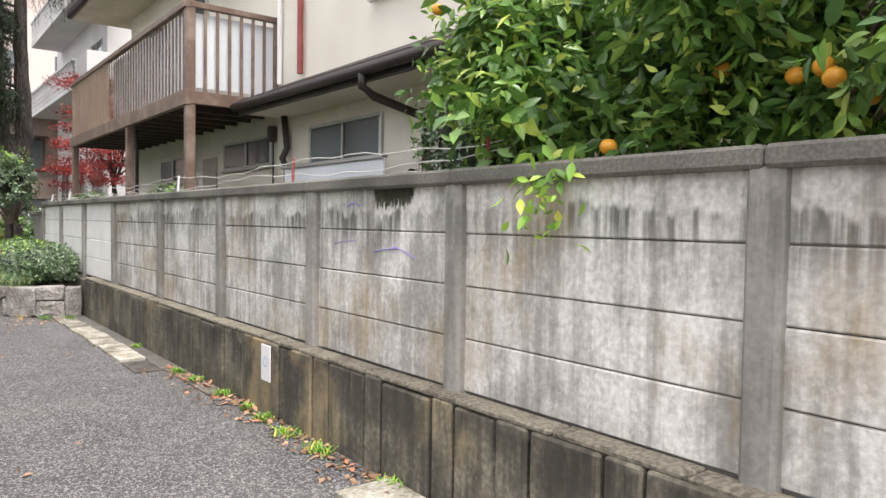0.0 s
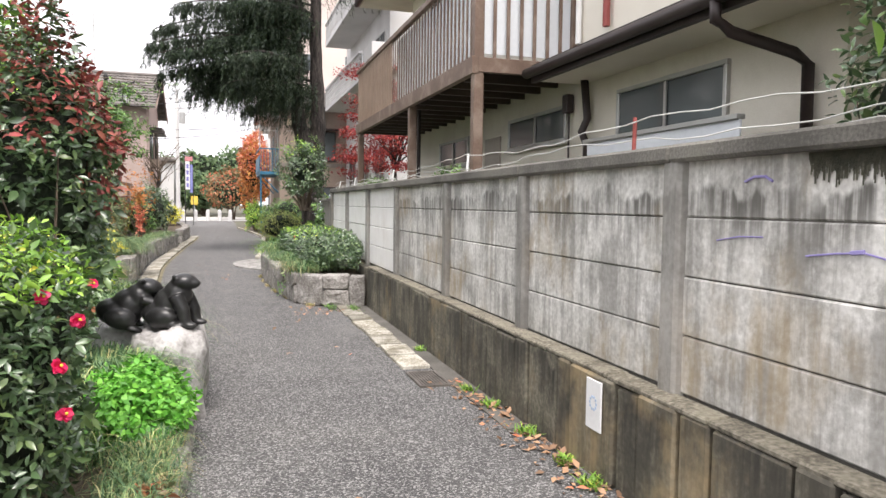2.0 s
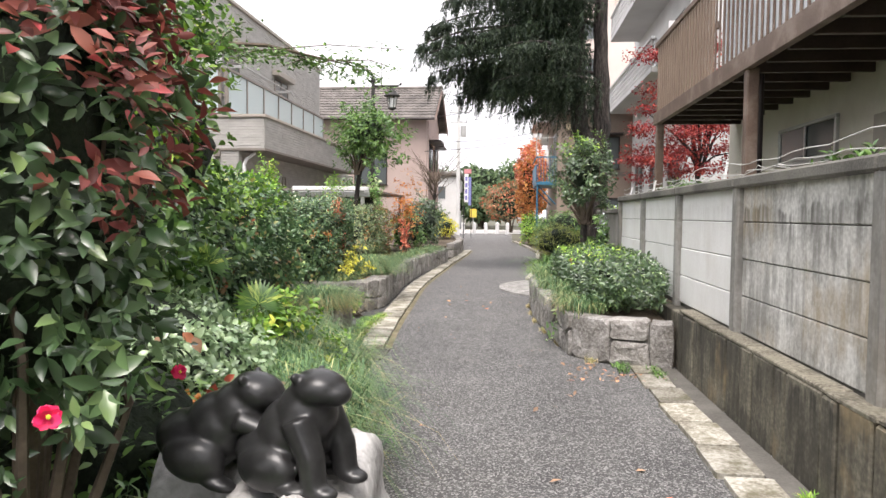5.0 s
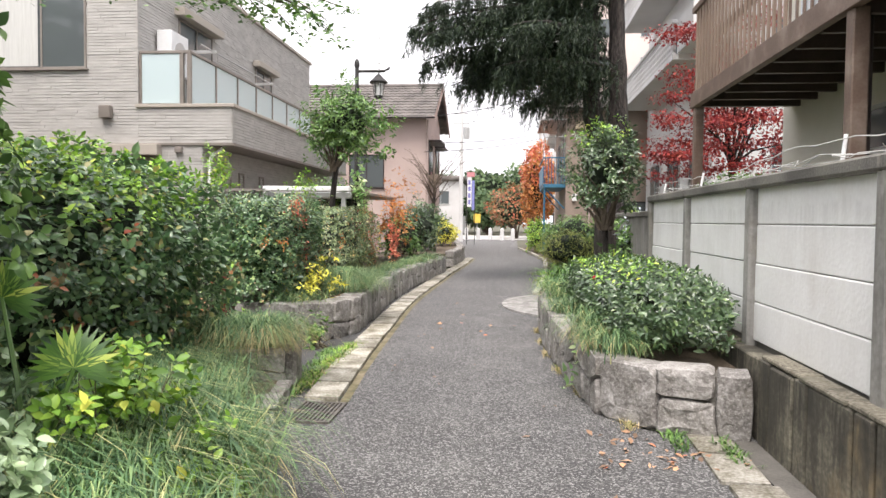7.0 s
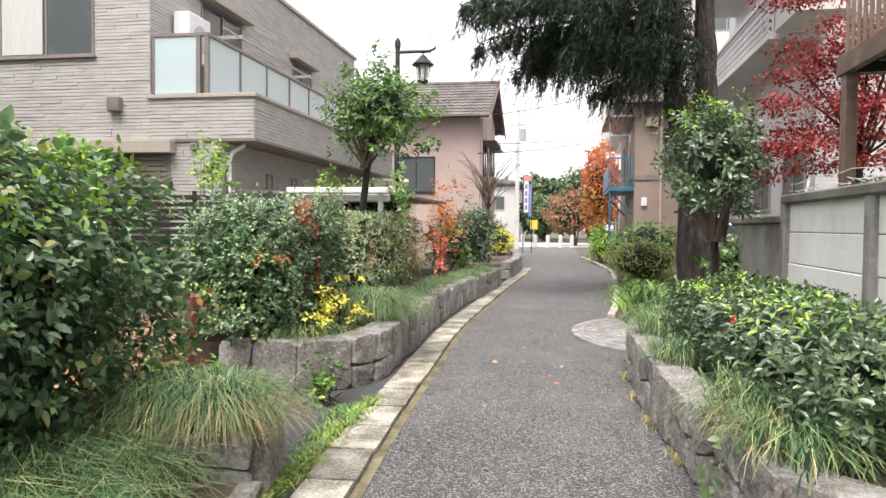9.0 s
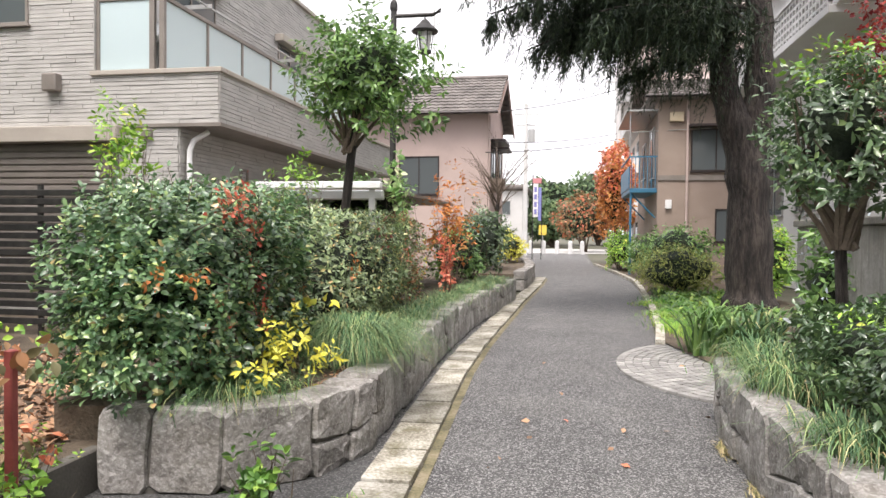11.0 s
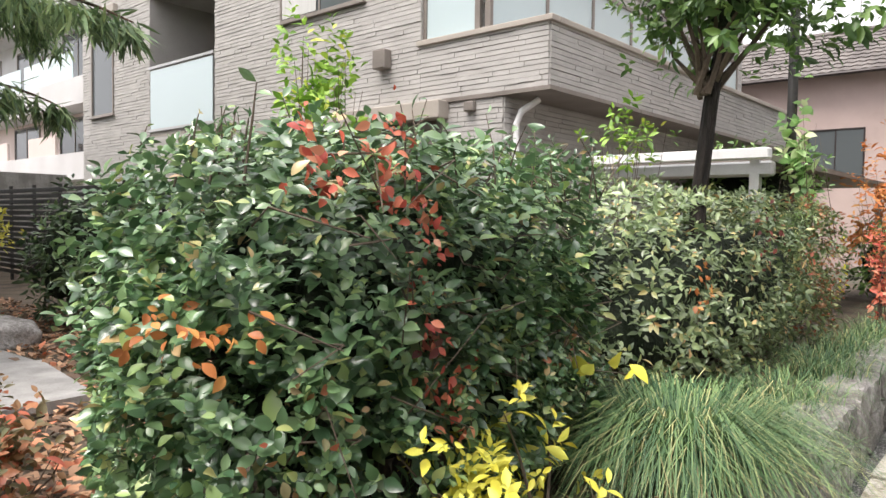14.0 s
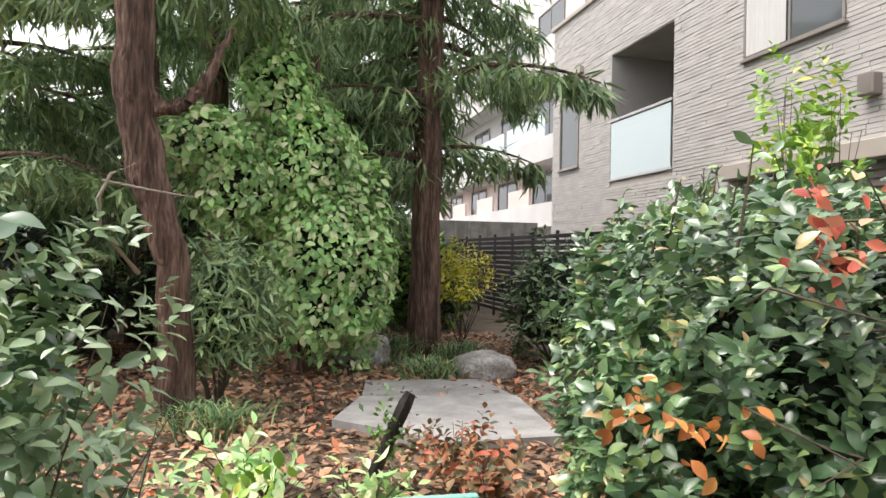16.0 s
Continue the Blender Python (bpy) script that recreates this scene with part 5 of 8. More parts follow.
window(hp, "x", -3.3, 42.2, 3.6, 43.6, 5.0, 1, 2, GUTTER)
window(hp, "x", -3.3, 39.8, 0.9, 41.4, 2.2, 1, 2, GUTTER)
part("window_hood", Buf().box(-3.3, 39.4, 5.05, -2.7, 41.4, 5.15).box(-3.3, 42.0, 5.05, -2.8, 43.8, 5.13), GUTTER, hp)
part("window_bay", Buf().box(-3.28, 39.6, 3.2, -2.85, 41.2, 3.6, 0.01), BROWNWALL, hp)
part("downpipe", Buf().tube([(-3.24, 38.66, 5.95), (-3.24, 38.66, 0.2)], 0.045, 6), PINK, hp)
part("antenna", Buf().tube([(-6.0, 41.4, 8.0), (-6.0, 41.4, 11.2)], 0.03, 5).tube([(-6.3, 41.4, 10.2), (-5.7, 41.4, 10.4)], 0.02, 4).tube([(-6.2, 41.4, 9.1), (-5.8, 41.4, 9.1)], 0.02, 4), ALU, hp)

# brown house with a blue balcony
hr = thing("brown_house", "brown stucco two-storey house with a small blue iron balcony", "house", (5, 40, 0))
part("wall", Buf().box(2.75, 36.2, 0, 8.5, 43.5, 6.12), BROWNWALL, hr)
part("roof", tiled_roof((2.3, 35.7, 6.02), (9, 35.7, 6.02), (2.3, 39.8, 7.35), (9, 39.8, 7.35), 10, 22), TILE, hr)
part("roof", tiled_roof((2.3, 44, 6.02), (9, 44, 6.02), (2.3, 39.8, 7.35), (9, 39.8, 7.35), 10, 22), TILE, hr)
part("gable", Buf().add([(2.76, 36.2, 6.12), (2.76, 43.5, 6.12), (2.76, 39.8, 7.28), (8.49, 36.2, 6.12), (8.49, 43.5, 6.12), (8.49, 39.8, 7.28)], [(0, 2, 1), (3, 4, 5), (0, 3, 5, 2), (1, 2, 5, 4)]), BROWNWALL, hr)
part("soffit", Buf().box(2.35, 35.72, 5.94, 2.75, 43.9, 6.0).box(2.75, 35.72, 5.94, 9, 36.2, 6.0), TRIMBROWN, hr)
part("gutter", Buf().tube([(2.25, 35.65, 6.0), (9, 35.65, 6.0)], 0.06, 6), GUTTER, hr)
part("storey_band", Buf().box(2.73, 36.16, 3.25, 8.5, 36.2, 3.42), TRIMBROWN, hr)
window(hr, "y", 36.2, 3.8, 3.55, 5.4, 4.95, -1, 2, GUTTER)
window(hr, "y", 36.2, 4.6, 1.2, 6.4, 2.3, -1, 2, GUTTER)
window(hr, "x", 2.75, 37.2, 3.4, 38.6, 5.2, -1, 2, ALU)
window(hr, "x", 2.75, 40.2, 3.6, 41.6, 5.0, -1, 2, ALU)
part("awning", Buf().box(3.7, 35.75, 5.0, 5.5, 36.2, 5.07), GUTTER, hr)
part("downpipe", Buf().tube([(3.68, 36.12, 5.95), (3.68, 36.12, 0.3)], 0.045, 6), PINK, hr)
part("meter_box", Buf().box(3.1, 36.05, 5.2, 3.55, 36.2, 5.52, 0.02), surf("buff_box", [(0.55, 0.45, 0.30), (0.6, 0.5, 0.36)], 0.6), hr)
part("wall_box", Buf().box(3.0, 36.1, 2.3, 3.2, 36.2, 2.6, 0.01), WHITE, hr)
bb = part("blue_balcony", Buf().box(1.85, 36.4, 2.85, 2.75, 40.5, 3.0, 0.01).box(1.82, 36.4, 3.0, 1.86, 40.5, 3.75, 0.006), BLUE, hr, "blue painted iron balcony")
for i in range(7):
    part("baluster", Buf().box(1.9 + i * 0.13, 36.4, 3.0, 1.925 + i * 0.13, 36.425, 4.05), BLUE, bb)
part("top_bar", Buf().box(1.82, 36.39, 4.05, 2.75, 36.44, 4.1).box(1.82, 36.44, 4.05, 1.87, 40.5, 4.1), BLUE, bb)
for yb in (36.6, 40.2):
    part("brace", Buf().tube([(1.9, yb, 2.85), (2.72, yb, 2.0)], 0.03, 6), BLUE, bb)
part("prop", Buf().tube([(1.9, 36.5, 0), (1.9, 36.5, 2.85)], 0.04, 6), BLUE, bb)
part("balcony_roof", Buf().box(1.7, 36.3, 5.6, 2.75, 40.8, 5.66), ALU, hr)
part("frame_pole", Buf().tube([(1.85, 36.4, 4.1), (1.85, 36.4, 5.6)], 0.02, 5).tube([(1.85, 36.4, 4.9), (4.4, 36.0, 4.95)], 0.015, 4), ALU, hr)


def block(name, label, x0, y0, x1, y1, floors, fh, wallm, z0=0.0, bands=True, win=1.9, side="x"):
    """An apartment block with a band of balconies and windows on each storey."""
    ob = thing(name, label, "apartment building", ((x0 + x1) / 2, (y0 + y1) / 2, 0))
    top = z0 + floors * fh
    part("wall", Buf().box(x0, y0, 0, x1, y1, top), wallm, ob)
    part("parapet", Buf().box(x0 - 0.15, y0 - 0.15, top, x1 + 0.15, y1 + 0.15, top + 0.5), wallm, ob)
    for k in range(floors):
        z = z0 + k * fh
        if bands:
            part("balcony", Buf().box(x0 - 1.0, y0 + 0.3, z - 0.1, x0, y1 - 0.3, z + 0.05).box(x0 - 1.0, y0 + 0.3, z + 0.05, x0 - 0.92, y1 - 0.3, z + 1.0).box(x0 - 0.92, y0 + 0.3, z + 0.05, x0, y0 + 0.38, z + 1.0), WHITEWALL, ob)
        n = max(1, int((y1 - y0) / (win * 1.7)))
        for i in range(n):
            u = y0 + (y1 - y0) * (i + 0.5) / n
            window(ob, "x", x0, u - win / 2, z + 0.15, u + win / 2, z + fh - 0.6, -1, 2, ALU, sill=False)
        n = max(1, int((x1 - x0) / (win * 1.7)))
        for i in range(n):
            u = x0 + (x1 - x0) * (i + 0.5) / n
            window(ob, "y", y0, u - win / 2, z + 0.9, u + win / 2, z + fh - 0.6, -1, 2, ALU, sill=False)
    return ob


block("tall_apartment_block", "tall pale pink apartment block far behind the houses", 4.5, 62, 22, 78, 9, 2.9, APTPINK, win=2.2)

# white apartment house with a pierced balcony
wa = thing("white_apartment_house", "white rendered apartment house with a pierced concrete balcony", "apartment building", (8, 32, 0))
part("wall", Buf().box(5.9, 26.6, 0, 14, 36, 11.6), WHITEWALL, wa)
part("roof", Buf().box(5.3, 26.2, 11.6, 14.3, 36.5, 11.85, 0.02), WHITEWALL, wa)
for z in (5.75, 8.7):
    bo = part("balcony", Buf().box(4.75, 26.3, z, 6.0, 35.0, z + 0.16, 0.01), WHITEWALL, wa)
    bp = Buf()
    for i in range(39):
        y = 26.35 + i * 0.225
        bp.box(4.76, y, z + 0.16, 4.84, y + 0.07, z + 0.95)
    for j in range(5):
        bp.box(4.765, 26.35, z + 0.22 + j * 0.17, 4.835, 35.0, z + 0.28 + j * 0.17)
    part("pierced_screen", bp, WHITEWALL, bo)
    part("cap", Buf().box(4.72, 26.3, z + 0.95, 4.88, 35.0, z + 1.05, 0.008), WHITEWALL, bo)
    part("end_panel", Buf().box(4.88, 26.3, z + 0.16, 6.0, 24.7, z + 1.05, 0.008), WHITEWALL, bo)
    for u in (27.2, 30.2, 33.2):
        window(wa, "x", 5.9, u, z + 0.2, u + 1.8, z + 2.1, -1, 2, ALU, sill=False)
for u in (27.2, 30.2, 33.2):
    window(wa, "x", 5.9, u, 2.0, u + 1.8, 3.6, -1, 2, ALU)
window(wa, "y", 26.6, 7.4, 2.2, 9.0, 3.6, -1, 2, ALU)
window(wa, "y", 26.6, 7.4, 5.4, 9.0, 6.9, -1, 2, ALU)

# white and pink apartments beyond the garden
wp = thing("pink_white_apartments", "white apartments with pink lower balconies beyond the garden", "apartment building", (-26, 25, 0))
part("wall", Buf().box(-36, 22.5, 0, -19.5, 32, 10.2), WHITEWALL, wp)
part("band", Buf().box(-36.0, 21.6, 2.35, -19.3, 22.5, 3.05).box(-36.0, 21.6, 4.3, -19.3, 22.5, 5.0).box(-36.0, 21.6, 7.0, -19.3, 22.5, 7.9), WHITEWALL, wp)
part("pink_wall", Buf().box(-36.0, 22.4, 2.95, -19.4, 22.5, 4.4), APTPINK, wp)
for i in range(4):
    x = -34.5 + i * 3.8
    window(wp, "y", 22.4, x, 3.1, x + 2.2, 4.2, -1, 2, TRIMBROWN)
    window(wp, "y", 22.5, x, 5.1, x + 2.2, 6.7, -1, 2, TRIMBROWN)
    part("pink_balcony", Buf().box(x - 0.4, 21.64, 3.05, x + 1.6, 21.72, 3.6, 0.01), APTPINK, wp)
    window(wp, "y", 22.5, x, 7.9, x + 2.2, 9.5, -1, 2, TRIMBROWN)
    part("glass_rail", Buf().box(x - 0.6, 21.62, 5.0, x + 2.9, 21.65, 5.7), FROST, wp)

# far end of the street
fh = thing("far_house", "pale far house at the end of the path", "house", (-8, 90, 0))
part("wall", Buf().box(-14, 82, 0, -5, 92, 5.6), WHITEWALL, fh)
part("roof", Buf().box(-14.5, 81.5, 5.6, -4.5, 92.5, 6.2, 0.2), TILE, fh)
window(fh, "y", 82, -8, 3.2, -6.2, 4.6, -1, 2, ALU)


# ---------------------------------------------------------------- trees
def trunk_tube(b, pts, radii, seed=0, sides=12):
    """A trunk with an uneven girth."""
    n = 5
    P, R = [], []
    for i in range(len(pts) - 1):
        for k in range(n):
            t = k / n
            P.append(tuple(pts[i][a] + (pts[i + 1][a] - pts[i][a]) * t + 0.012 * math.sin(seed + 2.1 * (i * n + k) + a * 2) for a in range(3)))
            R.append((radii[i] + (radii[i + 1] - radii[i]) * t) * (1 + 0.05 * math.sin(seed + 1.3 * (i * n + k))))
    P.append(tuple(pts[-1]))
    R.append(radii[-1])
    return b.tube(P, R, sides)


def cedar(name, label, base, stems, limbs, seed, needle=0.16, material=None, per=420, bark=None, strand=6, tassel=0.35):
    """A conifer: upright stems, limbs as (start, azimuth, length, rise), and hanging sprays of needles."""
    rng = np.random.default_rng(seed)
    ob = thing(name, label, "tree", base)
    for i, (pts, radii) in enumerate(stems):
        part("trunk", trunk_tube(Buf(), pts, radii, seed + i), bark or BARK, ob, smooth=True)
    P, D, S = [], [], []
    for (sx, sy, sz), az, length, rise in limbs:
        b = Buf()
        a = radians(az)
        pts = []
        for k in range(9):
            t = k / 8
            pts.append((sx + math.cos(a) * length * t, sy + math.sin(a) * length * t, sz + rise * t - 0.33 * length * t * t))
        b.tube(pts, [0.045 * (1 - 0.85 * k / 8) * min(1.3, length / 2.5) + 0.004 for k in range(9)], 6)
        part("limb", b, bark or BARK, ob)
        pa = np.array(pts)
        m = int(per * length / 3)
        s = rng.random(m) ** 0.7 * 8
        i0 = np.minimum(s.astype(int), 7)
        q = pa[i0] + (pa[i0 + 1] - pa[i0]) * (s - i0)[:, None]
        off = rng.normal(size=m) * (0.08 + 0.20 * np.sin(np.pi * s / 8)) * min(1.4, length / 2.2)
        q = q + np.stack([-math.sin(a) * off, math.cos(a) * off, -np.abs(rng.normal(size=m)) * 0.05], 1)
        # each place carries a hanging tassel of its own length
        long = tassel * (0.35 + rng.random(m) ** 2) * (1.2 - 0.09 * s)
        lean = np.stack([math.cos(a) * 0.2 + rng.normal(size=m) * 0.09, math.sin(a) * 0.2 + rng.normal(size=m) * 0.09, -np.ones(m)], 1)
        for k in range(strand):
            t = (k + rng.random(m)) / strand
            P.append(q + lean * (long * t)[:, None] + rng.normal(size=(m, 3)) * 0.035 * (1.1 - t)[:, None])
            D.append(lean * 0.9 + rng.normal(size=(m, 3)) * (0.38 - 0.2 * t)[:, None])
            S.append(needle * (0.6 + 0.6 * rng.random(m)) * (1.1 - 0.5 * t))
    P, D, S = np.concatenate(P), np.concatenate(D), np.concatenate(S)
    N = rng.normal(size=P.shape) + np.array([0, 0, 0.8])
    part("needles", leaf_mesh("needles", P, N, D, S, SPRAY), material or G_NEEDLE, ob)
    return ob


rl = random.Random(2)
limbs = []
for i in range(22):
    limbs.append(((2.75 + rl.uniform(-0.2, 0.35), 24.6, 4.85 + i * 0.26), rl.choice((165, 185, 200, 215, 235, 150, 175, 260, 120, 300, 20)) + rl.uniform(-12, 12), rl.uniform(1.9, 3.4), rl.uniform(0.45, 0.9)))
for z, az, length, rise in ((5.5, 190, 4.1, 1.1), (5.95, 203, 4.3, 1.05), (5.15, 178, 3.5, 0.8), (5.0, 222, 3.0, 0.8), (6.4, 196, 4.5, 0.95), (5.7, 235, 3.5, 0.9), (6.9, 186, 4.2, 1.0), (7.2, 208, 4.0, 1.0), (5.6, 168, 3.3, 0.8), (6.3, 215, 3.3, 0.8), (5.25, 200, 2.6, 0.6), (5.35, 188, 2.8, 0.7)):
    limbs.append(((2.55, 24.5, z), az, length, rise))
cedar("deodar_cedar", "tall dark deodar cedar with two trunks and drooping grey-green sprays", (3.0, 24.6, 0.0),
      [([(3.04, 24.6, 0.0), (3.02, 24.6, 0.5), (2.98, 24.6, 2.2), (2.88, 24.6, 3.0), (2.56, 24.58, 3.9), (2.47, 24.58, 4.6), (2.46, 24.58, 6.5), (2.5, 24.6, 11)], [0.50, 0.40, 0.35, 0.32, 0.24, 0.21, 0.18, 0.10]),
       ([(3.02, 24.62, 2.0), (3.04, 24.63, 3.0), (3.14, 24.63, 3.9), (3.12, 24.63, 4.8), (3.06, 24.63, 6.5), (3.1, 24.65, 11.5)], [0.30, 0.29, 0.25, 0.22, 0.19, 0.10])], limbs, 5, needle=0.17, per=105, strand=52, tassel=1.2)

# red maple
mp = thing("red_maple", "Japanese maple in dark crimson autumn leaf behind the wall", "tree", (5.0, 21.6, 0.0))
rng = np.random.default_rng(12)
mb = Buf().tube([(5.1, 21.6, 0), (5.05, 21.6, 1.6), (4.9, 21.5, 2.6), (4.75, 21.4, 3.4)], [0.09, 0.08, 0.06, 0.04], 7)
for i in range(16):
    a = rng.random() * 6.28
    e = (4.75 + math.cos(a) * 1.15, 21.4 + math.sin(a) * 1.1, 2.9 + rng.random() * 2.4)
    part("branch", Buf().tube([(4.95, 21.5, 2.3 + rng.random() * 0.6), (4.85 + math.cos(a) * 0.5, 21.45 + math.sin(a) * 0.5, (e[2] + 2.8) / 2), e], [0.03, 0.02, 0.006], 5), BARK, mp)
part("trunk", mb, BARK, mp)
P, O = [], []
for i in range(60):
    a, rr, z = rng.random() * 6.28, rng.random() ** 0.6 * 1.3, 2.4 + rng.random() * 3.0
    q, o = shell(rng, 230, (4.75 + math.cos(a) * rr, 21.4 + math.sin(a) * rr, z), (0.5, 0.5, 0.17), 2, 0.8, 0.2, -1, i)
    P.append(q), O.append(o)
part("leaves", leaves_on(rng, np.concatenate(P), np.concatenate(O), 0.06, WIDE, 0.5, 0.3, up=0.8), G_MAPLE, mp)

# citrus tree over the wall
ct = thing("citrus_tree", "leafy citrus tree with ripe orange fruit leaning over the wall", "tree", (3.6, 1.6, 0.0))
rng = np.random.default_rng(7)
cbuf = Buf().tube([(3.6, 1.6, 0), (3.6, 1.65, 1.2), (3.5, 1.8, 2.2)], [0.10, 0.08, 0.05], 8)
P, O = [], []
for i in range(80):
    c = np.array([2.62 + rng.random() ** 1.5 * 1.8, -0.6 + rng.random() * 4.2, 2.05 + rng.random() ** 1.2 * 2.4])
    if i >= 50:
        c = np.array([2.55 + rng.random() * 0.8, 0.3 + rng.random() * 3.0, 2.0 + rng.random() * 0.7])
    if c[1] > 2.9 and c[2] > 3.6:
        c[2] -= 0.8
    cbuf.tube([(3.55, 1.7, 1.5 + rng.random()), ((c[0] + 3.5) / 2, (c[1] + 1.8) / 2, (c[2] + 1.9) / 2), tuple(c)], [0.025, 0.016, 0.005], 5)
    q, o = shell(rng, 330, c, (0.42, 0.45, 0.34), 2, 0.7, 0.25, -1, i)
    P.append(q), O.append(o)
part("trunk", cbuf, TWIG, ct)
P, O = np.concatenate(P), np.concatenate(O)
keep = (P[:, 2] > 1.82) | (P[:, 0] > 2.62)
P, O = P[keep], O[keep]
part("leaves", rosettes(rng, P[::5], O[::5], 0.10, LEAF, 0.8, 0.3, 6), G_CITRUS, ct)
sp = rng.normal(size=(70, 3)) * np.array([0.05, 0.10, 0.13]) + np.array([2.30, 2.24, 1.66])
part("hanging_sprig", leaves_on(rng, sp, unit(sp - np.array([2.4, 2.24, 1.7])), 0.07, LEAF, 0.9), G_BRIGHT, ct, "fresh green sprig hanging over the coping")
for x, y, z in ((2.58, 1.12, 2.04), (2.7, 1.21, 2.11), (2.84, 1.38, 2.12), (2.86, 1.71, 2.2), (2.9, 1.88, 2.38), (2.75, 3.62, 2.87), (2.56, 2.08, 1.87), (2.98, 1.16, 2.03), (2.6, 0.7, 2.3)):
    part("fruit", Buf().blob((x, y, z), (0.042, 0.042, 0.038), 1, 2, 0.03), FRUIT, ct, "ripe orange fruit", smooth=True)
shrub("camellia_bush", "dense dark green camellia bush between house and wall", "bush", (3.5, 4.0, 2.0), (0.5, 0.7, 0.85), 3000, 0.075, G_DARK, base=(3.5, 4.0, 0.0), seed=21)

# camellia in front of the cedar
ctree = shrub("camellia_tree", "small dark green camellia tree on a thin stem", "tree", (1.92, 17.15, 2.2), (0.56, 0.56, 0.72), 3300, 0.075, G_DARK, base=(1.95, 17.2, 0.05), fork=(1.93, 17.18, 1.35), seed=31, lump=0.16, stems=12, thick=0.03, core=0.42,
      extra=[(G_BRIGHT, 0.06, "young_leaves", "fresh light green young leaves", (1.8, 17.0, 2.8), (0.5, 0.5, 0.35))])

part("trunk", Buf().tube([(1.95, 17.2, 0.05), (1.97, 17.2, 0.8), (1.93, 17.18, 1.5)], [0.05, 0.045, 0.04], 8), BARK, ctree)

# round-crowned tree on the garden side
rt = shrub("round_crowned_tree", "small evergreen tree with a rounded crown and creeper on its stem", "tree", (-2.12, 18.4, 3.0), (0.70, 0.68, 0.70), 4200, 0.085, G_MID, base=(-2.35, 18.5, 0.42), fork=(-2.28, 18.45, 2.25), seed=41, lump=0.24, stems=14, thick=0.02, core=0.45, depth=0.6, droop=0.8)
part("trunk", Buf().tube([(-2.35, 18.5, 0.4), (-2.36, 18.5, 1.6), (-2.28, 18.45, 2.2), (-2.15, 18.4, 2.9)], [0.06, 0.05, 0.045, 0.03], 8), BARK, rt)

# street lamp
lamp = thing("street_lamp", "dark iron street lamp with a hanging lantern", "street lamp", (-2.5, 21.0, 0.0))
part("pole", Buf().tube([(-2.5, 21.0, 0), (-2.5, 21.0, 0.9), (-2.5, 21.0, 0.95), (-2.5, 21.0, 4.62)], [0.07, 0.07, 0.045, 0.04], 12), IRON, lamp, smooth=False)
part("finial", Buf().tube([(-2.5, 21.0, 4.5), (-2.5, 21.0, 4.53), (-2.5, 21.0, 4.6), (-2.5, 21.0, 4.66)], [0.05, 0.055, 0.05, 0.02], 10), IRON, lamp)
part("arm", Buf().tube([(-2.5, 21.0, 4.42), (-1.95, 21.0, 4.42), (-1.86, 21.0, 4.46), (-1.84, 21.0, 4.5)], [0.03, 0.03, 0.028, 0.012], 8), IRON, lamp)
lt = part("lantern", Buf().tube([(-2.06, 21.0, 4.42), (-2.06, 21.0, 4.34)], 0.012, 6).tube([(-2.06, 21.0, 4.36), (-2.06, 21.0, 4.34), (-2.06, 21.0, 4.29), (-2.06, 21.0, 4.20), (-2.06, 21.0, 4.18)], [0.02, 0.05, 0.09, 0.19, 0.18], 12), IRON, lamp)
part("glass", Buf().tube([(-2.06, 21.0, 4.18), (-2.06, 21.0, 3.92)], [0.115, 0.08], 6), glassy("lantern_glass", (0.75, 0.76, 0.74), 0.2, 0.5), lt, "pale glass lantern body")
lb = Buf()
for k in range(6):
    a = math.pi / 3 * k
    lb.tube([(-2.06 + 0.12 * math.cos(a), 21 + 0.12 * math.sin(a), 4.18), (-2.06 + 0.085 * math.cos(a), 21 + 0.085 * math.sin(a), 3.92)], 0.008, 4)
part("cage", lb.tube([(-2.06, 21, 3.93), (-2.06, 21, 3.90), (-2.06, 21, 3.87)], [0.095, 0.09, 0.03], 10), IRON, lt)

# ---------------------------------------------------------------- hedges and beds on the garden side
hedge = shrub("leafy_hedge", "thick clipped dark hedge with red and orange creeper leaves", "hedge", (-2.48, 15.80, 1.055), (0.60, 0.96, 0.69), 30000, 0.050, G_HEDGE, base=(-2.45, 15.8, 0.4), p=6.0, seed=51, template=WIDE, lump=0.06, depth=0.45, stems=14, core=0.58, low=-0.62, droop=0.1, up=0.75)
shrub("olive_hedge", "clipped olive-green hedge with withered brown and yellow leaves", "hedge", (-2.5, 18.9, 1.02), (0.52, 2.45, 0.70), 22000, 0.055, G_OLIVE, base=(-2.45, 18.8, 0.4), p=5.0, seed=53, template=LEAF, lump=0.07, depth=0.5, stems=30, core=0.55, low=-0.95, droop=0.1,
      extra=[(G_RUST, 0.07, "rusty_leaves", "withered rust-brown leaves", (-1.95, 20.7, 1.2), (0.8, 0.9, 0.9)),
             (G_YELLOW, 0.015, "yellow_leaves", "yellow creeper leaves", (-1.9, 21.0, 1.3), (0.6, 0.4, 0.5))])
rng = np.random.default_rng(59)
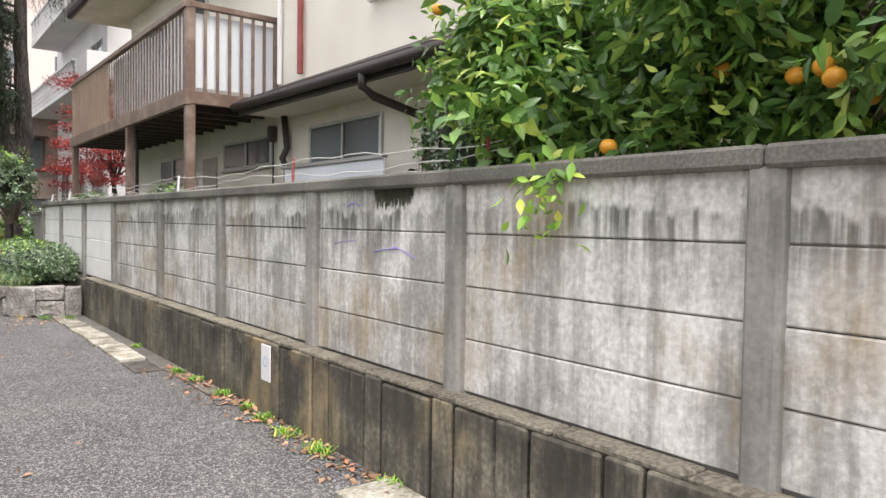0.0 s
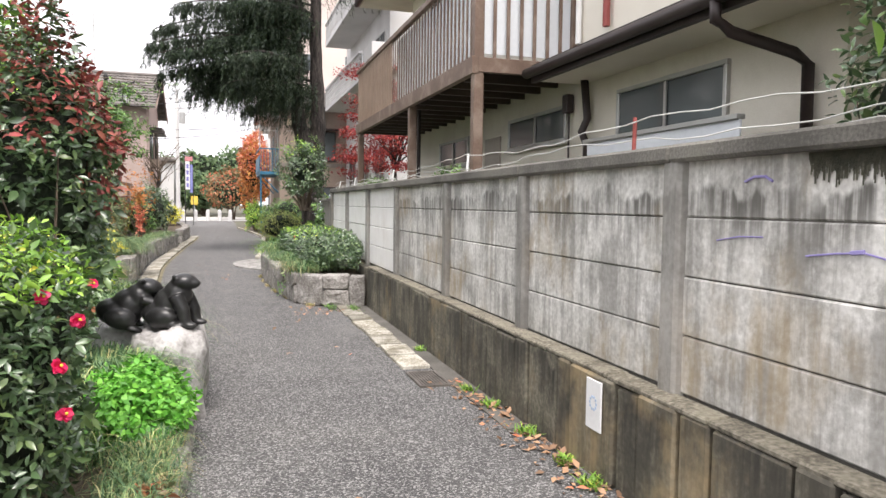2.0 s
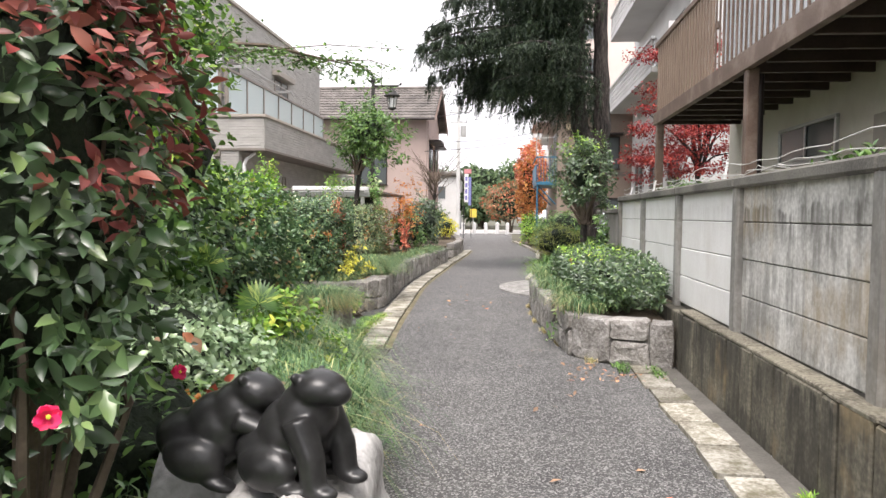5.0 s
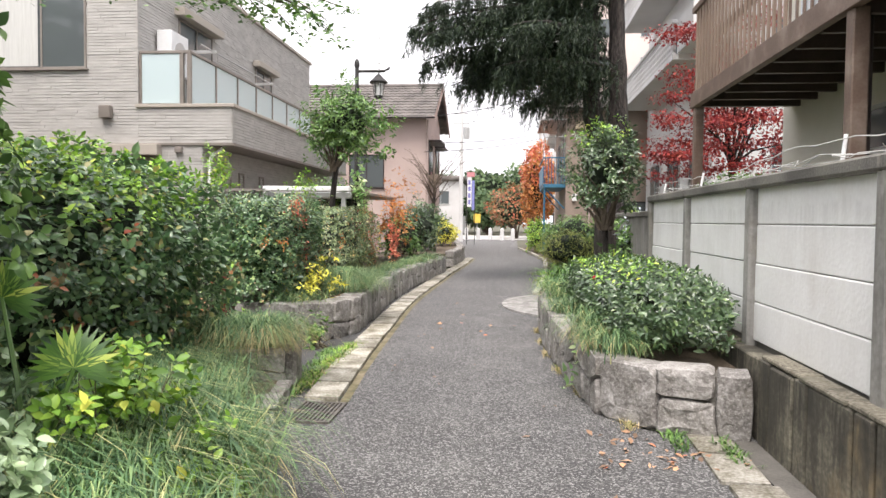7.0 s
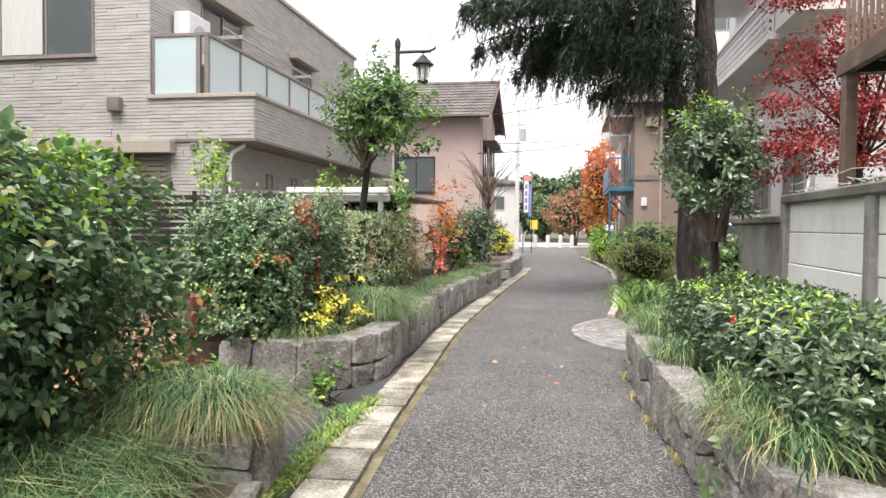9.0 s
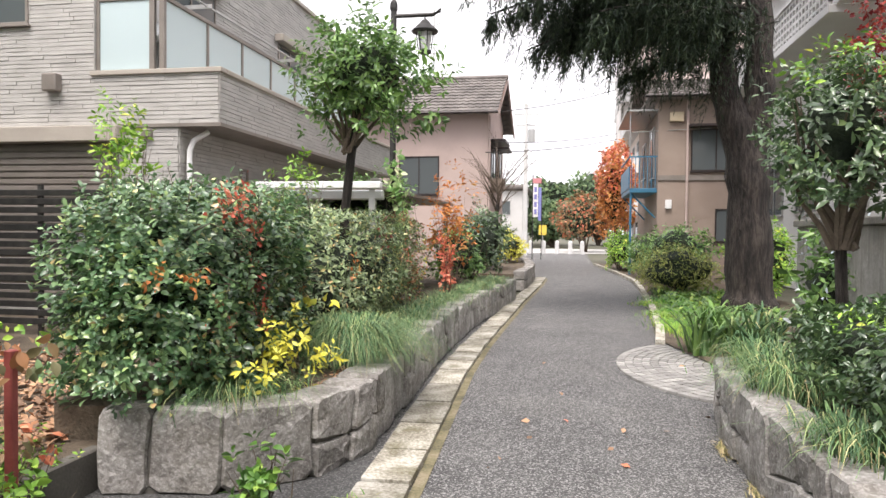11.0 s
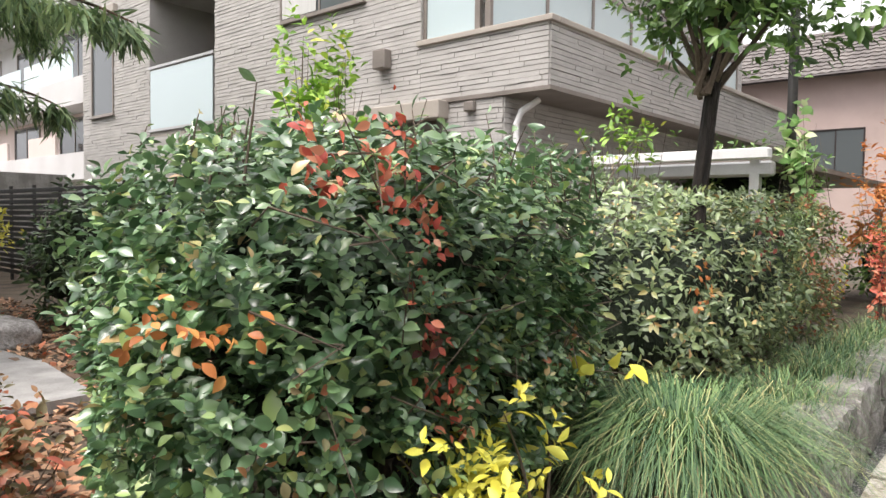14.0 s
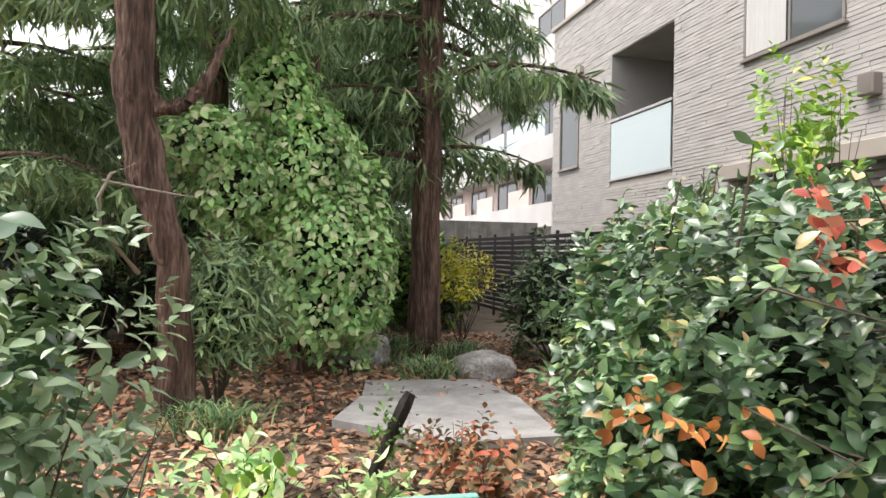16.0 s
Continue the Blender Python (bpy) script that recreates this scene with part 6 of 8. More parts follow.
for x, y, z, sy, sz, k, m, lab in ((-1.92, 15.12, 1.66, 0.03, 0.05, 12, G_RED, "bright red creeper leaves"), (-1.92, 15.35, 1.68, 0.03, 0.11, 22, G_RED, "bright red creeper leaves"), (-1.9, 15.52, 1.52, 0.04, 0.13, 24, G_RED, "bright red creeper leaves"),
                            (-1.92, 14.86, 1.30, 0.06, 0.05, 12, G_ORANGE, "dry orange leaves"), (-1.88, 15.5, 1.22, 0.06, 0.04, 7, G_DULLRED, "dark red creeper leaves"), (-1.88, 15.6, 1.05, 0.08, 0.08, 14, G_RED, "bright red creeper leaves"),
                            (-1.88, 17.5, 1.25, 0.03, 0.10, 14, G_ORANGE, "dry orange leaves"), (-1.88, 16.2, 1.1, 0.1, 0.05, 9, G_RUST, "withered rust-brown leaves"), (-1.9, 15.1, 1.05, 0.1, 0.1, 14, G_RUST, "withered rust-brown leaves"),
                            (-2.1, 14.78, 1.32, 0.05, 0.05, 10, G_ORANGE, "dry orange leaves"), (-1.9, 18.6, 1.5, 0.15, 0.12, 26, G_DULLRED, "dark red creeper leaves"), (-1.9, 19.4, 1.3, 0.1, 0.1, 16, G_RUST, "withered rust-brown leaves")):
    cluster(hedge, rng, m, "coloured_leaves", lab, (x - 0.05, y, z - 0.10), (0.03, 0.8 * sy, 0.8 * sz), k + 10, 0.034)
for k, (y, z) in enumerate(((15.0, 1.67), (15.05, 1.61), (15.1, 1.55), (15.28, 1.72), (15.32, 1.65), (15.35, 1.58), (15.38, 1.5), (15.42, 1.43), (15.45, 1.2), (15.48, 1.1), (15.53, 0.98), (15.57, 0.88))):
    cluster(hedge, rng, G_RED, "creeper_leaves", "coral-red creeper leaves", (-1.89, y, z), (0.02, 0.028, 0.026), 8, 0.031)
cluster(hedge, rng, G_YELLOW, "yellow_leaves", "large yellow leaves", (-1.78, 16.25, 0.95), (0.05, 0.08, 0.04), 5, 0.10)
shrub("ivy_hedge", "tall hedge overgrown with broad dark ivy leaves", "hedge", (-2.52, 11.42, 1.06), (0.74, 2.08, 0.88), 26000, 0.066, G_HEDGE, base=(-2.5, 11.4, 0.1), p=4.0, seed=52, template=WIDE, lump=0.09, depth=0.42, stems=14, core=0.6,
      extra=[(G_BRIGHT, 0.09, "young_leaves", "light green creeper leaves", (-2.2, 11.2, 1.85), (0.9, 1.9, 0.45)), (G_RUST, 0.01, "rusty_leaves", "withered rust-brown leaves", (-1.9, 11.0, 1.2), (0.5, 0.6, 0.6))])
nb = np.random.default_rng(60)
twigs = Buf()
tips = []
for i in range(70):
    y, x = 14.95 + nb.random() * 1.7, -2.9 + nb.random() * 0.95
    e = (x + nb.normal() * 0.06, y + nb.normal() * 0.09, 1.73 + nb.random() * 0.10)
    twigs.tube([(x, y, 1.55), ((x + e[0]) / 2 + 0.01, (y + e[1]) / 2, 1.70), e], [0.004, 0.003, 0.0015], 4)
    for k in range(5):
        tips.append([e[j] + ((x, y, 1.66)[j] - e[j]) * k / 5 for j in range(3)])
for i in range(40):
    y, z = 14.95 + nb.random() * 1.6, 0.75 + nb.random() * 0.9
    twigs.tube([(-2.05, y, z), (-1.93, y + nb.normal() * 0.07, z + nb.normal() * 0.06), (-1.87 + nb.random() * 0.04, y + nb.normal() * 0.16, z + nb.normal() * 0.10)], [0.004, 0.003, 0.0015], 4)
part("twig_growth", twigs, TWIG, hedge, "thin brown twigs standing out of the hedge", kind="stuff")
part("leaves", leaves_on(nb, np.array(tips), np.tile(np.array([[0.2, 0, 1.0]]), (len(tips), 1)), 0.042, LEAF, 0.1, 0.4), G_HEDGE, hedge)


def nandina(name, label, c, r, n, size, material, base, seed, template=LEAF):
    return shrub(name, label, "shrub", c, r, n, size, material, base=base, seed=seed, core=0, depth=0.9, stems=12, thick=0.008, template=template, up=0.7, low=-0.9)


nandina("yellow_nandina", "airy shrub in bright yellow autumn leaf before the hedge", (-1.84, 15.66, 0.72), (0.40, 0.52, 0.36), 520, 0.055, G_YELLOW, (-1.8, 15.9, 0.42), 61)
nandina("orange_nandina", "tall airy shrub in orange autumn leaf", (-2.1, 23.6, 1.7), (0.55, 0.6, 0.95), 900, 0.085, G_ORANGE, (-2.1, 23.6, 0.42), 62)
nandina("red_creeper", "narrow column of red creeper leaves at the hedge's end", (-1.85, 21.75, 1.0), (0.16, 0.28, 0.55), 500, 0.06, G_RED, (-1.85, 21.7, 0.42), 63)
nandina("yellow_vine", "light yellow-green vine hanging from the lamp post", (-2.4, 20.95, 2.0), (0.2, 0.2, 0.95), 170, 0.12, G_VINE, (-2.45, 20.95, 0.42), 64, WIDE)
nandina("young_ash", "slender young shrub with fresh green leaflets above the hedge", (-3.3, 16.18, 2.12), (0.26, 0.26, 0.42), 420, 0.065, G_BRIGHT, (-3.3, 16.2, 0.3), 65)
nandina("young_ash", "slender young shrub with fresh green leaflets above the hedge", (-2.75, 18.3, 2.0), (0.32, 0.32, 0.32), 300, 0.055, G_BRIGHT, (-2.8, 18.3, 0.42), 66)
shrub("evergreen_bush", "dark evergreen bush beside the path", "bush", (-2.15, 27.2, 1.15), (0.75, 1.2, 0.75), 2200, 0.10, G_DARK, base=(-2.2, 27, 0.4), seed=67)
shrub("evergreen_bush", "mid-green bush beside the path", "bush", (-2.3, 25.2, 1.0), (0.6, 0.8, 0.65), 1500, 0.09, G_MID, base=(-2.3, 25.2, 0.4), seed=68)
shrub("evergreen_bush", "dark evergreen bush under the pink house", "bush", (-2.5, 31.0, 1.3), (0.8, 1.6, 1.0), 2200, 0.11, G_DARK, base=(-2.5, 31, 0.4), seed=69)
shrub("evergreen_bush", "mid-green bush behind the clipped hedge", "bush", (-3.3, 22.4, 1.5), (0.9, 1.2, 1.0), 2000, 0.11, G_MID, base=(-3.3, 22.4, 0.4), seed=70)
shrub("yellow_bush", "low yellow-green bush by the far bed", "bush", (-2.2, 36.0, 0.95), (0.6, 1.8, 0.55), 1200, 0.1, G_YELLOW, base=(-2.2, 36, 0.4), seed=71)
shrub("evergreen_bush", "mid-green bush by the far bed", "bush", (-2.9, 40.0, 1.1), (0.8, 2.4, 0.8), 1500, 0.13, G_MID, base=(-2.9, 40, 0.3), seed=72)

bt = thing("bare_tree", "small leafless tree with thin grey branches", "tree", (-2.6, 35.2, 0.3))
rng = np.random.default_rng(80)
part("trunk", Buf().tube([(-2.6, 35.2, 0.3), (-2.6, 35.2, 1.8), (-2.5, 35.2, 2.6)], [0.09, 0.08, 0.06], 7), BARK, bt)
for i in range(22):
    a, el = rng.random() * 6.28, 0.5 + rng.random() * 0.8
    s = Vector((-2.55, 35.2, 2.0 + rng.random()))
    L = 1.2 + rng.random() * 1.1
    d = Vector((math.cos(a) * math.cos(el), math.sin(a) * math.cos(el), math.sin(el)))
    bb2 = Buf().tube([s, s + d * L * 0.5 + Vector((0, 0, 0.05)), s + d * L], [0.025, 0.014, 0.004], 5)
    for j in range(4):
        u = s + d * L * (0.4 + 0.15 * j)
        bb2.tube([u, u + (d + Vector(rng.normal(size=3)) * 0.7).normalized() * 0.5], [0.008, 0.002], 4)
    part("branch", bb2, TWIG, bt)

# front bed
shrub("bright_shrub", "bright yellow-green leafy shrub with red camellia blooms", "shrub", (-0.79, 4.95, 0.75), (0.55, 0.57, 0.65), 13000, 0.056, G_DARK, base=(-0.8, 4.6, 0.12), p=3, seed=81, lump=0.08, core=0.75,
      extra=[(G_BRIGHT, 0.17, "young_leaves", "bright yellow-green young leaves", (-0.6, 4.8, 1.42), (1.3, 1.3, 0.28)), (G_YELLOW, 0.006, "yellow_leaves", "large yellow leaves", (-0.45, 4.3, 1.3), (0.5, 0.5, 0.3))])
shrub("red_leaved_shrub", "tall dark shrub whose top leaves are turning red", "shrub", (-0.80, 6.8, 1.62), (0.46, 0.5, 1.1), 5200, 0.078, G_DARK, base=(-0.72, 6.65, 0.12), seed=82, lump=0.15, template=LEAF, core=0.6, stems=16, thick=0.025, droop=0.7,
      extra=[(G_DULLRED, 0.16, "red_leaves", "dull red autumn leaves", (-0.5, 6.6, 2.35), (0.8, 0.8, 0.6)), (G_DULLRED, 0.08, "red_leaves", "dull red autumn leaves", (-0.35, 6.8, 2.0), (0.3, 0.5, 0.6))])
shrub("dark_tree", "tall dark evergreen tree behind the front bed", "tree", (-2.4, 6.2, 2.0), (1.1, 1.3, 1.75), 11000, 0.09, G_CITRUS, base=(-2.4, 6.2, 0.12), seed=83, lump=0.14, stems=16, thick=0.04, core=0.7)
shrub("dark_tree", "tall dark evergreen tree with creeper over the bed", "tree", (-2.05, 9.0, 1.95), (0.95, 1.15, 1.6), 10500, 0.075, G_MID, base=(-2.05, 9.0, 0.12), seed=84, lump=0.15, stems=16, thick=0.04, core=0.7, template=WIDE,
      extra=[(G_BRIGHT, 0.08, "young_leaves", "light green creeper leaves", (-1.5, 8.6, 2.6), (0.9, 0.9, 0.9))])
shrub("camellia_shrub", "low glossy camellia shrub dotted with red blooms", "shrub", (-1.1, 7.5, 0.52), (0.60, 0.62, 0.44), 2600, 0.07, G_MID, base=(-1.1, 7.5, 0.12), seed=85, core=0.75)
shrub("camellia_shrub", "low shrub of pale glossy leaves spreading over the bed", "shrub", (-1.42, 8.75, 0.52), (0.64, 0.85, 0.48), 9000, 0.062, G_PALE, base=(-1.4, 8.7, 0.12), seed=87, core=0.75, template=WIDE)
shrub("camellia_shrub", "low glossy camellia shrub in the bed", "shrub", (-1.75, 9.3, 0.55), (0.5, 0.85, 0.5), 5200, 0.07, G_PALE, base=(-1.75, 9.3, 0.12), seed=86, core=0.75, template=WIDE)
ov = thing("overhanging_branch", "feathery light green branch reaching over the path's edge", "branch", (-2.6, 9.6, 0.12))
rng = np.random.default_rng(90)
ob2 = Buf().tube([(-2.6, 9.6, 0.12), (-2.6, 9.7, 2.2), (-2.3, 10.3, 2.85), (-1.6, 11.2, 3.02), (-0.9, 12.0, 2.98)], [0.05, 0.04, 0.03, 0.018, 0.005], 6)
P = []
for i in range(26):
    t = rng.random()
    s = np.array([-2.4 + 1.5 * t, 10.2 + 1.8 * t, 2.85 + 0.18 * t])
    e = s + np.array([rng.normal() * 0.5, rng.normal() * 0.5, 0.1 - rng.random() * 0.3])
    ob2.tube([tuple(s), tuple((s + e) / 2 + np.array([0, 0, 0.05])), tuple(e)], [0.008, 0.005, 0.002], 4)
    k = rng.random((80, 1))
    P.append(s + (e - s) * k + rng.normal(size=(80, 3)) * np.array([0.06, 0.06, 0.02]))
P = np.concatenate(P)
part("branch", ob2, TWIG, ov)
part("foliage", leaves_on(rng, P, np.tile(np.array([[0, 0, 1.0]]), (len(P), 1)), 0.05, LITE, 0.2, 1.0), G_MID, ov)


def bloom(c, r, seed):
    """A full red flower of overlapping petals."""
    rng = np.random.default_rng(seed)
    ob = thing("camellia_bloom", "open red camellia flower among the leaves", "flower", c, "camellia blooms")
    k = 16
    d = unit(rng.normal(size=(k, 3)) + np.array([0.45, -0.5, 0.2]))
    part("petals", leaf_mesh("petals", np.tile(np.array(c), (k, 1)), unit(np.array([0.6, -0.7, 0.4]) + rng.normal(size=(k, 3)) * 0.4), d, np.full(k, r), ROUND), PETAL, ob)
    part("stamens", Buf().blob((c[0] + 0.01, c[1] - 0.012, c[2] + 0.006), (0.007, 0.007, 0.007), 1, 1, 0), G_YELLOW, ob)
    return ob


for i, (x, y, z) in enumerate(((-0.13, 4.62, 0.69), (-0.42, 6.38, 1.0), (-0.20, 4.63, 1.14), (-0.11, 4.80, 1.02), (1.46, 13.86, 0.92), (-0.88, 7.26, 0.90), (-0.66, 7.55, 0.84), (-0.14, 4.6, 0.88))):
    bloom((x - (0.14 if y < 5 else 0.035), y + 0.02, z), 0.034, i)

tuft("lily_turf", "arching tufts of dark green lily turf", "grass", (-0.50, 6.62, 0.12), (0.3, 0.4), 2400, 0.85, 0.42, 0.006, G_GRASS, 91, 0.8, group="lily turf tufts")
tuft("lily_turf", "arching tufts of dark green lily turf", "grass", (-0.42, 6.0, 0.12), (0.3, 0.4), 700, 0.42, 0.36, 0.006, G_GRASS, 92, group="lily turf tufts")
for i, (x, y, h) in enumerate(((-0.10, 4.75, 0.30), (-0.07, 5.2, 0.30), (-0.10, 5.6, 0.34), (-0.14, 4.3, 0.26), (-0.16, 3.8, 0.24))):
    tuft("edge_sedge", "fine sedge with withered straw blades leaning over the edging", "grass", (x, y, 0.12), (0.16, 0.32), 420, h, 0.24, 0.0035, G_GRASS, 230 + i, 0.7, "edge sedge tufts", 0.45)
nandina("leafy_herb", "low bright green clover-like herb spilling over the edging", (-0.02, 4.2, 0.20), (0.13, 0.24, 0.12), 420, 0.042, G_FERN, (-0.08, 4.2, 0.12), 236, WIDE)
nandina("red_seedling", "low seedling with rust-red leaves on the edging", (0.0, 4.95, 0.2), (0.09, 0.14, 0.10), 90, 0.045, G_RUST, (-0.04, 4.95, 0.12), 237, WIDE)
fr = thing("feathery_herb", "soft bright green feathery herb beside the rock", "herb", (-0.14, 6.15, 0.12))
rng = np.random.default_rng(93)
q, o = shell(rng, 6400, (-0.16, 6.08, 0.27), (0.29, 0.42, 0.30), 2, 0.5, 0.15, -0.2, 3)
part("fronds", leaves_on(rng, q, o, 0.045, LITE, 0.1, 0.6, up=0.8), G_FERN, fr)
part("branchwork", branches(rng, (-0.14, 6.12, 0.12), (-0.14, 6.12, 0.25), (0.2, 0.3, 0.2), 10, 0.005), G_FERN, fr)
for i, (x, y, s) in enumerate(((-0.45, 8.8, 1.0), (-0.85, 9.6, 1.0), (-1.1, 10.5, 1.05), (-1.45, 11.3, 0.9), (-0.42, 8.2, 0.9), (-1.15, 10.3, 1.0), (-1.7, 11.6, 1.0), (-1.95, 12.2, 1.0), (-1.6, 12.1, 0.8), (-1.2, 9.4, 1.1), (-1.45, 10.2, 1.15), (-0.95, 9.0, 1.0), (-1.6, 10.9, 1.1), (-0.8, 10.1, 0.95))):
    tuft("long_grass", "long soft grass arching over the bed's edge", "grass", (x - (0.24 if y > 10.8 else 0.13), y, 0.13), (0.36, 0.5), 1500, (0.78 if y > 11 else 0.95) * s, 0.55 * s, 0.0045, G_GRASS, 100 + i, 0.84, "long grass tufts", 0.10)
for i, (x, y) in enumerate(((-1.5, 12.9), (-1.85, 12.82), (-1.55, 12.86))):
    tuft("sedge", "grey-green sedge drooping over the stone edge", "grass", (x, y, 0.34), (0.22, 0.2), 620, 0.66, 0.46, 0.004, G_GRASS, 110 + i, 0.85, "sedge tufts", 0.75)
for i, (x, y) in enumerate(((-1.72, 16.75), (-1.66, 17.3), (-2.0, 15.4), (-1.78, 18.3), (-1.8, 19.3), (-1.85, 20.3), (-1.82, 21.4), (-1.75, 22.6), (-1.62, 23.8), (-1.55, 25.2))):
    tuft("lily_turf", "dense tuft of lily turf on the stone wall", "grass", (x, y, 0.42), (0.2, 0.24) if i == 0 else (0.3, 0.34), 2400 if i == 0 else 560 if i < 3 else 380, 0.8 if i == 0 else 0.42, 0.62 if i == 0 else 0.36, 0.003, G_GRASS, 120 + i, 0.92, "lily turf tufts", 0.05)
cs = thing("creeper_sprig", "trailing creeper with large orange and red leaves over the grass", "creeper", (-0.9, 8.3, 0.12))
part("vine", Buf().tube([(-0.95, 8.3, 0.12), (-0.92, 8.08, 0.56), (-0.95, 8.3, 0.58), (-0.78, 8.38, 0.58)], [0.004, 0.004, 0.003, 0.002], 5), TWIG, cs)
rng = np.random.default_rng(238)
cluster(cs, rng, G_ORANGE, "orange_leaves", "large orange leaves", (-0.91, 8.12, 0.6), (0.03, 0.06, 0.02), 6, 0.085, (0.6, -0.9, 0.5))
cluster(cs, rng, G_RED, "red_leaves", "large red leaves", (-0.86, 8.36, 0.6), (0.07, 0.04, 0.02), 5, 0.08, (0.6, -0.9, 0.5))
cluster(cs, rng, G_RUST, "rusty_leaves", "withered rust-brown leaves", (-0.5, 8.85, 0.5), (0.1, 0.12, 0.05), 14, 0.075, (0.6, -0.9, 0.5))
cluster(cs, rng, G_LITTER, "withered_leaves", "large withered tan leaves", (-0.86, 8.0, 0.95), (0.06, 0.06, 0.03), 3, 0.065, (0.6, -0.9, 0.5))
pl = thing("dwarf_palm", "dwarf palm with pleated fan leaves in the bed", "palm", (-1.3, 9.7, 0.12))
for k, (hx, hy, hz, az) in enumerate(((-1.62, 9.95, 1.10, -30), (-1.15, 9.75, 0.84, 15))):
    part("stem", Buf().tube([(-1.3, 9.7, 0.12), ((hx - 1.3) / 2, (hy + 9.7) / 2, hz * 0.7), (hx, hy, hz)], [0.015, 0.012, 0.01], 5), G_MID, pl)
    rng = np.random.default_rng(130 + k)
    a = np.linspace(-1.9, 1.9, 22)
    d = np.stack([np.sin(a) * math.cos(radians(az)), np.sin(a) * math.sin(radians(az)) * 0.5 - 0.15, np.cos(a)], 1)
    part("fan_leaf", leaf_mesh("fan_leaf", np.tile(np.array([[hx, hy, hz]]), (22, 1)), np.tile(np.array([[0.3, -1.0, 0.3]]), (22, 1)), d, np.full(22, 0.19), SLIM), G_CITRUS, pl)
nandina("leafy_herb", "light green leafy herb among the grass", (-1.1, 9.95, 0.72), (0.34, 0.42, 0.26), 800, 0.055, G_BRIGHT, (-1.0, 9.9, 0.12), 141, WIDE)
nandina("leafy_herb", "yellow-green leafy herb at the edge of the grass", (-0.62, 9.75, 0.42), (0.22, 0.3, 0.24), 380, 0.05, G_BRIGHT, (-0.65, 9.7, 0.12), 144, WIDE)
nandina("leafy_herb", "light green leafy herb against the stone wall", (-1.55, 14.75, 0.25), (0.2, 0.2, 0.22), 170, 0.07, G_CITRUS, (-1.55, 14.8, 0.01), 142, WIDE)
nandina("leafy_herb", "light green leafy herb by the red stake", (-2.1, 13.75, 0.36), (0.3, 0.35, 0.26), 380, 0.042, G_BRIGHT, (-2.1, 13.7, 0.02), 143, WIDE)
rp = thing("red_stake", "short rusty red stake standing in the bed", "stake", (-2.3, 14.0, 0.0))
part("shaft", Buf().box(-2.32, 13.98, 0, -2.28, 14.02, 0.95, 0.005), RED, rp)
rng = np.random.default_rng(145)
cluster(rp, rng, G_RUST, "rusty_leaves", "withered rust-brown leaves", (-2.28, 13.98, 0.92), (0.09, 0.10, 0.05), 40, 0.06)
cluster(rp, rng, G_BRIGHT, "young_leaves", "bright yellow-green leaves", (-2.34, 14.02, 1.02), (0.07, 0.07, 0.03), 26, 0.036)
nandina("leafy_herb", "wild light green herbs behind the stone wall's end", (-2.75, 14.4, 0.32), (0.35, 0.35, 0.18), 420, 0.045, G_BRIGHT, (-2.75, 14.4, 0.22), 146, WIDE)
nandina("red_seedling", "wild creeper with rust-red leaves on the bed", (-2.55, 14.25, 0.4), (0.25, 0.3, 0.18), 130, 0.07, G_RUST, (-2.55, 14.25, 0.02), 147, WIDE)

# rock with two statues
rk = thing("statue_rock", "pale upright natural rock carrying two bear statues", "rock", (-0.12, 7.3, 0.0))
part("boulder", Buf().blob((-0.05, 7.24, 0.20), (0.225, 0.44, 0.425), 9, 4, 0.26, 8.0), ROCK, rk, smooth=True)
part("rear_boulder", Buf().blob((-0.40, 7.45, 0.24), (0.26, 0.34, 0.36), 13, 3, 0.2, 6.0), ROCK, rk, smooth=True)


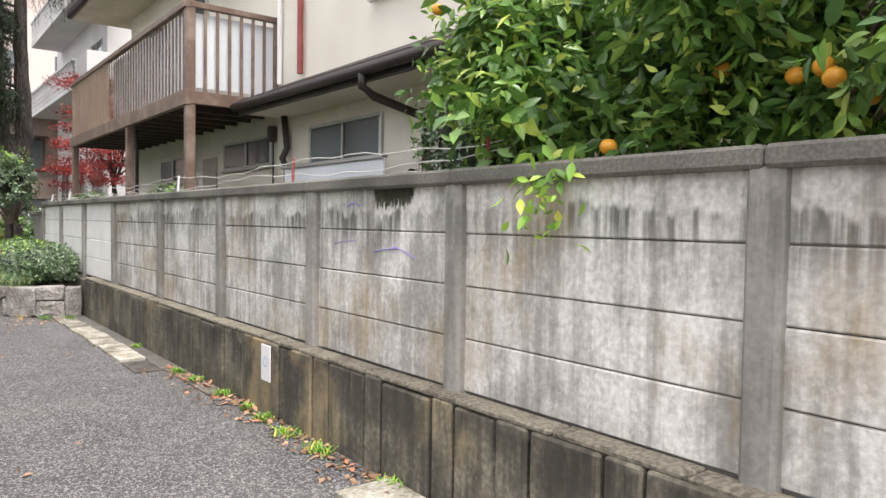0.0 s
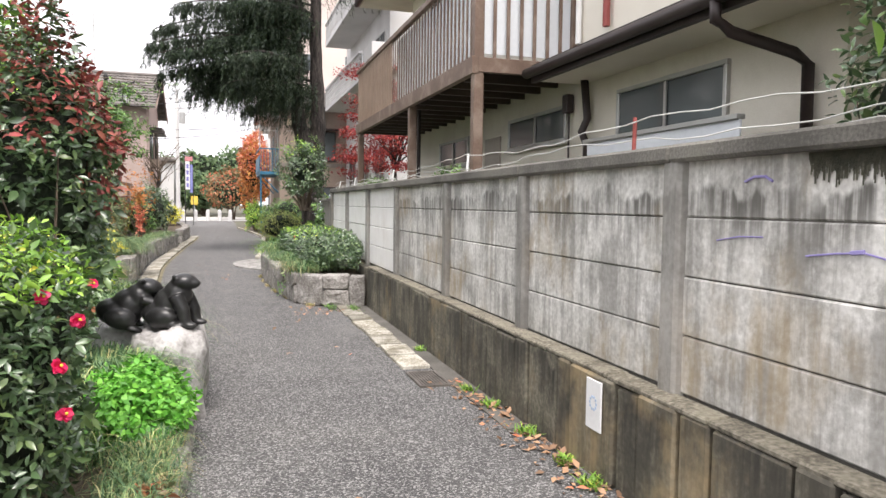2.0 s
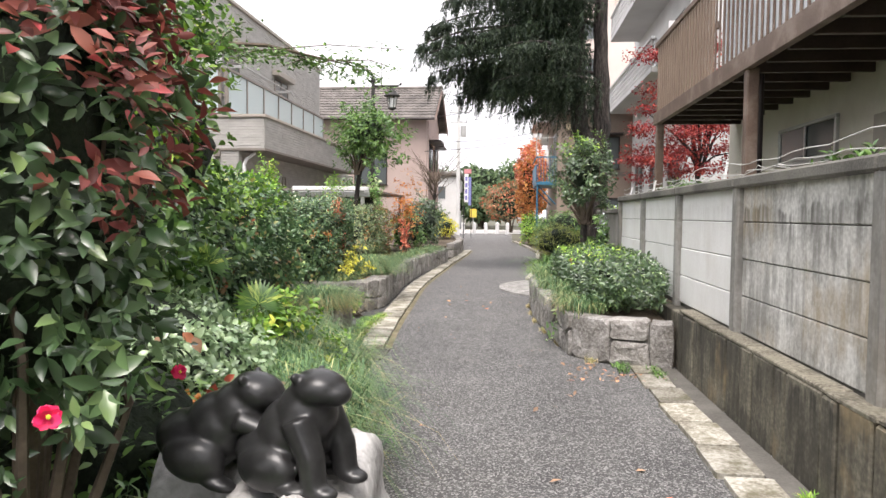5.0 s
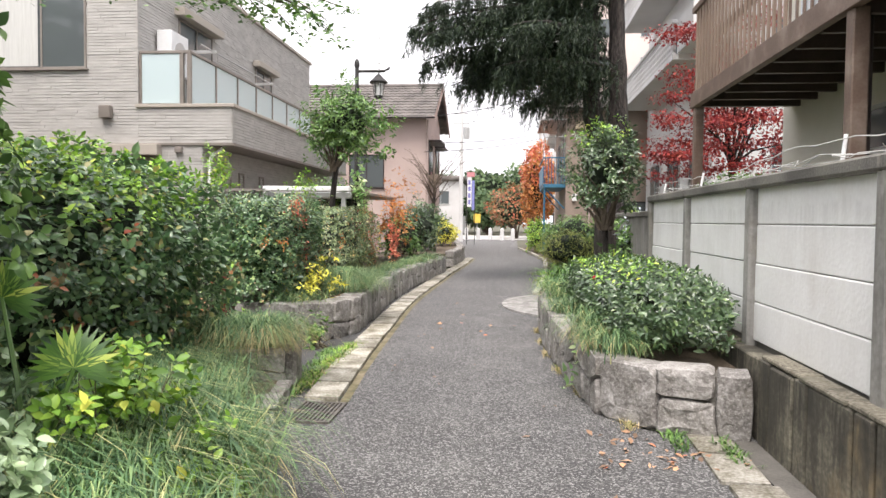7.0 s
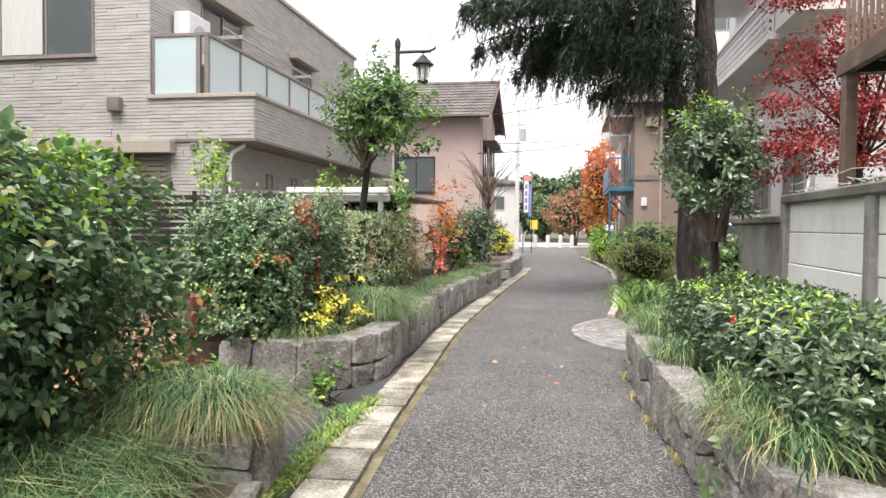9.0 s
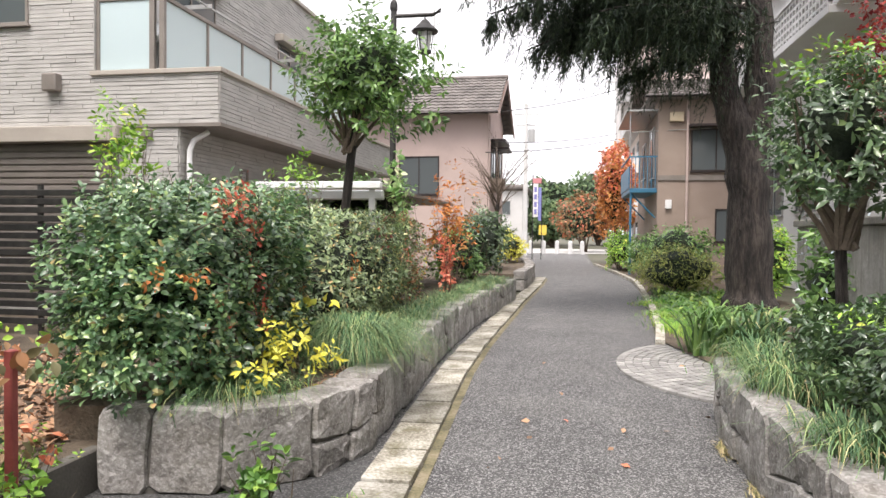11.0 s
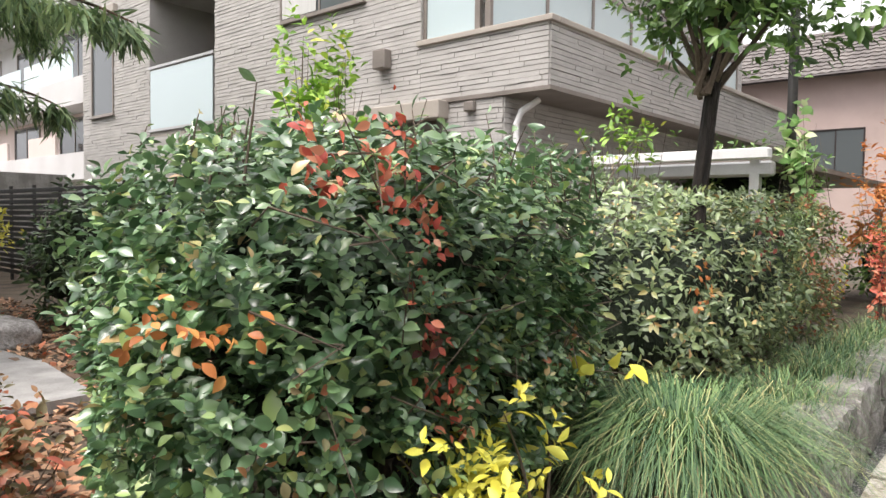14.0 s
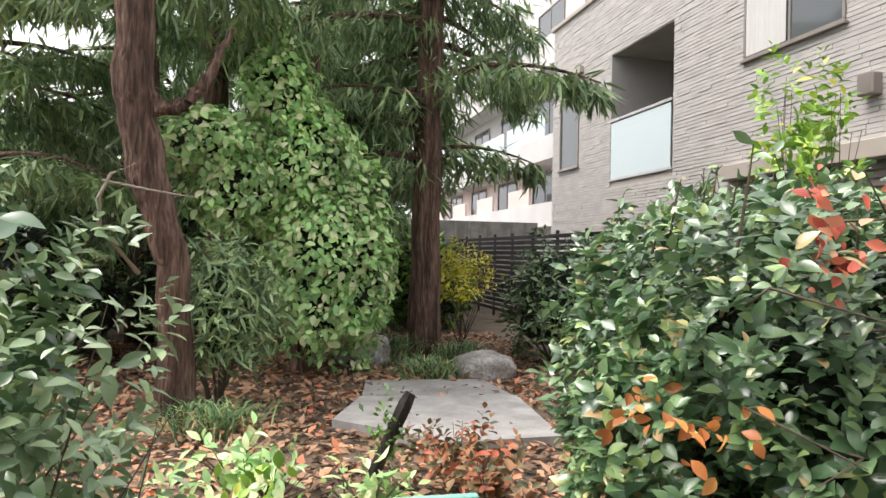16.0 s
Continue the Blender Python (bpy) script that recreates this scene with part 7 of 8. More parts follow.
def bear(name, label, x, y, z, s, turn, lean=0.0, reach=False, nod=0.0):
    """A seated bear cub cast in one piece: rounded masses fused into one skin."""
    b = Buf()
    b.blob((0, -0.06, 0.11), (0.118, 0.14, 0.115), 2, 3, 0.03)
    b.blob((0, 0.0, 0.18), (0.105, 0.115, 0.14), 2, 3, 0.02)
    b.blob((0, 0.05, 0.26), (0.092, 0.095, 0.12), 3, 3, 0.02)
    b.blob((0, 0.095, 0.36), (0.078, 0.088, 0.07), 4, 3, 0.02)
    b.blob((0, 0.15, 0.347 - nod), (0.05, 0.055, 0.045), 5, 3, 0.02)
    b.blob((0, 0.19, 0.35 - nod), (0.028, 0.02, 0.022), 5, 2, 0.02)
    for k in (-1, 1):
        b.blob((k * 0.062, 0.055, 0.405), (0.02, 0.014, 0.02), 6, 2, 0.0)
        if reach:
            b.tube([(k * 0.065, 0.08, 0.26), (k * 0.07, 0.18, 0.25), (k * 0.06, 0.27, 0.27)], [0.046, 0.038, 0.034], 12)
            b.blob((k * 0.06, 0.29, 0.272), (0.036, 0.042, 0.03), 7, 2, 0.0)
        else:
            b.tube([(k * 0.068, 0.07, 0.26), (k * 0.076, 0.125, 0.14), (k * 0.076, 0.14, 0.03)], [0.052, 0.043, 0.038], 14)
            b.blob((k * 0.076, 0.165, 0.028), (0.038, 0.056, 0.028), 7, 2, 0.0)
        b.blob((k * 0.10, -0.02, 0.085), (0.052, 0.105, 0.085), 8, 3, 0.02)
        b.blob((k * 0.105, 0.075, 0.028), (0.038, 0.066, 0.028), 8, 2, 0.0)
    rough = new("casting", b.mesh("casting"))
    fuse = rough.modifiers.new("fuse", "REMESH")
    fuse.mode, fuse.voxel_size = "VOXEL", 0.0075
    soft = rough.modifiers.new("soft", "SMOOTH")
    soft.factor, soft.iterations = 0.6, 7
    me = bpy.data.meshes.new_from_object(rough.evaluated_get(bpy.context.evaluated_depsgraph_get()))
    bpy.data.objects.remove(rough)
    me.transform(pose(x, y, z, lean, 0, turn) @ Matrix.Diagonal((1.22 * s, 1.18 * s, s, 1)))
    me.shade_smooth()
    me.materials.clear()
    me.materials.append(BRONZE)
    return tagged(new(name, me), label, "statue", "bear statues")


bear("bear_statue", "seated dark bronze bear cub statue with a shiny head", -0.06, 7.06, 0.612, 0.9, -112)
bear("bear_statue", "dark bronze bear cub statue leaning towards its mate", -0.385, 7.15, 0.60, 0.9, -92, -14, True)

# ---------------------------------------------------------------- right bed and verge
shrub("low_hedge", "low rounded hedge of glossy green leaves in the stone bed", "hedge", (1.90, 14.65, 0.76), (0.60, 2.45, 0.33), 19000, 0.058, G_DARK, base=(1.85, 14.5, 0.4), p=3.2, seed=151, lump=0.05, depth=0.34, stems=20, core=0.7,
      extra=[(G_BRIGHT, 0.03, "young_leaves", "fresh light green young leaves", (1.6, 14.5, 1.15), (0.8, 2.6, 0.2))])
for i, (x, y, s) in enumerate(((1.42, 13.2, 1.0), (1.32, 16.2, 1.0), (1.45, 12.7, 0.8), (1.3, 15.0, 0.7), (1.4, 17.0, 0.9))):
    tuft("lily_turf", "tuft of lily turf hanging over the stone bed", "grass", (x, y, 0.42), (0.22, 0.3), 420, 0.62 * s, 0.42 * s, 0.0045, G_GRASS, 160 + i, 0.85, "lily turf tufts", 0.12)
nandina("ivy_sprig", "pale green ivy sprig hanging on the stones", (1.22, 13.1, 0.28), (0.06, 0.16, 0.26), 26, 0.09, G_VINE, (1.3, 13.1, 0.45), 166, WIDE)
for i, (x, y) in enumerate(((1.5, 20.15), (1.95, 20.1), (1.75, 20.6), (2.3, 20.35))):
    tuft("agapanthus", "clump of broad strappy bright green leaves", "plant", (x, y, 0.05), (0.2, 0.24), 56, 1.05, 0.8, 0.021, G_GRASS if i % 2 else G_MID, 170 + i, 0.62, "agapanthus clumps")
tuft("short_grass", "short yellow-green grass along the kerb", "grass", (1.5, 22.5, 0.05), (0.3, 1.2), 1200, 0.16, 0.10, 0.004, G_BRIGHT, 175)
gc = np.random.default_rng(176)
q = np.stack([1.75 + gc.random(2600) * 1.6, 23.2 + gc.random(2600) * 5.5, 0.06 + gc.random(2600) * 0.16], 1)
gcv = thing("ground_cover", "bright green creeping ground cover under the cedar", "plant", (2.5, 26, 0.05), kind="stuff")
part("leaves", leaves_on(gc, q, np.tile(np.array([[0, 0, 1.0]]), (len(q), 1)), 0.10, LITE, 0.0, 0.8), G_CITRUS, gcv)
shrub("feathery_shrub", "low olive-green feathery shrub", "shrub", (2.3, 28.3, 0.62), (0.95, 1.2, 0.6), 3600, 0.09, leafy("olive_leaf", [(0, (0.10, 0.13, 0.03)), (0.5, (0.18, 0.21, 0.05)), (1, (0.27, 0.27, 0.09))], 0.5, 0.3), base=(2.3, 28.3, 0.05), seed=181, template=SLIM, core=0.7)
shrub("round_shrub", "mid-green rounded shrub on the verge", "shrub", (2.75, 31.6, 0.95), (1.1, 1.5, 0.85), 2600, 0.11, G_MID, base=(2.7, 31.5, 0.05), seed=182)
shrub("round_shrub", "light green rounded shrub beside the cedar", "shrub", (3.75, 26.9, 0.95), (0.75, 1.0, 0.85), 2400, 0.10, G_BRIGHT, base=(3.75, 26.9, 0.05), seed=183)
hy = shrub("hydrangea", "leafy shrub with pale lilac flower heads", "shrub", (2.85, 19.4, 0.95), (0.6, 0.9, 0.75), 1900, 0.10, G_MID, base=(2.85, 19.4, 0.05), seed=184, extra=[(LILAC, 0.05, "flowers", "pale lilac flowers", (2.4, 19.4, 1.1), (0.8, 1.2, 0.8))])
shrub("round_shrub", "mid-green rounded shrub under the brown house", "shrub", (2.4, 35.0, 0.8), (0.8, 1.4, 0.75), 1600, 0.12, G_MID, base=(2.4, 35, 0.05), seed=185)
shrub("round_shrub", "yellow-green shrub further along the verge", "shrub", (1.75, 39.5, 0.85), (0.6, 2.0, 0.8), 1600, 0.13, G_BRIGHT, base=(1.75, 39.5, 0.05), seed=186)
shrub("wall_top_shrub", "low creeping shrub behind the wall's end", "shrub", (3.1, 15.3, 1.72), (0.45, 1.5, 0.34), 1700, 0.07, G_MID, base=(3.1, 15.3, 0.0), seed=187)
shrub("wall_top_shrub", "small leafy shrub behind the wall", "shrub", (2.95, 9.9, 1.72), (0.3, 0.8, 0.28), 700, 0.08, G_MID, base=(2.95, 9.9, 0.0), seed=188)

# far trees
shrub("orange_tree", "tree in orange autumn leaf beside the brown house", "tree", (2.0, 46.5, 3.4), (0.9, 1.6, 2.4), 3600, 0.17, G_ORANGE, base=(2.0, 46.5, 0), seed=191, core=0.6, thick=0.05, template=LITE, extra=[(G_RED, 0.4, "red_leaves", "red autumn leaves", (1.7, 46, 4.5), (1.5, 2, 1.3))])
shrub("russet_tree", "low russet tree at the path's end", "tree", (0.9, 66, 2.6), (2.4, 2.4, 1.9), 3000, 0.28, G_RUST, base=(0.9, 66, 0), seed=192, core=0.7, thick=0.08, template=LITE)
for i, (x, y, z, r) in enumerate(((-3.0, 96, 4.5, 4.2), (3.0, 100, 5.2, 5.0), (9.5, 104, 5.0, 5.0), (-10, 108, 4.5, 5.0), (16, 108, 5, 5.5), (-2, 84, 2.6, 2.6))):
    shrub("far_tree", "broad dark green tree far beyond the path", "tree", (x, y, z), (r, r, r * 0.75), 4200, 0.55, G_FAR, base=(x, y, 0), seed=195 + i, core=0.82, thick=0.2, template=LITE, lump=0.1, group="far trees")

# bollards, banner, poles and cables
for i, x in enumerate((-2.9, -2.0, -1.1, -0.2, 0.6)):
    bo = thing("bollard", "pale stone bollard closing the end of the path", "bollard", (x, 60.5, 0), "bollards")
    part("shaft", Buf().tube([(x, 60.5, 0), (x, 60.5, 0.8), (x, 60.5, 0.88), (x, 60.5, 0.92)], [0.15, 0.14, 0.11, 0.03], 12), WHITEWALL, bo)
ys = thing("warning_sign", "small yellow sign on a thin post", "sign", (-2.0, 58.5, 0))
part("post", Buf().tube([(-2.0, 58.5, 0), (-2.0, 58.5, 1.9)], 0.03, 6), ALU, ys)
part("board", Buf().box(-2.25, 58.44, 1.3, -1.75, 58.47, 1.95, 0.01), surf("yellow_board", [(0.7, 0.5, 0.06), (0.75, 0.56, 0.1)], 0.6), ys)
bn = thing("shop_banner", "tall pale blue and white shop banners on poles", "banner", (-2.0, 50, 0))
part("pole", Buf().tube([(-2.2, 50, 0), (-2.2, 50, 4.6)], 0.03, 6), IRON, bn)
part("pole", Buf().tube([(-1.72, 50, 0), (-1.72, 50, 3.6)], 0.025, 6), IRON, bn)
part("cloth", Buf().box(-2.18, 49.98, 2.3, -1.92, 50.0, 4.1), WHITE, bn, "white banner")
part("cloth", Buf().box(-1.90, 49.98, 2.1, -1.74, 50.0, 3.9), surf("banner_blue", [(0.20, 0.22, 0.52), (0.26, 0.28, 0.58)], 0.8), bn, "blue banner")
part("heading", Buf().box(-2.2, 49.97, 4.12, -1.74, 50.0, 4.4), surf("banner_red", [(0.55, 0.22, 0.24), (0.6, 0.26, 0.28)], 0.8), bn, "red heading")
for k in range(4):
    part("lettering", Buf().box(-2.12, 49.965, 2.45 + k * 0.40, -1.98, 49.978, 2.72 + k * 0.40), surf("lettering_blue", [(0.2, 0.2, 0.5), (0.25, 0.25, 0.55)], 0.8), bn)
for i, (x, y, h) in enumerate(((2.15, 48.5, 10.5), (-3.0, 56, 9.5))):
    up = thing("utility_pole", "grey concrete utility pole with cross arms", "utility pole", (x, y, 0), "utility poles")
    part("shaft", Buf().tube([(x, y, 0), (x, y, h)], [0.17, 0.11], 10), WHITEWALL, up)
    part("cross_arm", Buf().box(x - 0.8, y - 0.04, h - 0.7, x + 0.8, y + 0.04, h - 0.62), ALU, up)
    part("cross_arm", Buf().box(x - 0.6, y - 0.04, h - 1.4, x + 0.6, y + 0.04, h - 1.32), ALU, up)
    part("transformer", Buf().tube([(x + 0.35, y, h - 2.4), (x + 0.35, y, h - 1.6)], 0.22, 10), ALU, up)


def cable(a, b, sag, r=0.014):
    ob = thing("overhead_cable", "thin black overhead cable", "cable", a, "overhead cables")
    pts = [tuple(a[k] + (b[k] - a[k]) * t / 14 - (sag * 4 * t / 14 * (1 - t / 14) if k == 2 else 0) for k in range(3)) for t in range(15)]
    part("line", Buf().tube(pts, r, 4, False), CABLE, ob)


cable((-3.0, 56, 8.2), (2.15, 48.5, 8.6), 0.3)
cable((4.26, 5.2, 5.4), (2.6, -2.0, 5.8), 0.2, 0.01)

cable((-3.3, 40.3, 6.35), (1.98, 48.32, 8.71), 0.15, 0.018)
cable((-3.3, 40.1, 5.10), (2.09, 48.32, 6.50), 0.15, 0.018)
cable((-3.3, 37.9, 4.45), (2.10, 48.32, 6.22), 0.15, 0.018)


# ---------------------------------------------------------------- garden beyond the hedge
tagged(part("garden_wall", Buf().box(-19.2, 6.0, 0, -19.0, 21, 2.4), POST), "plain grey wall closing the garden", "wall", kind="structure")
rng = np.random.default_rng(201)
litter = thing("leaf_litter", "thick brown litter of fallen leaves on the garden soil", "leaf litter", (-6, 14, 0.22), kind="stuff")
n = 26000
q = np.stack([-2.9 - rng.random(n) ** 1.3 * 9, 9.6 + rng.random(n) * 7.8, np.zeros(n)], 1)
q[:, 2] = np.where(q[:, 1] > 13.05, 0.225, 0.125) + rng.random(n) * 0.05
part("leaves", leaves_on(rng, q, np.tile(np.array([[0, 0, 1.0]]), (len(q), 1)), 0.08, LITE, 0.0, 1.3), G_LITTER, litter)

vt = thing("vine_covered_tree", "tree wholly draped in light green climbing vine", "tree", (-8.4, 14.3, 0.2))
part("trunk", Buf().tube([(-8.4, 14.3, 0.2), (-8.4, 14.3, 1.8), (-8.4, 14.4, 3.6)], [0.12, 0.10, 0.05], 8), REDBARK, vt)
P, O = [], []
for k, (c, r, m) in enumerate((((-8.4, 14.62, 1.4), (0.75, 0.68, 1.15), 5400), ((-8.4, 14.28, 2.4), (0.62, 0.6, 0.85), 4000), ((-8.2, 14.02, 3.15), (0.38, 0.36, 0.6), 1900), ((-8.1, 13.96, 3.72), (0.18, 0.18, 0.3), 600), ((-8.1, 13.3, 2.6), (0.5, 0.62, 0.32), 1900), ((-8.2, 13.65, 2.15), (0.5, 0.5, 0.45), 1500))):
    # solid core whose dark colour stands for shade behind the vine leaves
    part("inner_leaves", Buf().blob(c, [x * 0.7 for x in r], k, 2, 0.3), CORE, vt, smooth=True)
    q, o = shell(rng, m, c, r, 2, 0.3, 0.14, -0.9, k)
    P.append(q), O.append(o)
part("leaves", leaves_on(rng, np.concatenate(P), np.concatenate(O), 0.088, WIDE, 1.0, 0.9, up=0.55), G_VINE, vt)


def rough_tree(label, pts, radii, limbs, seed, needle=0.30, per=170):
    return cedar("garden_conifer", label, pts[0], [(pts, radii)], limbs, seed, needle, G_CONIFER, per, REDBARK)


rl = random.Random(6)


def ring_limbs(x, y, z0, z1, n, length):
    return [((x, y, z0 + (z1 - z0) * i / n), rl.uniform(0, 360), length * rl.uniform(0.7, 1.2), rl.uniform(0.1, 0.5)) for i in range(n)]


rough_tree("conifer with red-brown flaking bark and dark drooping foliage", [(-9.4, 15.85, 0.2), (-9.4, 15.85, 2.0), (-9.35, 15.85, 4.2), (-9.3, 15.9, 8)], [0.21, 0.18, 0.16, 0.1], ring_limbs(-9.35, 15.85, 2.7, 6.8, 34, 2.2), 301)
bent = rough_tree("conifer with a flaking red-brown trunk and a crooked low limb", [(-6.42, 13.33, 0.2), (-6.4, 13.28, 1.4), (-6.4, 13.08, 2.1), (-6.4, 12.97, 2.7), (-6.4, 12.98, 3.5), (-6.45, 13.0, 7)], [0.15, 0.12, 0.14, 0.145, 0.14, 0.08], ring_limbs(-6.45, 13.0, 4.3, 6.6, 10, 1.6) + [((-6.45, 13.0, 3.9), 150, 2.4, 0.5), ((-6.45, 13.0, 4.2), 225, 2.6, 0.5), ((-6.4, 12.9, 3.6), 255, 1.8, 0.2)], 302)
part("crooked_limb", trunk_tube(Buf(), [(-6.38, 13.0, 2.8), (-6.36, 13.16, 2.56), (-6.4, 13.34, 2.62), (-6.42, 13.48, 2.8), (-6.5, 13.66, 3.25)], [0.07, 0.06, 0.055, 0.045, 0.02], 3, 8), REDBARK, bent)
part("dead_branch", Buf().tube([(-6.3, 13.05, 1.35), (-5.6, 12.94, 1.65), (-5.5, 12.95, 1.84), (-5.5, 13.02, 1.99), (-5.5, 13.16, 2.06)], [0.018, 0.014, 0.012, 0.010, 0.006], 6).tube([(-5.5, 12.97, 1.95), (-5.5, 13.25, 1.90), (-5.48, 13.52, 1.86)], [0.009, 0.007, 0.003], 5), PALEWOOD, bent, "bare pale dead branch")
rough_tree("conifer with a dark red trunk behind the vine", [(-9.0, 13.35, 0.2), (-8.95, 13.4, 2.0), (-8.85, 13.35, 3.7), (-8.8, 13.36, 7.5)], [0.16, 0.14, 0.12, 0.08], ring_limbs(-8.8, 13.36, 4.0, 7.2, 14, 1.8), 306)
for x, y, z1, seed in ((-15.2, 12.9, 8.5, 308), (-16.2, 15.6, 8.0, 311)):
    rough_tree("tall dark conifer closing the back of the garden", [(x, y, 0.2), (x, y, 3), (x + 0.1, y, z1 + 0.6)], [0.22, 0.18, 0.06], ring_limbs(x, y, 0.9, z1, 32, 2.5), seed, 0.36, 150)
rough_tree("conifer with dark drooping foliage", [(-11.5, 12.2, 0.2), (-11.5, 12.2, 3), (-11.4, 12.2, 7.5)], [0.22, 0.19, 0.1], ring_limbs(-11.5, 12.2, 0.9, 6.8, 26, 2.2), 303)
rough_tree("conifer with dark drooping foliage", [(-12.5, 14.6, 0.2), (-12.5, 14.6, 3), (-12.4, 14.6, 8)], [0.22, 0.19, 0.1], ring_limbs(-12.5, 14.6, 1.2, 7.2, 26, 2.0), 304)
rough_tree("conifer with dark drooping foliage", [(-9.0, 11.0, 0.12), (-9.0, 11.0, 3), (-9.0, 11.0, 7)], [0.2, 0.17, 0.1], ring_limbs(-9.0, 11.0, 2.0, 6.5, 22, 1.8), 305)
for i, (x, y, z, rx, ry, rz) in enumerate(((-15.5, 11.0, 2.4, 1.4, 2.4, 2.4), (-16.0, 14.8, 2.0, 1.3, 1.6, 2.0), (-13.6, 9.0, 2.2, 1.8, 1.6, 2.2), (-13.5, 16.6, 0.9, 1.4, 0.8, 0.9), (-11.0, 9.4, 1.2, 1.2, 1.0, 1.2))):
    shrub("garden_bush", "large dark evergreen bush at the back of the garden", "bush", (x, y, z + 0.1), (rx, ry, rz), 3200, 0.16, G_CITRUS if i % 2 else G_DARK, base=(x, y, 0.2), seed=310 + i, template=LITE, core=0.78, lump=0.14)
for i, (x, y, z, r) in enumerate(((-10.2, 11.4, 0.85, 0.95), (-10.7, 12.9, 0.75, 0.8), (-10.6, 10.2, 1.6, 1.3))):
    shrub("garden_bush", "dark evergreen bush under the conifers", "bush", (x, y, z + 0.15), (r, r, r * 0.95), 2600, 0.11, G_DARK, base=(x, y, 0.2), seed=324 + i, core=0.76, lump=0.14)
nandina("garden_herb", "yellow-flowering bush in the garden", (-10.4, 16.6, 1.3), (0.7, 0.5, 0.5), 800, 0.09, G_YELLOW, (-10.4, 16.6, 0.2), 320)
shrub("garden_bush", "dark green bush beside the conifer", "bush", (-8.7, 17.3, 0.98), (0.95, 0.65, 0.85), 2600, 0.10, G_DARK, base=(-8.7, 17.3, 0.2), seed=321)
shrub("garden_bush", "mid-green bush beside the conifer", "bush", (-10.9, 15.0, 0.7), (0.5, 0.5, 0.55), 900, 0.1, G_MID, base=(-10.9, 15.0, 0.2), seed=322)
shrub("conifer_sapling", "dark feathery conifer sapling beside the crooked trunk", "shrub", (-6.75, 13.6, 1.05), (0.42, 0.45, 0.62), 3000, 0.12, G_CONIFER, base=(-6.75, 13.6, 0.2), seed=337, template=SLIM, core=0.5, droop=0.8, depth=0.7)
nandina("pale_shrub", "open shrub with pale glossy oval leaves at the hedge's end", (-2.75, 13.42, 1.08), (0.46, 0.42, 0.74), 900, 0.066, G_PALE, (-2.9, 13.1, 0.15), 323)
for i, (x, y) in enumerate(((-4.5, 14.0), (-4.2, 14.5), (-4.9, 13.8), (-4.0, 13.6))):
    nandina("hydrangea_seedling", "low plant with broad light green leaves", (x, y, 0.40), (0.35, 0.32, 0.18), 110, 0.10, G_VINE, (x, y, 0.22), 330 + i)
nandina("red_seedling", "low plant with red and orange autumn leaves", (-3.75, 14.95, 0.5), (0.32, 0.3, 0.25), 420, 0.06, G_RUST, (-3.75, 14.95, 0.22), 335, WIDE)
nandina("red_seedling", "low plant with rust-orange autumn leaves", (-4.4, 15.0, 0.5), (0.4, 0.3, 0.22), 380, 0.06, G_RUST, (-4.4, 15.0, 0.22), 336, WIDE)
for i, (x, y, s) in enumerate(((-9.1, 15.4, 1.0), (-8.9, 16.2, 0.8), (-7.9, 15.6, 0.7), (-6.0, 13.6, 0.7))):
    tuft("garden_grass", "wild grass tuft under the trees", "grass", (x, y, 0.22), (0.3, 0.3), 220, 0.6 * s, 0.4, 0.008, G_GRASS, 340 + i, 0.6, "garden grass tufts", 0.3)
slab = thing("stone_slab", "pale flat paving slabs lying on the garden soil", "paving slab", (-6.0, 15.3, 0.22))
part("slab", Buf().prism([(-6.75, 14.75), (-5.95, 14.45), (-5.2, 15.2), (-5.25, 15.95), (-6.6, 16.1)], 0.23, 0.31), COBBLE, slab)
part("slab", Buf().prism([(-7.6, 14.9), (-6.80, 14.77), (-6.65, 16.1), (-7.5, 16.05)], 0.23, 0.29), COBBLE, slab)
gs = thing("garden_stone", "grey garden stone among fallen leaves", "stone", (-9.0, 15.0, 0.2))
part("boulder", Buf().blob((-9.0, 15.0, 0.38), (0.3, 0.34, 0.22), 4, 3, 0.2, 3), ROCK, gs, smooth=True)
gs2 = thing("garden_stone", "dark garden stone among fallen leaves", "stone", (-7.9, 16.2, 0.2))
part("boulder", Buf().blob((-7.9, 16.2, 0.32), (0.3, 0.3, 0.16), 6, 3, 0.2, 3), GRANITE, gs2, smooth=True)
stk = thing("mossy_stake", "short mossy leaning stake in the garden", "stake", (-4.55, 14.6, 0.22))
part("shaft", Buf().tube([(-4.55, 14.5, 0.2), (-4.5, 14.72, 0.72), (-4.5, 14.75, 0.78)], [0.035, 0.04, 0.03], 7), BARK, stk)
q = rng.normal(size=(160, 3)) * np.array([0.04, 0.07, 0.12]) + np.array([-4.52, 14.63, 0.55])
part("moss", leaves_on(rng, q, np.tile(np.array([[1.0, 0, 0.3]]), (160, 1)), 0.04, LITE), G_MID, stk)
rail = thing("turquoise_rail", "weathered turquoise painted metal rail across the garden's edge", "rail", (-3.5, 13.9, 0.22))
part("bar", Buf().box(-3.55, 12.4, 0.49, -3.50, 14.3, 0.57, 0.006), TURQ, rail)
part("bar", Buf().box(-3.545, 14.3, 0.485, -3.50, 14.85, 0.56, 0.006), TURQ, rail)
for y in (14.18, 14.26, 14.36, 14.46):
    part("bolt", Buf().tube([(-3.50, y, 0.53), (-3.488, y, 0.53)], 0.014, 8), ALU, rail)
for y in (12.5,):
    part("upright", Buf().box(-3.59, y - 0.02, 0.12, -3.555, y + 0.02, 0.6), TURQ, rail)

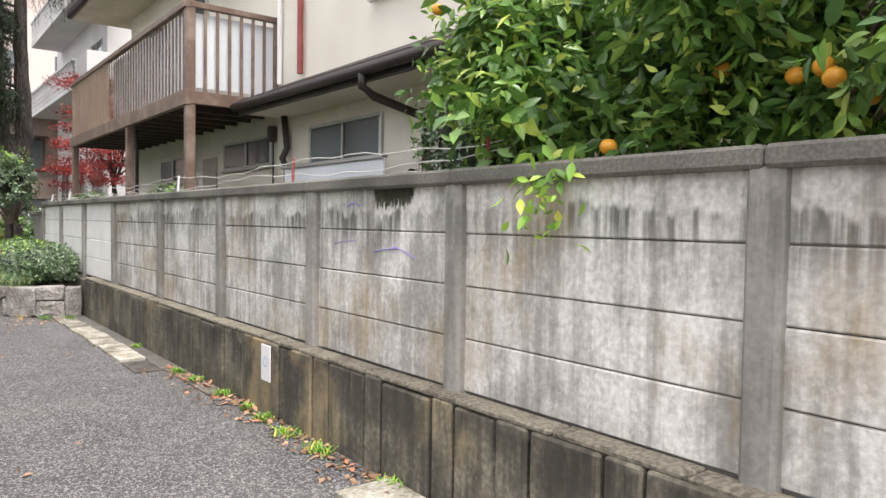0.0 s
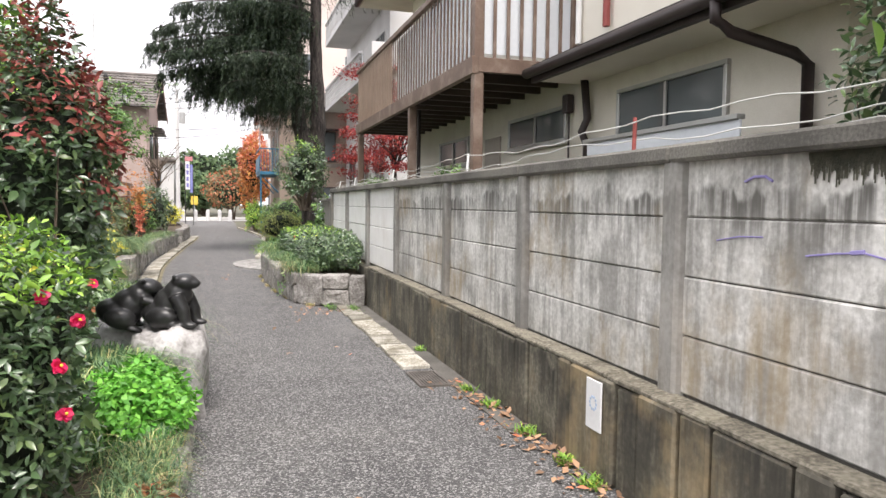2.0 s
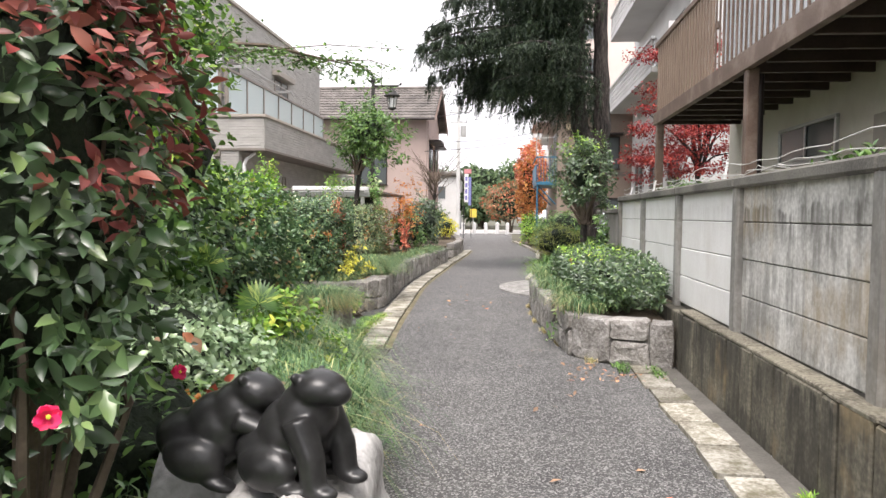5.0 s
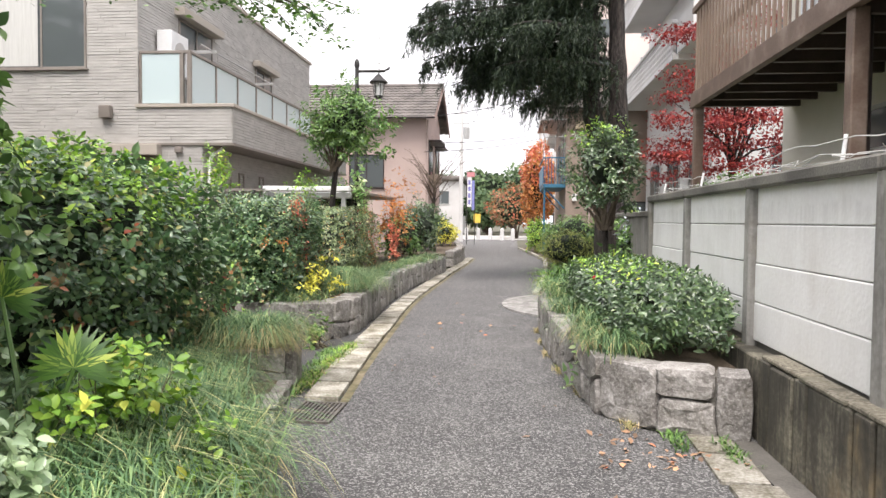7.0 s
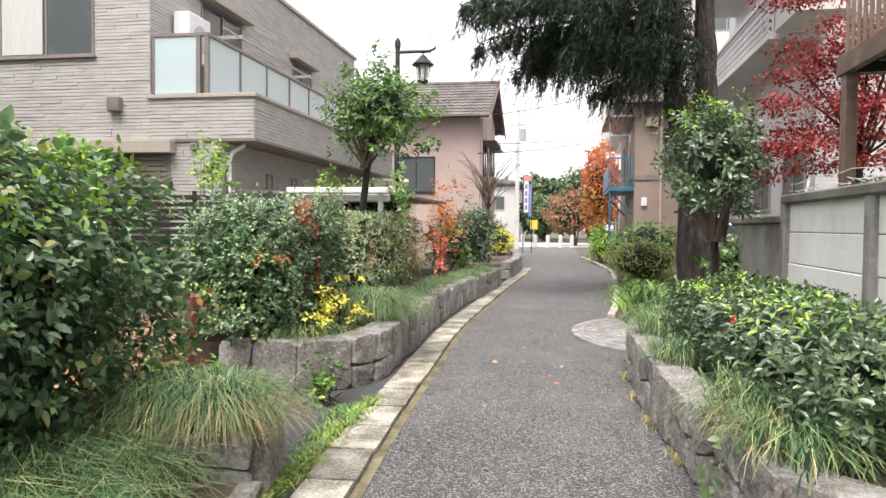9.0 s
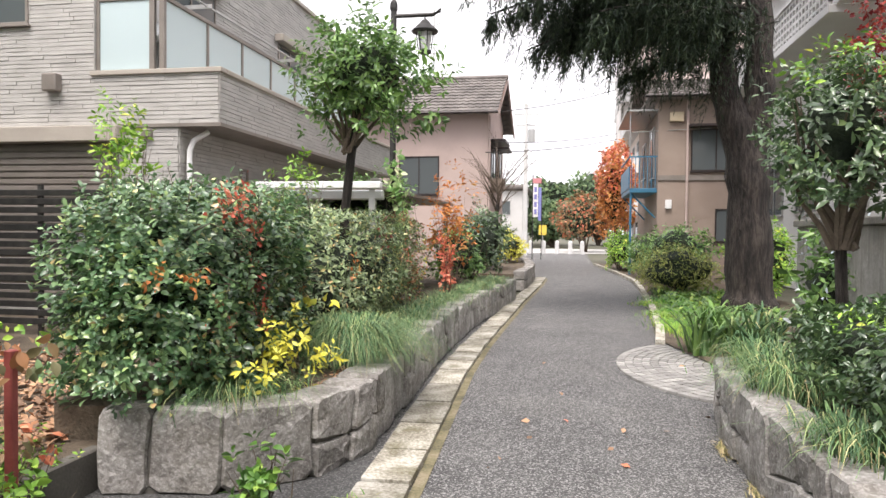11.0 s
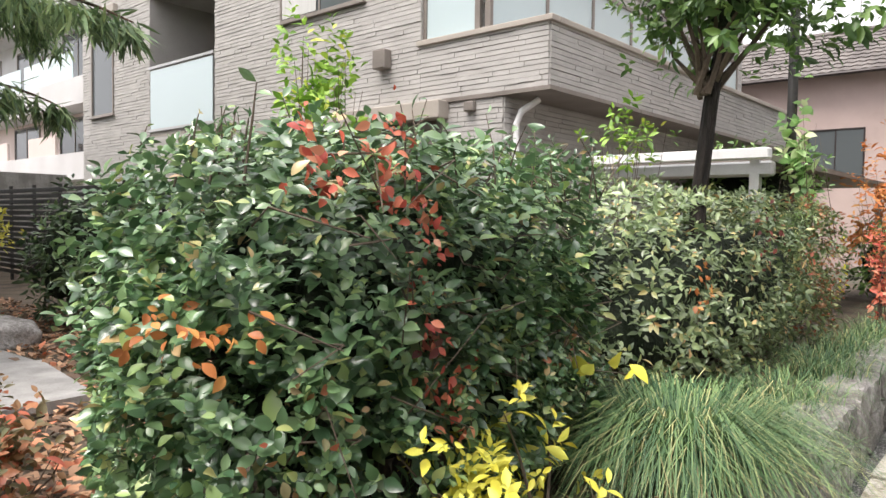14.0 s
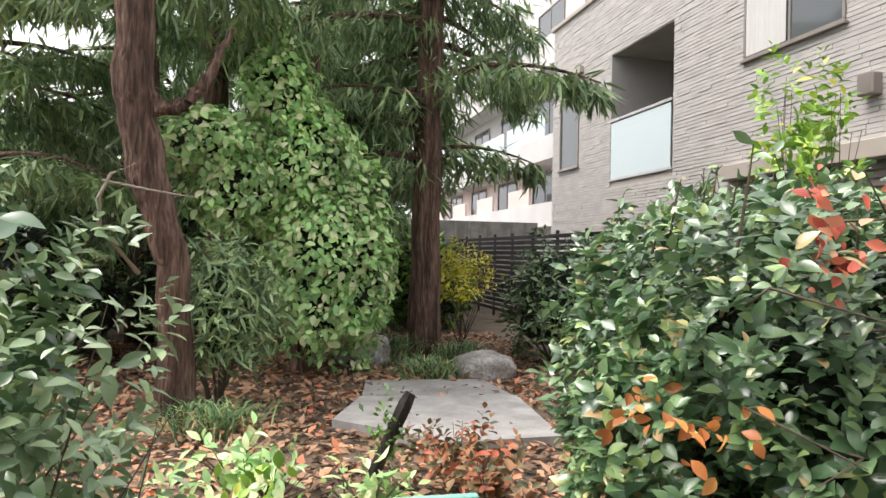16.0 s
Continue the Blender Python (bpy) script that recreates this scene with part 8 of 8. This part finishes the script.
# weeds and fallen leaves along the gutter
for i, (y, w) in enumerate(((5.0, 0.10), (5.35, 0.08), (5.9, 0.1), (6.55, 0.08), (7.0, 0.09), (4.55, 0.12), (4.1, 0.12), (8.6, 0.06), (3.3, 0.1))):
    tuft("weed", "small bright green weed at the foot of the kerb", "weed", (2.2 + 0.02 * math.sin(i), y, 0.0), (w * 0.7, w * 1.2), 60, 0.07, 0.08, 0.007, G_BRIGHT, 350 + i, 0.3, "kerb weeds")
for i, (x, y) in enumerate(((-1.25, 13.2), (-1.3, 13.9), (-1.35, 14.5), (1.2, 14.0), (1.75, 11.85), (2.05, 11.6))):
    tuft("weed", "small bright green weed in the joint of the kerb", "weed", (x, y, 0.01), (0.08, 0.35), 150, 0.06, 0.07, 0.006, G_MID, 360 + i, 0.3, "kerb weeds")
for i in range(9):
    tuft("weed", "low green weeds between the kerb and the recess", "weed", (-1.16 - 0.02 * math.sin(3 * i), 12.75 + i * 0.26, 0.008), (0.09, 0.22), 170, 0.08, 0.09, 0.006, G_BRIGHT if i % 3 else G_MID, 380 + i, 0.35, "kerb weeds", 0.3)
for i, (x, y) in enumerate(((1.13, 13.9), (1.05, 14.8), (1.02, 15.6), (1.0, 16.4), (1.24, 13.1), (1.5, 12.2))):
    tuft("dry_weed", "withered straw-coloured weeds at the foot of the stones", "weed", (x, y, 0.0), (0.06, 0.22), 130, 0.07, 0.08, 0.004, G_DRY, 390 + i, 0.4, "dry weeds")
tuft("dry_sedge", "withered brown sedge hanging over the bed's corner", "grass", (1.42, 13.05, 0.42), (0.16, 0.2), 420, 0.42, 0.34, 0.004, G_DRY, 396, 0.9)
q = np.concatenate([np.stack([2.27 - np.abs(rng.normal(size=420)) * 0.12, 3.2 + rng.random(420) * 4.2, np.full(420, 0.012)], 1),
                    np.stack([1.2 + rng.random(60) * 0.9, 11.2 + rng.random(60) * 0.7, np.full(60, 0.012)], 1),
                    np.stack([-0.6 + rng.random(60) * 2.4, 4 + rng.random(60) * 16, np.full(60, 0.012)], 1)])
fl = thing("fallen_leaves", "scattered brown and red fallen leaves in the gutter", "fallen leaves", (2.1, 5, 0.0), kind="stuff")
part("leaves", leaves_on(rng, q, np.tile(np.array([[0, 0, 1.0]]), (len(q), 1)), 0.06, LITE, 0.0, 1.6), G_LITTER, fl)
q = np.stack([-1.95 + rng.random(260) * 0.45, 15.4 + rng.random(260) * 2.2, np.full(260, 0.43)], 1)
fl2 = thing("fallen_leaves", "brown fallen leaves on the raised bed's soil", "fallen leaves", (-1.7, 16, 0.42), kind="stuff")
part("leaves", leaves_on(rng, q, np.tile(np.array([[0, 0, 1.0]]), (len(q), 1)), 0.065, LITE, 0.0, 1.4), G_LITTER, fl2)

# marks on the panel wall
scrawl = surf("violet_paint", [(0.26, 0.22, 0.52), (0.34, 0.30, 0.60)], 0.7)
for pts, r in (([(2.437, 3.848, 1.326), (2.437, 3.714, 1.344), (2.437, 3.596, 1.354), (2.437, 3.5, 1.338), (2.437, 3.403, 1.3)], 0.004), ([(2.437, 4.195, 1.618), (2.437, 4.142, 1.637), (2.437, 4.077, 1.636), (2.437, 4.038, 1.616)], 0.006), ([(2.437, 3.646, 1.351), (2.437, 3.59, 1.357)], 0.009), ([(2.437, 4.364, 1.36), (2.437, 4.221, 1.383), (2.437, 4.078, 1.387)], 0.003)):
    part("paint_scrawl", Buf().tube(pts, r, 5), scrawl, wall_east, "thin violet paint scrawl")
moss = Buf()
rm = random.Random(33)
ya, yb = 3.423, 3.852
k = 110
for i in range(k):
    y0, y1 = ya + (yb - ya) * i / k, ya + (yb - ya) * (i + 1) / k
    h = 0.015 + 0.10 * abs(noise.noise(Vector((i * 0.31, 2.0, 0.5)))) + rm.uniform(0, 0.06) * rm.random() + 0.03 * math.sin(math.pi * i / k)
    moss.box(2.4355, y0, 1.718 - h, 2.4395 - rm.uniform(0, 0.004), y1 + 0.002, 1.719)
part("moss_patch", moss, surf("black_moss", [(0.06, 0.06, 0.045), (0.12, 0.115, 0.085)], 0.95, 120, 20, 1.0), wall_east, "dark mossy growth under the coping", kind="stuff")
for i in range(16):
    y = 17.7 + i * 0.62
    tuft("verge_grass", "short yellow-green grass on the verge", "grass", (1.55 + 0.25 * math.sin(i * 2.3) + (0.15 if y > 22 else 0.45 if y < 21 else 0.1), y, 0.05), (0.35, 0.4), 240, 0.15, 0.12, 0.005, (G_GRASS, G_BRIGHT, G_FERN)[i % 3], 400 + i, 0.4, "verge grass tufts", 0.1)
